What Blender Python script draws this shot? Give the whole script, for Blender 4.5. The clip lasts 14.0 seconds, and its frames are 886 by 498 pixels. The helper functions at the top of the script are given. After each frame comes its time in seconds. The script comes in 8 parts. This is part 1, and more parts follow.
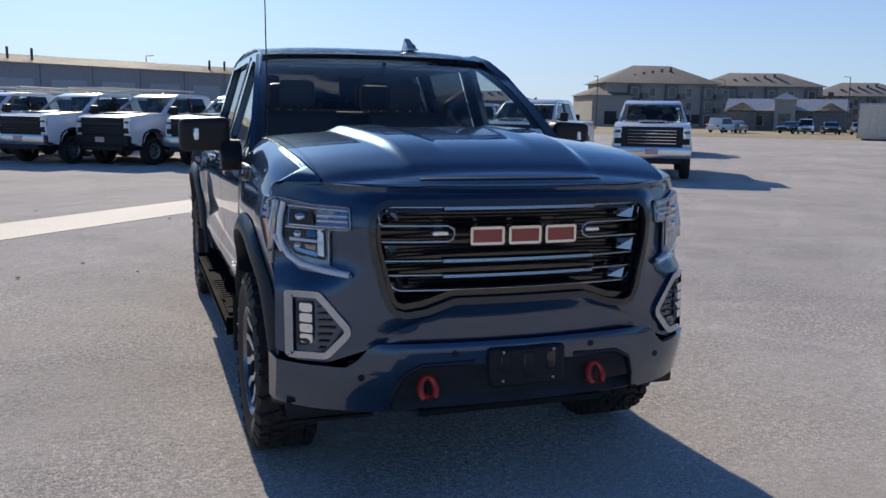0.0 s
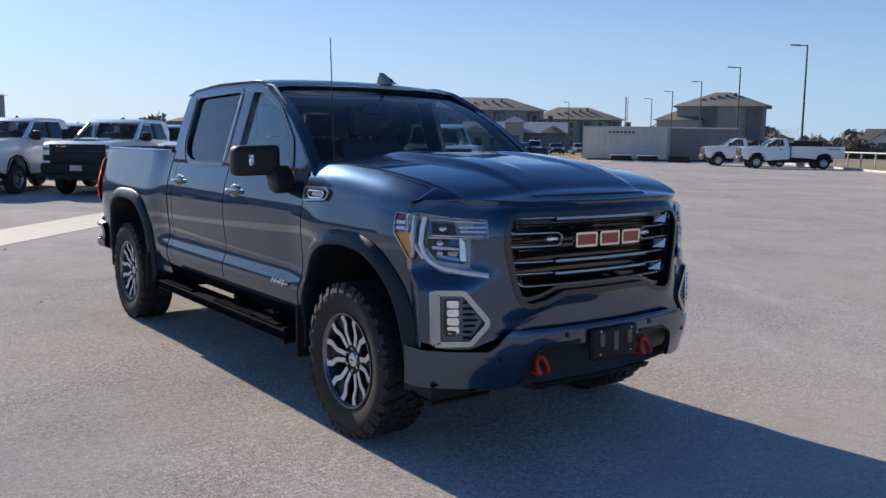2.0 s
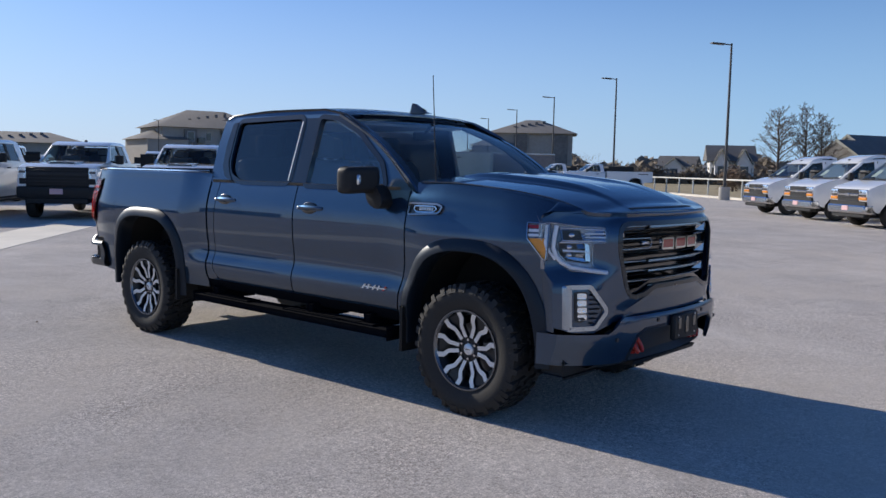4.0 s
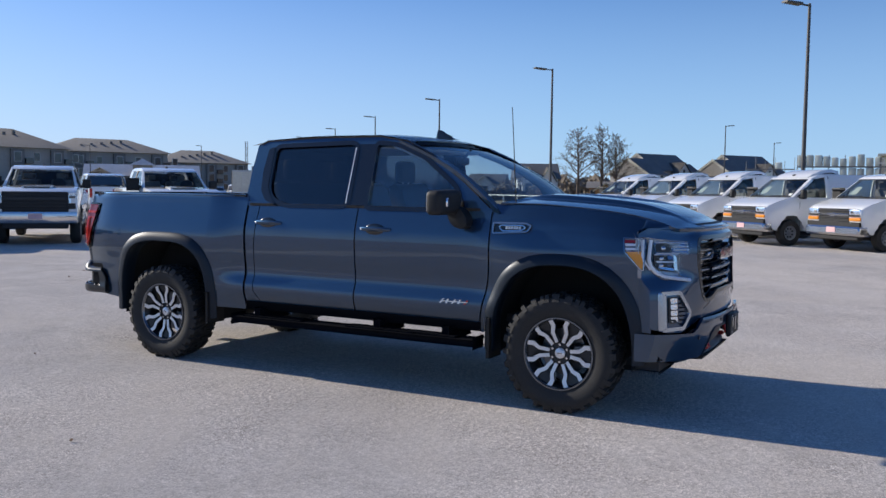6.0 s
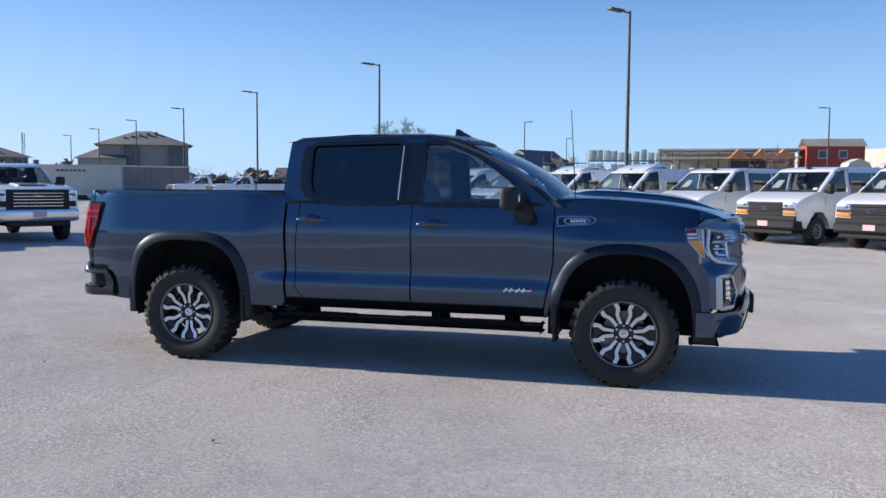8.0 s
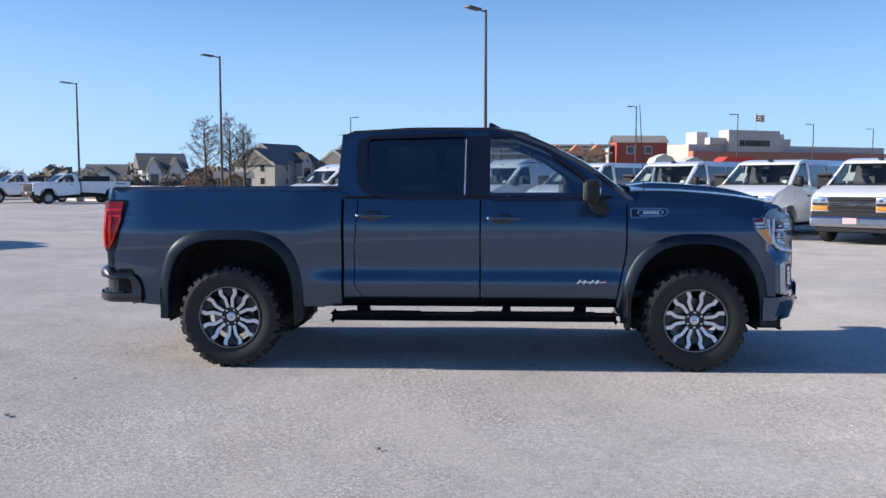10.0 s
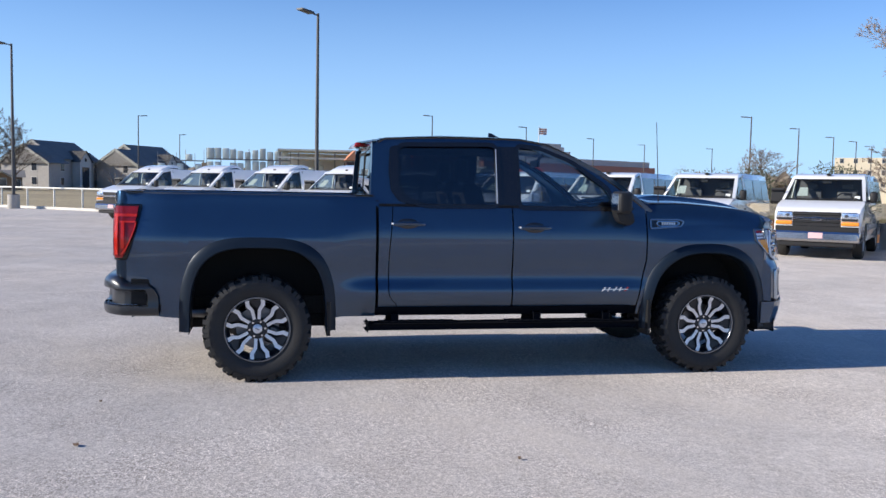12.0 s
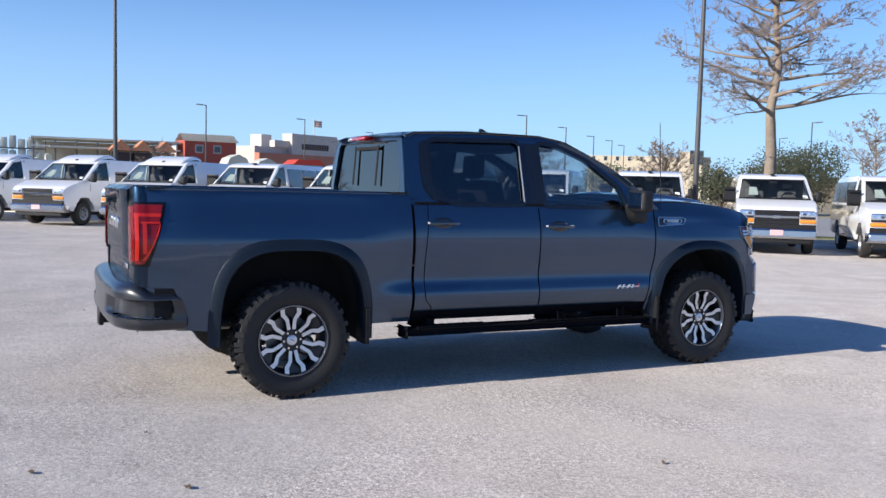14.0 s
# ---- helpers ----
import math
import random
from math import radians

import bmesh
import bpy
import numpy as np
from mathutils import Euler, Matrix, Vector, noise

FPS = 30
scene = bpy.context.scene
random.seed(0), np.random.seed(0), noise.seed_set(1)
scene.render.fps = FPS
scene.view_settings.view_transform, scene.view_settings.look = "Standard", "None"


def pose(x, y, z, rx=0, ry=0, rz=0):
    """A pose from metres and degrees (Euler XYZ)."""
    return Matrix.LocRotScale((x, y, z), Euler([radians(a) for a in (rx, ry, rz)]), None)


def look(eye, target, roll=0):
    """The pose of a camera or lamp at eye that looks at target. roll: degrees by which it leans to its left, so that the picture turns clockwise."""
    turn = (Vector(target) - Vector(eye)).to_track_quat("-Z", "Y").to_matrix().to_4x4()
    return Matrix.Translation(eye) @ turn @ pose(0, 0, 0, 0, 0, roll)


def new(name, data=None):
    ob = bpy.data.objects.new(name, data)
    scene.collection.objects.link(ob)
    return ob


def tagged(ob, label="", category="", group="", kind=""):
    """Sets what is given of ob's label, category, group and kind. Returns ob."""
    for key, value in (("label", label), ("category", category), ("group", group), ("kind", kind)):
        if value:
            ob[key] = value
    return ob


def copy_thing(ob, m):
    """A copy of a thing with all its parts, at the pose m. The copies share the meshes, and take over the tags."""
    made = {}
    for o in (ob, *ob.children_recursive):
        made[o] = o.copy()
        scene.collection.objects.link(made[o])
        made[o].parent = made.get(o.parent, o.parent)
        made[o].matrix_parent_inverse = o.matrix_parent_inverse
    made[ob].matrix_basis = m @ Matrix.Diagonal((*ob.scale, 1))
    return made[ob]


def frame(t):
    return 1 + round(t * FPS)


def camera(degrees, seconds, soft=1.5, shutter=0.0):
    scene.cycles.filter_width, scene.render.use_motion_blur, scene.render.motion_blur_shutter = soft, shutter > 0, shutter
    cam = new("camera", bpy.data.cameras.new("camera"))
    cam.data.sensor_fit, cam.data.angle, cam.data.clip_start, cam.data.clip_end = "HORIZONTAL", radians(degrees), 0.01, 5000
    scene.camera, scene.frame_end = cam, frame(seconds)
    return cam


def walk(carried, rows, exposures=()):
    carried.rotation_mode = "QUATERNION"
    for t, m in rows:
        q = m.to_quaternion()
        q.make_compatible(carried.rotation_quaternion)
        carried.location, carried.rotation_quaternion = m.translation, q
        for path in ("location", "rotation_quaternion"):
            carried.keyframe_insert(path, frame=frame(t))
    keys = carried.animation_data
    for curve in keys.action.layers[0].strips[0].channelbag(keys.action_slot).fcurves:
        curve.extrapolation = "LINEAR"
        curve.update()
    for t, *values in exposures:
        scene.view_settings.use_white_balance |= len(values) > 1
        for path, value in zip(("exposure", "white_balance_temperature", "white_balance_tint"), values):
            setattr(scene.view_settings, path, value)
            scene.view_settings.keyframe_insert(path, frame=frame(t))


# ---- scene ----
cam = camera(54.0, 14.0)
PATH = [
    (0, (-1.358, -5.897, 1.559), (-0.729, -4.023, 1.254), 0.9),
    (0.5, (-1.798, -5.873, 1.553), (-1.007, -4.057, 1.272), 1.5),
    (1, (-2.29, -5.873, 1.559), (-1.338, -4.135, 1.288), 1.4),
    (1.5, (-2.696, -5.803, 1.558), (-1.636, -4.127, 1.295), 0.8),
    (2, (-3.149, -5.795, 1.567), (-1.991, -4.184, 1.319), 0.8),
    (2.5, (-3.59, -5.707, 1.538), (-2.331, -4.167, 1.331), 0.9),
    (3, (-4.087, -5.613, 1.533), (-2.755, -4.134, 1.342), 1.2),
    (3.2, (-4.284, -5.575, 1.528), (-2.922, -4.124, 1.332), 1.2),
    (5.3, (-6.027, -4.57, 1.536), (-4.379, -3.446, 1.39), 0.8),
    (5.5, (-6.198, -4.438, 1.535), (-4.528, -3.348, 1.388), 0.7),
    (6, (-6.494, -4.066, 1.533), (-4.752, -3.093, 1.395), 0.7),
    (6.5, (-6.834, -3.693, 1.54), (-5.032, -2.837, 1.404), 0.8),
    (7, (-7.115, -3.262, 1.531), (-5.275, -2.493, 1.382), 0.4),
    (7.5, (-7.408, -2.813, 1.547), (-5.531, -2.138, 1.4), 0.3),
    (8, (-7.622, -2.348, 1.538), (-5.703, -1.803, 1.39), 0.4),
    (8.5, (-7.776, -1.854, 1.537), (-5.829, -1.424, 1.387), 0.6),
    (9, (-7.867, -1.344, 1.518), (-5.899, -1.032, 1.35), 0.4),
    (9.2, (-7.862, -1.138, 1.522), (-5.89, -0.852, 1.356), 0.2),
    (11.3, (-7.929, 0.949, 1.504), (-5.944, 0.75, 1.359), 0.7),
    (11.5, (-7.873, 1.146, 1.526), (-5.893, 0.906, 1.383), 0.8),
    (12, (-7.787, 1.664, 1.525), (-5.825, 1.303, 1.386), 1.1),
    (12.5, (-7.568, 2.167, 1.527), (-5.631, 1.689, 1.391), 1.3),
    (13, (-7.387, 2.686, 1.535), (-5.501, 2.034, 1.401), 1.5),
    (13.5, (-7.099, 3.144, 1.525), (-5.256, 2.38, 1.391), 1.5),
    (14, (-6.861, 3.547, 1.514), (-5.065, 2.68, 1.371), 1.5),
]
EXPOSURES = [(0.0, 0.0, 7050, 10), (1.0, -0.08, 7000, 10), (2.0, 0.04, 7050, 10), (3.0, -0.08, 6750, 10), (6.5, 0.15, 6600, 10), (9.0, 0.34, 6550, 10), (14.0, 0.40, 6550, 10)]
walk(cam, [(t, look(eye, target, roll)) for t, eye, target, roll in PATH], EXPOSURES)

# ---- light ----
world = bpy.data.worlds.new("sky")
scene.world = world
world.use_nodes = True
wt = world.node_tree
sky = wt.nodes.new("ShaderNodeTexSky")
sky.sky_type = "NISHITA"
sky.sun_disc = False
sky.sun_elevation = radians(25)
sky.sun_rotation = radians(-3)
sky.altitude = 200
sky.air_density, sky.dust_density, sky.ozone_density = 1.0, 0.5, 3.0
wt.nodes["Background"].inputs[1].default_value = 0.10
tint = wt.nodes.new("ShaderNodeMix")
tint.data_type, tint.blend_type = "RGBA", "MULTIPLY"
tint.inputs[0].default_value = 1.0
tint.inputs[7].default_value = (0.44, 0.76, 1.22, 1)
wt.links.new(sky.outputs[0], tint.inputs[6])
# pale haze towards the horizon, all round
wtc = wt.nodes.new("ShaderNodeTexCoord")
wsx = wt.nodes.new("ShaderNodeSeparateXYZ")
wt.links.new(wtc.outputs["Generated"], wsx.inputs[0])
wmr = wt.nodes.new("ShaderNodeMapRange")
wmr.inputs[1].default_value, wmr.inputs[2].default_value = 0.0, 0.27
wmr.inputs[3].default_value, wmr.inputs[4].default_value = 0.78, 0.0
wt.links.new(wsx.outputs["Z"], wmr.inputs[0])
haze = wt.nodes.new("ShaderNodeMix")
haze.data_type = "RGBA"
glow = wt.nodes.new("ShaderNodeMix")
glow.data_type = "RGBA"
glow.inputs[6].default_value, glow.inputs[7].default_value = (4.4, 6.7, 9.8, 1), (6.3, 7.2, 9.6, 1)
gmr = wt.nodes.new("ShaderNodeMapRange")
gmr.inputs[1].default_value, gmr.inputs[2].default_value = 0.35, 1.0
wt.links.new(wsx.outputs["Y"], gmr.inputs[0])
wt.links.new(gmr.outputs[0], glow.inputs[0])
wt.links.new(glow.outputs[2], haze.inputs[7])
wt.links.new(wmr.outputs[0], haze.inputs[0])
wt.links.new(tint.outputs[2], haze.inputs[6])
wt.links.new(haze.outputs[2], wt.nodes["Background"].inputs[0])
sun_data = bpy.data.lights.new("sun", "SUN")
sun_data.energy, sun_data.angle, sun_data.color = 5.0, radians(0.5), (1.0, 0.93, 0.83)
sun = new("sun", sun_data)
sun.matrix_world = look((0, 0, 30), (0.05 * 30 * 2.14, -30 * 2.14, 0))


# ---- materials ----
def mat(name, col, rough=0.5, metal=0.0, var=0.12, scale=3.0, fine=60.0, bump=0.0, coat=0.0, grain=0.5, spec=0.5, rnd=0.0):
    """A surface with colour variation at two scales, fine relief and uneven gloss."""
    m = bpy.data.materials.new(name)
    m.use_nodes = True
    nt = m.node_tree
    b = nt.nodes["Principled BSDF"]
    tc = nt.nodes.new("ShaderNodeTexCoord")
    n1 = nt.nodes.new("ShaderNodeTexNoise")
    n2 = nt.nodes.new("ShaderNodeTexNoise")
    n1.inputs["Scale"].default_value, n1.inputs["Detail"].default_value = scale, 5
    n2.inputs["Scale"].default_value, n2.inputs["Detail"].default_value = fine, 2
    nt.links.new(tc.outputs["Object"], n1.inputs["Vector"])
    nt.links.new(tc.outputs["Object"], n2.inputs["Vector"])
    mx = nt.nodes.new("ShaderNodeMath")
    mx.operation = "MULTIPLY_ADD"
    mx.inputs[1].default_value = grain
    ad = nt.nodes.new("ShaderNodeMath")
    ad.operation = "MULTIPLY"
    ad.inputs[1].default_value = 1 - grain
    nt.links.new(n1.outputs["Fac"], ad.inputs[0])
    nt.links.new(n2.outputs["Fac"], mx.inputs[0])
    nt.links.new(ad.outputs[0], mx.inputs[2])
    rp = nt.nodes.new("ShaderNodeValToRGB")
    rp.color_ramp.elements[0].position, rp.color_ramp.elements[1].position = 0.3, 0.7
    rp.color_ramp.elements[0].color = (*[c * (1 - var) for c in col], 1)
    rp.color_ramp.elements[1].color = (*[min(1, c * (1 + var)) for c in col], 1)
    nt.links.new(mx.outputs[0], rp.inputs[0])
    out = rp.outputs[0]
    if rnd:
        oi = nt.nodes.new("ShaderNodeObjectInfo")
        hs = nt.nodes.new("ShaderNodeHueSaturation")
        ma = nt.nodes.new("ShaderNodeMath")
        ma.operation = "MULTIPLY_ADD"
        ma.inputs[1].default_value, ma.inputs[2].default_value = 2 * rnd, 1 - rnd
        nt.links.new(oi.outputs["Random"], ma.inputs[0])
        nt.links.new(ma.outputs[0], hs.inputs["Value"])
        nt.links.new(out, hs.inputs["Color"])
        out = hs.outputs[0]
    nt.links.new(out, b.inputs["Base Color"])
    ra = nt.nodes.new("ShaderNodeMath")
    ra.operation = "MULTIPLY_ADD"
    ra.inputs[1].default_value, ra.inputs[2].default_value = rough * 0.3, rough * 0.85
    nt.links.new(n1.outputs["Fac"], ra.inputs[0])
    nt.links.new(ra.outputs[0], b.inputs["Roughness"])
    b.inputs["Metallic"].default_value = metal
    b.inputs["Coat Weight"].default_value = coat
    b.inputs["Coat Roughness"].default_value = 0.02
    b.inputs["Specular IOR Level"].default_value = spec
    if bump:
        bp = nt.nodes.new("ShaderNodeBump")
        bp.inputs["Strength"].default_value, bp.inputs["Distance"].default_value = 0.6, bump
        nt.links.new(n2.outputs["Fac"], bp.inputs["Height"])
        nt.links.new(bp.outputs[0], b.inputs["Normal"])
    return m


def glass(name, tint, ior=1.5):
    """A clear or tinted pane: what is behind shows through, gloss after Fresnel."""
    m = bpy.data.materials.new(name)
    m.use_nodes = True
    nt = m.node_tree
    nt.nodes.remove(nt.nodes["Principled BSDF"])
    tr = nt.nodes.new("ShaderNodeBsdfTransparent")
    tr.inputs[0].default_value = (*tint, 1)
    gl = nt.nodes.new("ShaderNodeBsdfGlossy")
    gl.inputs["Roughness"].default_value = 0.01
    lw = nt.nodes.new("ShaderNodeLayerWeight")
    lw.inputs[0].default_value = 0.5
    pw = nt.nodes.new("ShaderNodeMath")
    pw.operation = "POWER"
    pw.inputs[1].default_value = 5.0
    nt.links.new(lw.outputs["Facing"], pw.inputs[0])
    fr = nt.nodes.new("ShaderNodeMath")
    fr.operation = "MULTIPLY_ADD"
    r0 = ((ior - 1) / (ior + 1)) ** 2
    fr.inputs[1].default_value, fr.inputs[2].default_value = 0.9 - r0, r0
    nt.links.new(pw.outputs[0], fr.inputs[0])
    mi = nt.nodes.new("ShaderNodeMixShader")
    nt.links.new(fr.outputs[0], mi.inputs[0])
    nt.links.new(tr.outputs[0], mi.inputs[1])
    nt.links.new(gl.outputs[0], mi.inputs[2])
    nt.links.new(mi.outputs[0], nt.nodes["Material Output"].inputs[0])
    return m


def asphalt_material():
    """Bleached, chip-sealed asphalt: pale aggregate, dark binder, chalky smears and tyre marks."""
    m = bpy.data.materials.new("worn_asphalt")
    m.use_nodes = True
    nt = m.node_tree
    b = nt.nodes["Principled BSDF"]
    tc = nt.nodes.new("ShaderNodeTexCoord")

    def tex(kind, **kw):
        n = nt.nodes.new(kind)
        for k, v in kw.items():
            n.inputs[k].default_value = v
        nt.links.new(tc.outputs["Object"], n.inputs["Vector"])
        return n

    def mix(a, bb, fac, kind="MIX"):
        n = nt.nodes.new("ShaderNodeMix")
        n.data_type, n.blend_type = "RGBA", kind
        for s, v in ((n.inputs[0], fac), (n.inputs[6], a), (n.inputs[7], bb)):
            if isinstance(v, (tuple, float, int)):
                s.default_value = v
            else:
                nt.links.new(v, s)
        return n.outputs[2]

    def ramp(src, p0, p1, c0=0.0, c1=1.0):
        n = nt.nodes.new("ShaderNodeMapRange")
        n.inputs[1].default_value, n.inputs[2].default_value = p0, p1
        n.inputs[3].default_value, n.inputs[4].default_value = c0, c1
        nt.links.new(src, n.inputs[0])
        return n.outputs[0]

    stones = tex("ShaderNodeTexVoronoi", Scale=120.0)
    chips = tex("ShaderNodeTexNoise", Scale=95.0, Detail=4.0, Roughness=0.75)
    grit = tex("ShaderNodeTexNoise", Scale=14.0, Detail=7.0, Roughness=0.78)
    broad = tex("ShaderNodeTexNoise", Scale=0.14, Detail=7.0, Roughness=0.65)
    smear = tex("ShaderNodeTexNoise", Scale=0.55, Detail=9.0, Roughness=0.70, Distortion=1.6)
    pale = tex("ShaderNodeTexNoise", Scale=1.7, Detail=8.0, Roughness=0.75, Distortion=0.6)
    spots = tex("ShaderNodeTexNoise", Scale=3.1, Detail=4.0, Roughness=0.6)
    col = mix((0.485, 0.460, 0.440, 1), (0.61, 0.563, 0.515, 1), ramp(broad.outputs["Fac"], 0.36, 0.64))
    col = mix(col, (0.33, 0.312, 0.295, 1), ramp(pale.outputs["Fac"], 0.42, 0.30, 0.0, 0.45))
    col = mix(col, (0.72, 0.685, 0.64, 1), ramp(smear.outputs["Fac"], 0.54, 0.72, 0.0, 0.5))
    mp = nt.nodes.new("ShaderNodeMapping")
    mp.vector_type = "TEXTURE"
    mp.inputs["Rotation"].default_value = (0, 0, radians(48.7))
    mp.inputs["Scale"].default_value = (9.0, 1.0, 1.0)
    nt.links.new(tc.outputs["Object"], mp.inputs["Vector"])
    lane = nt.nodes.new("ShaderNodeTexNoise")
    lane.inputs["Scale"].default_value, lane.inputs["Detail"].default_value, lane.inputs["Roughness"].default_value = 1.0, 7.0, 0.6
    nt.links.new(mp.outputs[0], lane.inputs["Vector"])
    col = mix(col, (0.74, 0.71, 0.67, 1), ramp(lane.outputs["Fac"], 0.55, 0.72, 0.0, 0.35))
    col = mix(col, (0.34, 0.325, 0.31, 1), ramp(lane.outputs["Fac"], 0.44, 0.30, 0.0, 0.25))
    col = mix(col, (0.24, 0.225, 0.21, 1), ramp(spots.outputs["Fac"], 0.68, 0.80, 0.0, 0.35))
    col = mix(col, mix((0.80, 0.79, 0.78, 1), (1.16, 1.155, 1.15, 1), ramp(grit.outputs["Fac"], 0.34, 0.66)), 0.8, "MULTIPLY")
    chip = mix((0.40, 0.39, 0.39, 1), (1.42, 1.41, 1.40, 1), ramp(chips.outputs["Fac"], 0.40, 0.60))
    sealed = tex("ShaderNodeTexNoise", Scale=0.42, Detail=8.0, Roughness=0.68, Distortion=0.9)
    gritty = ramp(sealed.outputs["Fac"], 0.38, 0.62, 0.18, 0.95)
    col = mix(col, chip, gritty, "MULTIPLY")
    mid = tex("ShaderNodeTexNoise", Scale=34.0, Detail=3.0, Roughness=0.6)
    col = mix(col, mix((0.74, 0.73, 0.72, 1), (1.29, 1.285, 1.28, 1), ramp(mid.outputs["Fac"], 0.40, 0.60)), gritty, "MULTIPLY")
    pits = tex("ShaderNodeTexNoise", Scale=26.0, Detail=5.0, Roughness=0.8)
    col = mix(col, (0.24, 0.222, 0.205, 1), ramp(pits.outputs["Fac"], 0.61, 0.70, 0.0, 0.45))
    worn = tex("ShaderNodeTexNoise", Scale=0.9, Detail=6.0, Roughness=0.72, Distortion=0.8)
    col = mix(col, mix((0.88, 0.87, 0.86, 1), (1.13, 1.125, 1.12, 1), ramp(worn.outputs["Fac"], 0.38, 0.62)), 0.6, "MULTIPLY")
    one = mix((0.50, 0.50, 0.50, 1), (1.45, 1.44, 1.43, 1), stones.outputs["Color"])
    col = mix(col, one, 0.5, "MULTIPLY")
    dust = tex("ShaderNodeTexNoise", Scale=0.23, Detail=9.0, Roughness=0.62, Distortion=1.2)
    col = mix(col, (0.60, 0.535, 0.465, 1), ramp(dust.outputs["Fac"], 0.50, 0.66, 0.0, 0.55))
    nt.links.new(col, b.inputs["Base Color"])
    b.inputs["Roughness"].default_value = 0.95
    b.inputs["Diffuse Roughness"].default_value = 0.2
    b.inputs["Specular IOR Level"].default_value = 0.12
    bp = nt.nodes.new("ShaderNodeBump")
    bp.inputs["Strength"].default_value, bp.inputs["Distance"].default_value = 0.9, 0.006
    nt.links.new(chips.outputs["Fac"], bp.inputs["Height"])
    nt.links.new(bp.outputs[0], b.inputs["Normal"])
    return m


M_ASPHALT = asphalt_material()
M_CONCRETE = mat("pale_concrete", (0.68, 0.635, 0.55), 0.85, var=0.25, scale=0.8, fine=45, bump=0.003)
M_GRASS = mat("dry_grass", (0.33, 0.265, 0.15), 0.9, var=0.45, scale=0.05, fine=2.5, bump=0.05)
M_LAWN = mat("green_grass", (0.13, 0.15, 0.05), 0.9, var=0.4, scale=0.2, fine=9, bump=0.03)
M_WHITE = mat("white_car_paint", (0.82, 0.82, 0.81), 0.25, var=0.03, coat=1.0)
M_SILVER = mat("silver_car_paint", (0.42, 0.43, 0.45), 0.3, 0.5, var=0.04, coat=1.0)
M_DARKCAR = mat("dark_car_paint", (0.03, 0.035, 0.045), 0.25, var=0.1, coat=1.0)
M_BLACK = mat("black_plastic", (0.014, 0.014, 0.015), 0.55, var=0.25, fine=300, bump=0.0006, spec=0.35)
M_GLOSSBLACK = mat("gloss_black_trim", (0.008, 0.008, 0.009), 0.16, var=0.1, coat=0.6)
M_RUBBER = mat("tyre_rubber", (0.022, 0.021, 0.020), 0.75, var=0.3, scale=9, fine=120, bump=0.001)
M_CHROME = mat("chrome", (0.62, 0.63, 0.65), 0.09, 1.0, var=0.05)
M_STEEL = mat("steel_wheel", (0.42, 0.43, 0.45), 0.35, 0.8, var=0.12)
M_DGLASS = glass("vehicle_glass", (0.16, 0.18, 0.18), 2.1)
M_VGLASS = glass("clear_vehicle_glass", (0.80, 0.86, 0.85))
M_COVER = glass("lamp_cover", (0.96, 0.97, 0.98), 1.25)
M_LAMPWHITE = mat("white_light_guide", (0.74, 0.77, 0.82), 0.25, var=0.06, coat=0.6)
M_LENS = glass("clear_lens", (0.9, 0.92, 0.94))
M_AMBER = mat("amber_lens", (0.75, 0.27, 0.02), 0.15, var=0.1, coat=1.0)
M_LAMP = mat("headlamp_reflector", (0.72, 0.75, 0.80), 0.14, 0.85, var=0.25, fine=55, bump=0.004, coat=0.6)
P_GRILLE = mat("dark_grille_plastic", (0.028, 0.028, 0.030), 0.45, var=0.2, spec=0.3)
M_BUMPER = mat("brushed_chrome_bumper", (0.58, 0.58, 0.60), 0.19, 1.0, var=0.06)
P_HEADCELL = mat("dark_lamp_cell", (0.10, 0.11, 0.13), 0.2, 0.4, var=0.2, coat=0.6)
M_RED = mat("red_lens", (0.36, 0.008, 0.009), 0.14, var=0.2, coat=1.0)
M_PLATE = mat("dealer_plate", (0.72, 0.45, 0.45), 0.5, var=0.1)
M_INSIDE = mat("grey_upholstery", (0.10, 0.10, 0.105), 0.8, var=0.2)
M_PAPER = mat("white_paper", (0.78, 0.80, 0.76), 0.8, var=0.05)
M_SHEET = mat("pale_green_sheet", (0.42, 0.47, 0.43), 0.8, var=0.2, fine=25)
M_POLE = mat("dark_bronze_pole", (0.075, 0.07, 0.065), 0.5, var=0.2)
M_GREYPOLE = mat("grey_pole", (0.20, 0.20, 0.20), 0.5, var=0.15)


# ---- mesh helpers ----
def part(name, bm, material, parent=None, label="", angle=38):
    """Links a bmesh as one mesh object under a thing or a part."""
    bmesh.ops.recalc_face_normals(bm, faces=bm.faces)
    me = bpy.data.meshes.new(name)
    bm.to_mesh(me)
    bm.free()
    me.materials.append(material)
    me.shade_smooth()
    me.set_sharp_from_angle(angle=radians(angle))
    ob = new(name, me)
    ob.parent = parent
    if label:
        tagged(ob, label)
    return ob


def box(bm, x0, x1, y0, y1, z0, z1, bevel=0.0, seg=1):
    r = bmesh.ops.create_cube(bm, size=1.0)
    vs = r["verts"]
    for v in vs:
        v.co = Vector((x0 + (v.co.x + 0.5) * (x1 - x0), y0 + (v.co.y + 0.5) * (y1 - y0), z0 + (v.co.z + 0.5) * (z1 - z0)))
    if bevel:
        es = list({e for v in vs for e in v.link_edges})
        bmesh.ops.bevel(bm, geom=es, offset=bevel, segments=seg, profile=0.6, affect="EDGES")
    return bm


def boxed(*a, **k):
    return box(bmesh.new(), *a, **k)


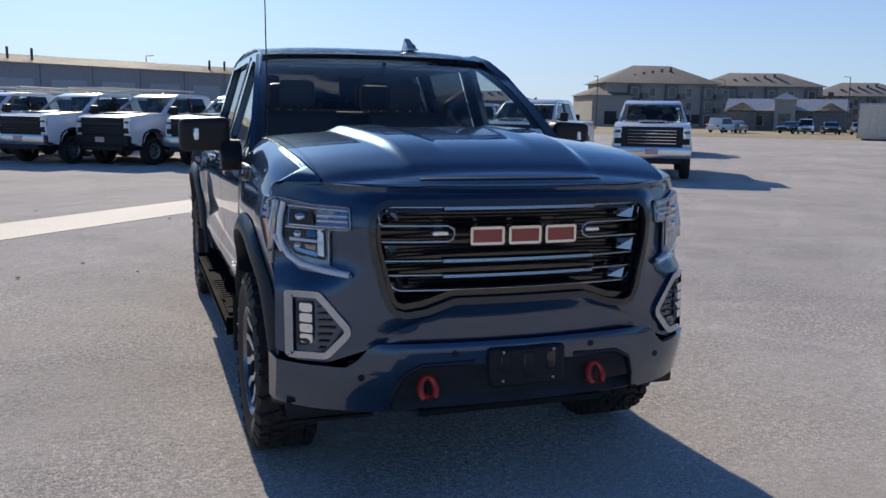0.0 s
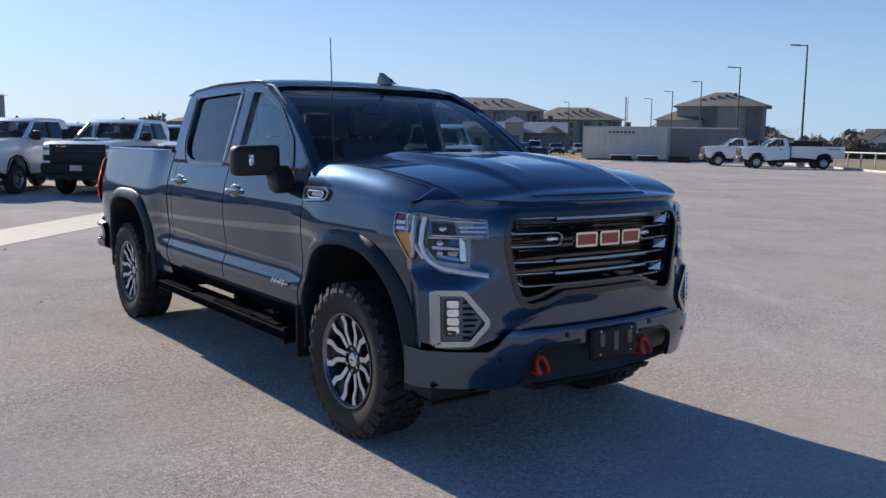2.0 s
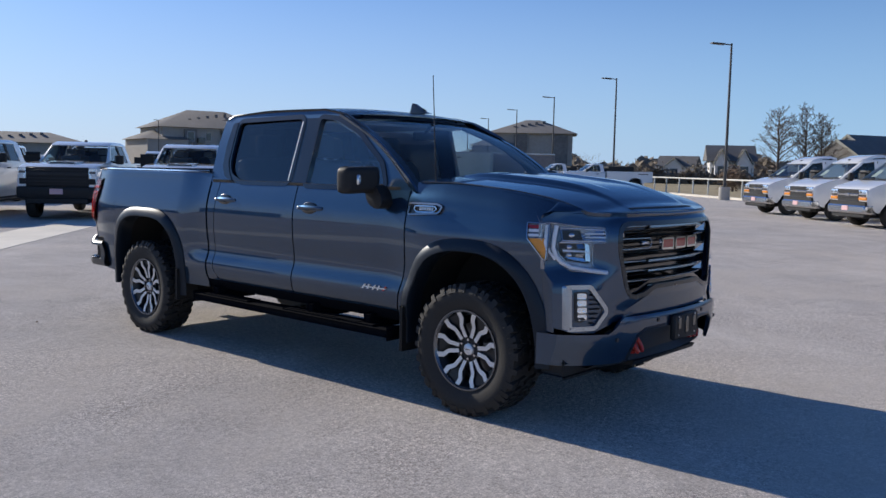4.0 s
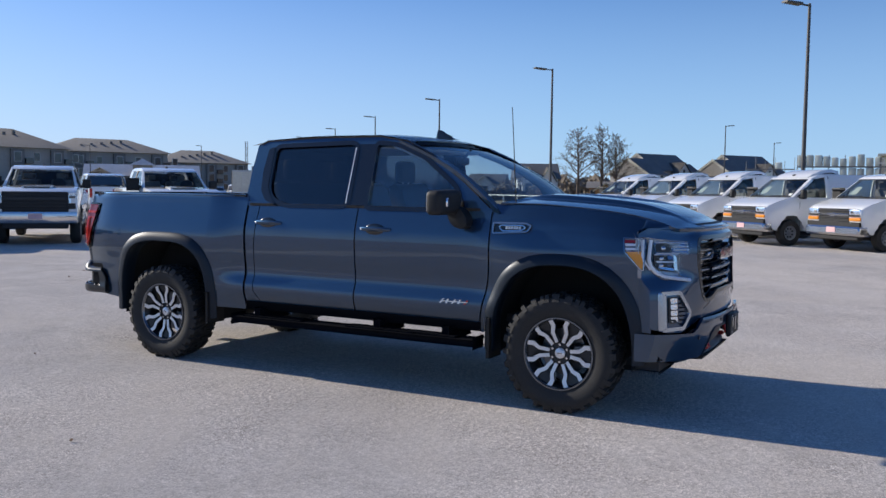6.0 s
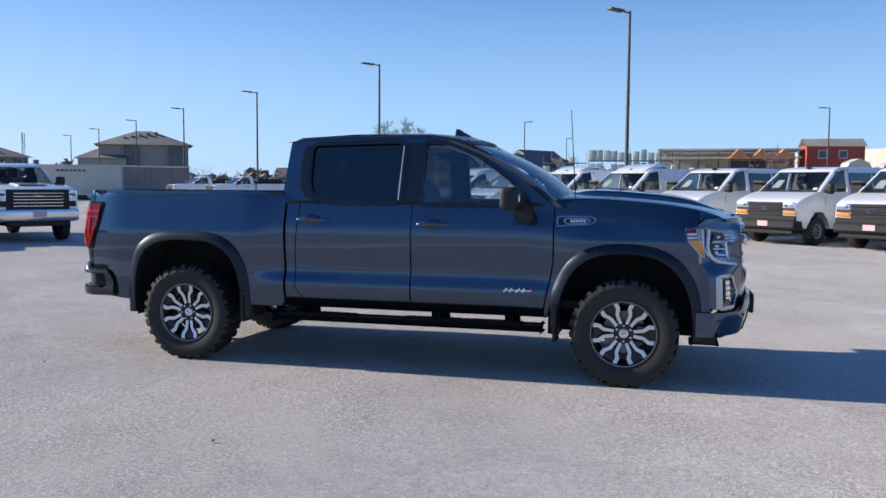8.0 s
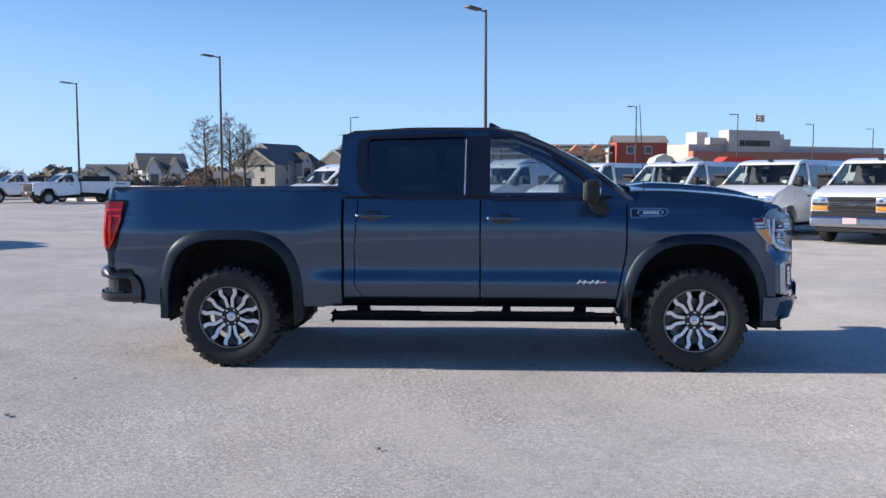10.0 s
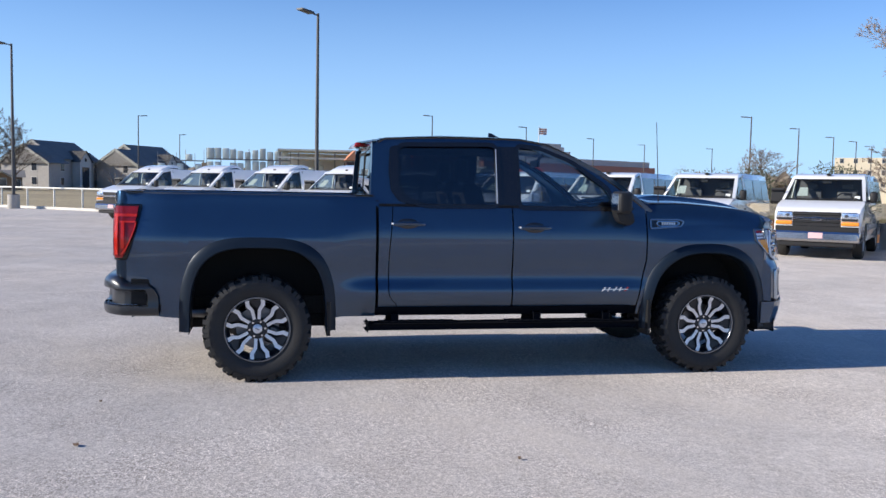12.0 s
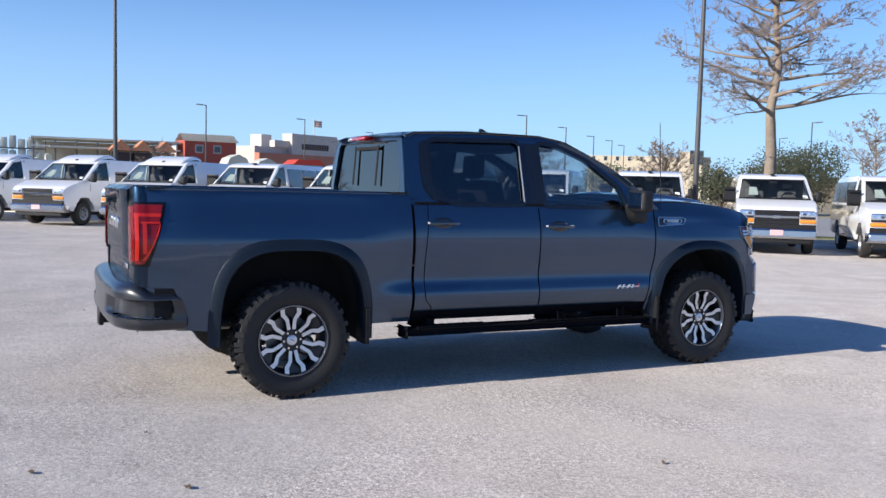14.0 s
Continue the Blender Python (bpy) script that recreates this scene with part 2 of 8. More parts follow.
def tube(bm, a, b, r0, r1=None, n=12, caps=True):
    """A round bar from a to b."""
    r1 = r0 if r1 is None else r1
    a, b = Vector(a), Vector(b)
    d = b - a
    m = Matrix.Translation((a + b) / 2) @ d.to_track_quat("Z", "Y").to_matrix().to_4x4()
    bmesh.ops.create_cone(bm, cap_ends=caps, segments=n, radius1=r0, radius2=r1, depth=d.length, matrix=m)
    return bm


def prism(bm, profile, w, bevel=0.03, seg=2, taper=None):
    """A side profile (u, z) stretched across -w..w, its rims rounded; taper(u, z) scales the width."""
    a = [bm.verts.new((u, -w, z)) for u, z in profile]
    b = [bm.verts.new((u, w, z)) for u, z in profile]
    f1, f2 = bm.faces.new(a), bm.faces.new(b[::-1])
    n = len(a)
    for i in range(n):
        bm.faces.new((a[i], b[i], b[(i + 1) % n], a[(i + 1) % n]))
    if bevel:
        rim = list(f1.edges) + list(f2.edges)
        bmesh.ops.bevel(bm, geom=rim, offset=bevel, segments=seg, profile=0.6, affect="EDGES")
    if taper:
        for v in bm.verts:
            v.co.y *= taper(v.co.x, v.co.z)
    return bm


def plate(bm, pts, thick=0.006):
    """A thin solid from a loop of 3D points, thickened on both sides."""
    vs = [bm.verts.new(p) for p in pts]
    f = bm.faces.new(vs)
    f.normal_update()
    n = f.normal.copy()
    r = bmesh.ops.extrude_face_region(bm, geom=[f])
    for v in [g for g in r["geom"] if isinstance(g, bmesh.types.BMVert)]:
        v.co += n * thick
    return bm


def quads(bm, rows, loop=False):
    """Faces over a grid of points."""
    vs = [[bm.verts.new(p) for p in row] for row in rows]
    for i in range(len(vs) - 1):
        m = len(vs[i])
        for j in range(m if loop else m - 1):
            k = (j + 1) % m
            bm.faces.new((vs[i][j], vs[i][k], vs[i + 1][k], vs[i + 1][j]))
    return vs


def lathe(bm, prof, n=32, axis_y=True):
    """A profile (radius, y) turned about the y axis."""
    rows = []
    for r, y in prof:
        rows.append([(r * math.cos(2 * math.pi * i / n), y, r * math.sin(2 * math.pi * i / n)) for i in range(n)])
    return quads(bm, rows, loop=True)


def arch(uc, hw, z0, z1, p=2.5, n=18):
    """Points along a wheel arch from front to rear."""
    out = []
    for i in range(n + 1):
        a = math.pi * i / n
        c, s = math.cos(a), math.sin(a)
        out.append((uc + hw * math.copysign(abs(c) ** (2 / p), c), z0 + (z1 - z0) * abs(s) ** (2 / p)))
    return out


def empty(name, m, label, category, group="", kind=""):
    e = new(name)
    e.matrix_world = m
    return tagged(e, label, category, group, kind)


# ---- ground ----
def NS(n, s):
    """A place n metres across and s metres along the row of lamps."""
    return (0.751 * n + 0.660 * s, -0.660 * n + 0.751 * s)


def slab(name, pts, z, material, label, category, thick=0.3, kind="structure"):
    bm = bmesh.new()
    plate(bm, [(x, y, z - thick) for x, y in pts], thick)
    for v in bm.verts:
        v.co.z = z if v.co.z > z - thick / 2 else z - thick
    ob = part(name, bm, material)
    return tagged(ob, label, category, kind=kind)


gm = bmesh.new()
bmesh.ops.create_grid(gm, x_segments=60, y_segments=60, size=1800)
for v in gm.verts:
    v.co.z = -0.02
tagged(part("ground", gm, M_GRASS), "dry tan winter grass on flat open land", "ground", kind="structure")
lot = slab("pavement", [NS(22.4, -70), NS(22.4, 74), NS(-70, 74), NS(-70, -70)], 0.0, M_ASPHALT, "pale worn asphalt parking lot with stains and tyre marks", "pavement", 0.016)


# ---- generic vehicles: x forward, front axle at x = 0 ----
def wheel(parent, u, side, y, r=0.38, rim=0.22, width=0.25, dark=False):
    """A plain road wheel: tyre, rim with vent holes, hub."""
    w = bmesh.new()
    s = side
    hw = width / 2
    lathe(w, [(rim * 0.98, s * -hw * 0.9), (r * 0.82, -s * hw), (r * 0.96, -s * hw * 0.85), (r, -s * hw * 0.5), (r, s * hw * 0.5), (r * 0.96, s * hw * 0.85), (r * 0.82, s * hw), (rim, s * hw * 0.9)], 28)
    t = part("tyre", w, M_RUBBER, parent)
    t.location = (u, y, r)
    d = bmesh.new()
    lathe(d, [(0.001, s * hw * 0.62), (rim * 0.28, s * hw * 0.62), (rim * 0.33, s * hw * 0.42), (rim * 0.8, s * hw * 0.5), (rim * 0.88, s * hw * 0.85), (rim, s * hw * 0.9), (rim * 0.98, -s * hw * 0.5)], 28)
    o = part("rim", d, M_BLACK if dark else M_STEEL, t)
    for i in range(8):
        a = 2 * math.pi * (i + 0.5) / 8
        c = Vector((math.cos(a) * rim * 0.6, s * hw * 0.44, math.sin(a) * rim * 0.6))
        part("vent_hole", tube(bmesh.new(), c, c + Vector((0, s * 0.012, 0)), rim * 0.13, n=10), M_BLACK, t)
    return t


def side_glass(parent, pts, yfun, side, material=None, name="side_window"):
    bm = bmesh.new()
    plate(bm, [(u, side * (yfun(u, z) + 0.004), z) for u, z in pts], 0.006)
    return part(name, bm, material or M_DGLASS, parent)


def build_pickup(label, paint=M_WHITE, crew=True, black_front=False, chrome=True, scoop=True, service=False):
    """A full-size pickup: body, cab, glass, grille, lamps, bumper, mirrors, wheels."""
    e = empty("pickup_truck", Matrix(), label, "pickup truck")
    wb = 4.3 if service else 4.03
    cabr = -2.95 if crew else -2.05
    end = -wb - 1.0
    tap = lambda u, z: 1.0 - 0.05 * max(0, z - 0.95) / 0.5 - 0.03 * max(0, u - 0.3) ** 2 / 0.5
    if service:
        tail = [(cabr - 0.05, 1.42), (cabr - 0.05, 0.75)]
    else:
        tail = [(end + 0.03, 1.45), (end, 1.35), (end, 0.62)] + [(u, z) for u, z in reversed(arch(-wb, 0.5, 0.62, 0.98))]
        tail = [(end + 0.03, 1.45), (end, 1.35), (end, 0.66), (-wb - 0.52, 0.62)] + arch(-wb, -0.5, 0.55, 1.0)
    prof = [(0.55, 0.6), (0.93, 0.62), (0.97, 1.0), (0.95, 1.33), (0.80, 1.40), (0.2, 1.45), (-0.45, 1.49), (-0.6, 1.45), (cabr, 1.45)] + tail + [(-wb + 0.52 if not service else cabr, 0.6), (-0.55, 0.58)] + arch(0.0, -0.5, 0.56, 0.99)
    part("body", prism(bmesh.new(), prof, 1.0, 0.05, 2, tap), paint, e)
    ctap = lambda u, z: 1.0 - 0.20 * max(0, z - 1.42) / 0.6
    yf = lambda u, z: 0.93 * ctap(u, z)
    top = [(-1.09, 1.925), (-1.16, 1.965), (-1.45, 2.035), (cabr + 0.35, 2.035), (cabr + 0.10, 1.98), (cabr + 0.09, 1.93)]
    part("roof", prism(bmesh.new(), top, 0.93, 0.02, 2, lambda u, z: ctap(u, 1.93) - 0.05 * max(0, z - 1.96) / 0.08), paint, e)

    def on_ws(y, t, d=0.0):
        return (-0.44 - 0.68 * t + d, y * (0.85 - 0.11 * t), 1.455 + 0.485 * t + d * 0.8)

    ws = bmesh.new()
    ws.faces.new([ws.verts.new(on_ws(y, t)) for y, t in ((-1, 0), (1, 0), (1, 1), (-1, 1))])
    o = part("windshield", ws, M_VGLASS, e)
    o.visible_shadow = False
    part("dashboard", boxed(-0.95, -0.47, -0.82, 0.82, 1.440, 1.462, bevel=0.008), M_BLACK, e)
    part("cab_floor", boxed(cabr + 0.05, -0.9, -0.84, 0.84, 1.435, 1.456), M_INSIDE, e)
    rows_u = (-1.62, -2.52) if crew else (-1.62,)
    for uu in rows_u:
        for y in (-0.42, 0.42):
            part("seat_back", boxed(uu - 0.16, uu, y - 0.25, y + 0.25, 1.44, 1.66, bevel=0.06, seg=2), M_INSIDE, e)
            part("headrest", boxed(uu - 0.14, uu - 0.04, y - 0.12, y + 0.12, 1.68, 1.84, bevel=0.04, seg=2), M_INSIDE, e)
    part("steering_hub", tube(bmesh.new(), (-0.98, 0.42, 1.54), (-1.0, 0.42, 1.55), 0.17, n=18), M_BLACK, e)
    part("inside_mirror", boxed(-1.06, -1.03, -0.11, 0.11, 1.84, 1.90, bevel=0.01), M_BLACK, e)
    part("wiper", tube(bmesh.new(), on_ws(-0.85, 0.03, 0.02), on_ws(0.1, 0.07, 0.02), 0.010, n=6), M_BLACK, e)
    part("back_window", plate(bmesh.new(), [(cabr + 0.02, -0.72, 1.52), (cabr + 0.02, 0.72, 1.52), (cabr + 0.10, 0.68, 1.90), (cabr + 0.10, -0.68, 1.90)], 0.006), M_DGLASS, e)
    for s in (-1, 1):
        ap = bmesh.new()
        rows_ = []
        for t in np.linspace(0, 1.0, 5):
            p = Vector(on_ws(s * 0.985, t, 0.006))
            q = Vector((p.x - 0.03, s * (yf(0, p.z) + 0.003), p.z - 0.01))
            rows_.append([p, q, q + Vector((-0.09, 0, -0.02)), q + Vector((-0.09, -s * 0.05, -0.02)), p + Vector((-0.05, 0, -0.03))])
        quads(ap, rows_, loop=True)
        part("windshield_pillar", ap, paint, e)
        spans = [(-1.78, -1.92, M_BLACK), (cabr + 0.36, cabr + 0.0, paint)] if crew else [(-1.78, cabr + 0.0, paint)]
        for a, b, mt in spans:
            pl_ = bmesh.new()
            quads(pl_, [[(u + (0.10 * (z - 1.43) / 0.5 if u < -2.5 or not crew else 0.0), s * (yf(u, z) - dy), z) for u, dy in ((a, 0.03), (a, 0.0), (b, 0.0), (b, 0.03))] for z in (1.43, 1.6, 1.8, 1.96)])
            part("cab_pillar", pl_, mt, e)
        panes = [[(-0.62, 1.46), (-1.13, 1.93), (-1.78, 1.94), (-1.78, 1.46)]]
        if crew:
            panes.append([(-1.92, 1.46), (-1.92, 1.94), (cabr + 0.42, 1.93), (cabr + 0.34, 1.46)])
        for k_, pn in enumerate(panes):
            o = side_glass(e, pn, lambda u, z: yf(u, z) - 0.02, s, M_VGLASS if k_ == 0 else M_DGLASS, "door_window")
            o.visible_shadow = False
        m = boxed(-0.78, -0.62, s * 1.01, s * 1.23, 1.43, 1.68, bevel=0.05, seg=2)
        part("mirror", m, M_BLACK if not chrome else M_BLACK, e)
        part("mirror_arm", boxed(-0.74, -0.66, s * 0.88, s * 1.06, 1.46, 1.52, bevel=0.01), M_BLACK, e)
        hl = bmesh.new()
        plate(hl, [(0.965, s * 0.74, 1.30), (0.945, s * 0.965, 1.30), (0.945, s * 0.965, 1.10), (0.972, s * 0.78, 1.06)], 0.04 * s)
        part("headlamp", hl, M_LAMP, e)
        part("light_guide", boxed(0.955, 0.985, s * 0.86 - 0.085, s * 0.86 + 0.085, 1.145, 1.165, bevel=0.004), M_LAMPWHITE, e)
        part("lamp_shade", boxed(0.95, 0.980, s * 0.85 - 0.075, s * 0.85 + 0.075, 1.185, 1.245, bevel=0.008), P_HEADCELL, e)
        part("lamp_bezel", boxed(0.90, 0.972, s * 0.84 - 0.10, s * 0.84 + 0.10, 0.90, 1.07, bevel=0.02), M_BLACK, e)
        for uu, nm in ((-1.5, "door_handle"), (-2.35, "door_handle")):
            if uu > cabr + 0.3:
                part(nm, boxed(uu - 0.1, uu + 0.1, s * 0.985, s * 1.02, 1.27, 1.31, bevel=0.008), M_BLACK if not chrome else M_CHROME, e)
        ar = arch(0.0, 0.56, 0.56, 1.05, n=20)
        ai = arch(0.0, 0.49, 0.56, 0.98, n=20)
        fl = bmesh.new()
        quads(fl, [[(u, s * 0.985, z) for u, z in ar], [(u, s * 1.01, z) for u, z in ai], [(u, s * 0.9, z) for u, z in ai]])
        part("arch_trim", fl, M_BLACK, e)
        wheel(e, 0, s, s * 0.87, 0.40, 0.235, 0.26)
        wheel(e, -wb, s, s * 0.87, 0.40, 0.235, 0.26)
        part("step_bar", tube(bmesh.new(), (-0.7, s * 0.95, 0.45), (cabr, s * 0.95, 0.45), 0.05), M_BLACK, e)
    g = boxed(0.92, 0.99, -0.76, 0.76, 0.84, 1.345, bevel=0.03, seg=2)
    part("grille", g, M_BLACK, e)
    for z in ((0.90, 0.98, 1.06, 1.26, 1.31) if black_front else ()):
        part("grille_bar", boxed(0.985, 0.998, -0.70, 0.70, z - 0.010, z + 0.010, bevel=0.004), P_GRILLE, e)
    if black_front:
        part("grille_band", boxed(0.985, 1.012, -0.74, 0.74, 1.12, 1.22, bevel=0.015), P_GRILLE, e)
    if not black_front:
        for z in (0.93, 1.01, 1.09, 1.17, 1.25):
            part("grille_bar", boxed(0.985, 1.005, -0.60, 0.60, z - 0.014, z + 0.014, bevel=0.006), M_CHROME, e)
    part("badge", boxed(0.985, 1.008, -0.13, 0.13, 1.15, 1.2, bevel=0.01), M_CHROME if not black_front else M_STEEL, e)
    bp = [(0.75, 0.52), (1.05, 0.56), (1.09, 0.72), (1.06, 0.84), (0.8, 0.86)]
    part("bumper", prism(bmesh.new(), bp, 0.97, 0.04, 2, lambda u, z: 1.0), M_BUMPER if chrome else M_BLACK, e)
    part("air_dam", boxed(0.85, 1.06, -0.75, 0.75, 0.42, 0.56, bevel=0.02), M_BLACK, e)
    part("number_plate", boxed(1.085, 1.1, -0.16, 0.16, 0.66, 0.80, bevel=0.004), M_PLATE, e, "pale red dealer plate")
    if scoop:
        part("hood_scoop", prism(bmesh.new(), [(0.55, 1.42), (0.55, 1.475), (-0.1, 1.51), (-0.15, 1.44)], 0.36, 0.02, 2), paint, e)
        part("scoop_vent", boxed(0.535, 0.56, -0.3, 0.3, 1.435, 1.465), M_BLACK, e)
    part("underbody", boxed(-wb - 0.7, 0.7, -0.68, 0.68, 0.42, 0.95, bevel=0.03), M_BLACK, e)
    part("axle", tube(bmesh.new(), (-wb, -0.8, 0.4), (-wb, 0.8, 0.4), 0.09), M_BLACK, e)
    fin = prism(bmesh.new(), [(-1.5, 2.02), (-1.62, 2.09), (-1.68, 2.09), (-1.7, 2.02)], 0.03, 0.008)
    part("roof_antenna", fin, M_BLACK, e)
    if service:
        b = bmesh.new()
        prism(b, [(cabr - 0.15, 0.75), (cabr - 0.15, 1.5), (end - 0.3, 1.5), (end - 0.3, 0.75), (-wb - 0.55, 0.7)] + arch(-wb, -0.52, 0.62, 1.05) + [(-wb + 0.6, 0.7)], 1.05, 0.02, 1)
        part("service_body", b, paint, e)
        for s in (-1, 1):
            part("body_sign", boxed(-wb - 0.95, -wb - 0.2, s * 1.05, s * 1.056, 1.3, 1.36), M_BLACK, e)
            for k in range(3):
                part("locker_door", boxed(cabr - 0.3 - k * 0.75, cabr + 0.38 - 0.05 - k * 0.75 - 0.6, s * 1.045, s * 1.06, 0.85, 1.42, bevel=0.01), paint, e)
        part("rack", boxed(cabr - 2.2, cabr - 0.3, -0.8, 0.8, 1.5, 1.85, bevel=0.03), M_BLACK, e)
    else:
        part("bed_floor", boxed(end + 0.1, cabr - 0.1, -0.8, 0.8, 0.95, 1.0), M_BLACK, e)
        part("bed_liner", boxed(end + 0.06, cabr - 0.06, -0.9, 0.9, 1.452, 1.458), M_BLACK, e)
        part("rear_bumper", boxed(end - 0.12, end + 0.05, -0.95, 0.95, 0.55, 0.75, bevel=0.03), M_CHROME if chrome else M_BLACK, e)
        for s in (-1, 1):
            part("tail_lamp", boxed(end - 0.01, end + 0.06, s * 0.86, s * 0.975, 0.98, 1.38, bevel=0.01), M_RED, e)
    return e


def build_van(label, cargo=True, chrome=True):
    """A full-size van: short hood, open cab with seats behind clear glass, amber-cornered lamps, deep bumper."""
    e = empty("van", Matrix(), label, "van")
    wb, end = 3.43, -4.72
    tap = lambda u, z: 1.0 - 0.17 * max(0, z - 1.1) ** 1.3 - 0.05 * max(0, u - 0.3) ** 2 / 0.4
    low = [(0.55, 0.5), (0.84, 0.55), (0.885, 0.80), (0.895, 1.02), (0.868, 1.12), (0.78, 1.185), (0.60, 1.25), (0.35, 1.325), (0.10, 1.395), (0.02, 1.41), (-0.10, 1.41), (-1.40, 1.41), (end + 0.01, 1.41), (end, 0.9), (end + 0.02, 0.5), (-wb - 0.5, 0.45)]
    low += arch(-wb, -0.47, 0.45, 0.86) + [(-wb + 0.5, 0.42), (-0.52, 0.42)] + arch(0, -0.47, 0.45, 0.88)
    part("body", prism(bmesh.new(), low, 1.0, 0.05, 3, tap), M_WHITE, e)
    box_ = [(-1.40, 1.30), (-1.40, 2.095), (end + 0.25, 2.10), (end + 0.08, 2.02), (end + 0.01, 1.30)]
    part("rear_body", prism(bmesh.new(), box_, 1.0, 0.02, 2, lambda u, z: tap(u, z) - 0.05 * max(0, z - 1.98) / 0.12), M_WHITE, e)
    rf_ = [(-0.755, 1.93), (-0.80, 1.985), (-1.05, 2.065), (-1.42, 2.098), (-1.42, 2.03), (-1.0, 1.985), (-0.82, 1.93)]
    part("roof", prism(bmesh.new(), rf_, 1.0, 0.02, 2, lambda u, z: tap(u, 1.93) - 0.05 * max(0, z - 1.95) / 0.15), M_WHITE, e)
    yf = lambda u, z: tap(u, z)
    wsp = [(-0.03, -0.905, 1.415), (-0.03, 0.905, 1.415), (-0.745, 0.80, 1.945), (-0.745, -0.80, 1.945)]
    ws = bmesh.new()
    vs = [ws.verts.new(p) for p in wsp]
    ws.faces.new(vs)
    o = part("windshield", ws, M_VGLASS, e)
    o.visible_shadow = False
    part("dashboard", boxed(-0.52, -0.04, -0.88, 0.88, 1.400, 1.424, bevel=0.008), M_BLACK, e)
    part("dash_hump", boxed(-0.50, -0.30, 0.20, 0.62, 1.41, 1.47, bevel=0.03, seg=2), M_BLACK, e)
    part("cab_floor", boxed(-1.39, -0.5, -0.88, 0.88, 1.395, 1.415), M_INSIDE, e)
    part("bulkhead", boxed(-1.405, -1.385, -0.86, 0.86, 1.33, 2.03), M_BLACK if cargo else M_INSIDE, e)
    part("headliner", boxed(-1.38, -0.86, -0.78, 0.78, 1.965, 1.985), M_INSIDE, e)
    for y in (-0.42, 0.42):
        part("seat_back", boxed(-1.30, -1.14, y - 0.24, y + 0.24, 1.36, 1.68, bevel=0.06, seg=2), M_INSIDE, e)
        part("headrest", boxed(-1.27, -1.17, y - 0.12, y + 0.12, 1.69, 1.84, bevel=0.04, seg=2), M_INSIDE, e)
    sw_ = bmesh.new()
    rows_ = []
    for i in range(20):
        a = 2 * math.pi * i / 20
        c = Vector((-0.60 - 0.10 * math.sin(a), 0.42 + 0.19 * math.cos(a), 1.44 + 0.16 * math.sin(a)))
        rows_.append([c + Vector((0.016 * math.cos(b), 0.016 * math.sin(b) * math.cos(a), 0.016 * math.sin(b) * math.sin(a))) for b in (0, 1.57, 3.14, 4.71)])
    quads(sw_, rows_ + rows_[:1], loop=True)
    part("steering_wheel", sw_, M_BLACK, e)
    part("inside_mirror", boxed(-0.72, -0.69, -0.10, 0.10, 1.83, 1.90, bevel=0.01), M_BLACK, e)

    def on_ws(y, t, d):
        return (-0.03 - 0.715 * t + d, y * (1 - 0.117 * t), 1.415 + 0.53 * t + d * 0.9)

    part("window_paper", plate(bmesh.new(), [on_ws(y, t, -0.02) for y, t in ((-0.66, 0.22), (-0.40, 0.22), (-0.46, 0.62), (-0.66, 0.62))], 0.003), M_SHEET, e, "paper sheet behind the glass")
    part("window_sticker", plate(bmesh.new(), [on_ws(y, t, 0.004) for y, t in ((0.72, 0.08), (0.84, 0.08), (0.84, 0.20), (0.72, 0.20))], 0.002), M_PAPER, e)
    for y0, y1 in ((-0.78, 0.0), (0.02, 0.78)):
        part("wiper", tube(bmesh.new(), on_ws(y0, 0.02, 0.02), on_ws(y1, 0.07, 0.02), 0.010, n=6), M_BLACK, e)
    for a, b in ((0.0, 0.035), (0.945, 1.0)):
        part("glass_band", plate(bmesh.new(), [on_ws(-0.90, a, 0.004), on_ws(0.90, a, 0.004), on_ws(0.90, b, 0.004), on_ws(-0.90, b, 0.004)], 0.003), M_BLACK, e)
    for s in (-1, 1):
        ap = bmesh.new()
        rows_ = []
        for t in np.linspace(0, 1, 6):
            p = Vector(on_ws(s * 0.895, t, 0.006))
            q = Vector((p.x - 0.03, s * (tap(0, p.z) + 0.004), p.z - 0.01))
            rows_.append([p, q, q + Vector((-0.09, 0, -0.02)), q + Vector((-0.09, -s * 0.05, -0.02)), p + Vector((-0.04, 0, -0.03))])
        quads(ap, rows_, loop=True)
        part("windshield_pillar", ap, M_WHITE, e)
        o = side_glass(e, [(-0.16, 1.41), (-0.24, 1.46), (-0.80, 1.93), (-1.30, 1.95), (-1.30, 1.37)], lambda u, z: tap(u, z) - 0.02, s, M_VGLASS, "door_window")
        o.visible_shadow = False
        part("vent_post", plate(bmesh.new(), [(u, s * (tap(u, z) - 0.008), z) for u, z in ((-0.40, 1.41), (-0.43, 1.41), (-0.52, 1.69), (-0.49, 1.69))], 0.02), M_BLACK, e)
        bp_ = bmesh.new()
        quads(bp_, [[(u, s * (tap(u, z) - dy), z) for u, dy in ((-1.29, 0.03), (-1.29, 0.0), (-1.405, 0.0))] for z in (1.32, 1.5, 1.7, 1.9, 2.05)])
        part("door_pillar", bp_, M_WHITE, e)
        if not cargo:
            for a, b in ((-1.45, -2.5), (-2.6, -3.6), (-3.7, -4.55)):
                side_glass(e, [(a, 1.36), (a, 1.94), (b, 1.94), (b, 1.36)], yf, s, M_GLOSSBLACK)
        mr = boxed(-0.38, -0.22, s * 1.03, s * 1.20, 1.36, 1.64, bevel=0.065, seg=3)
        part("mirror", mr, M_BLACK, e)
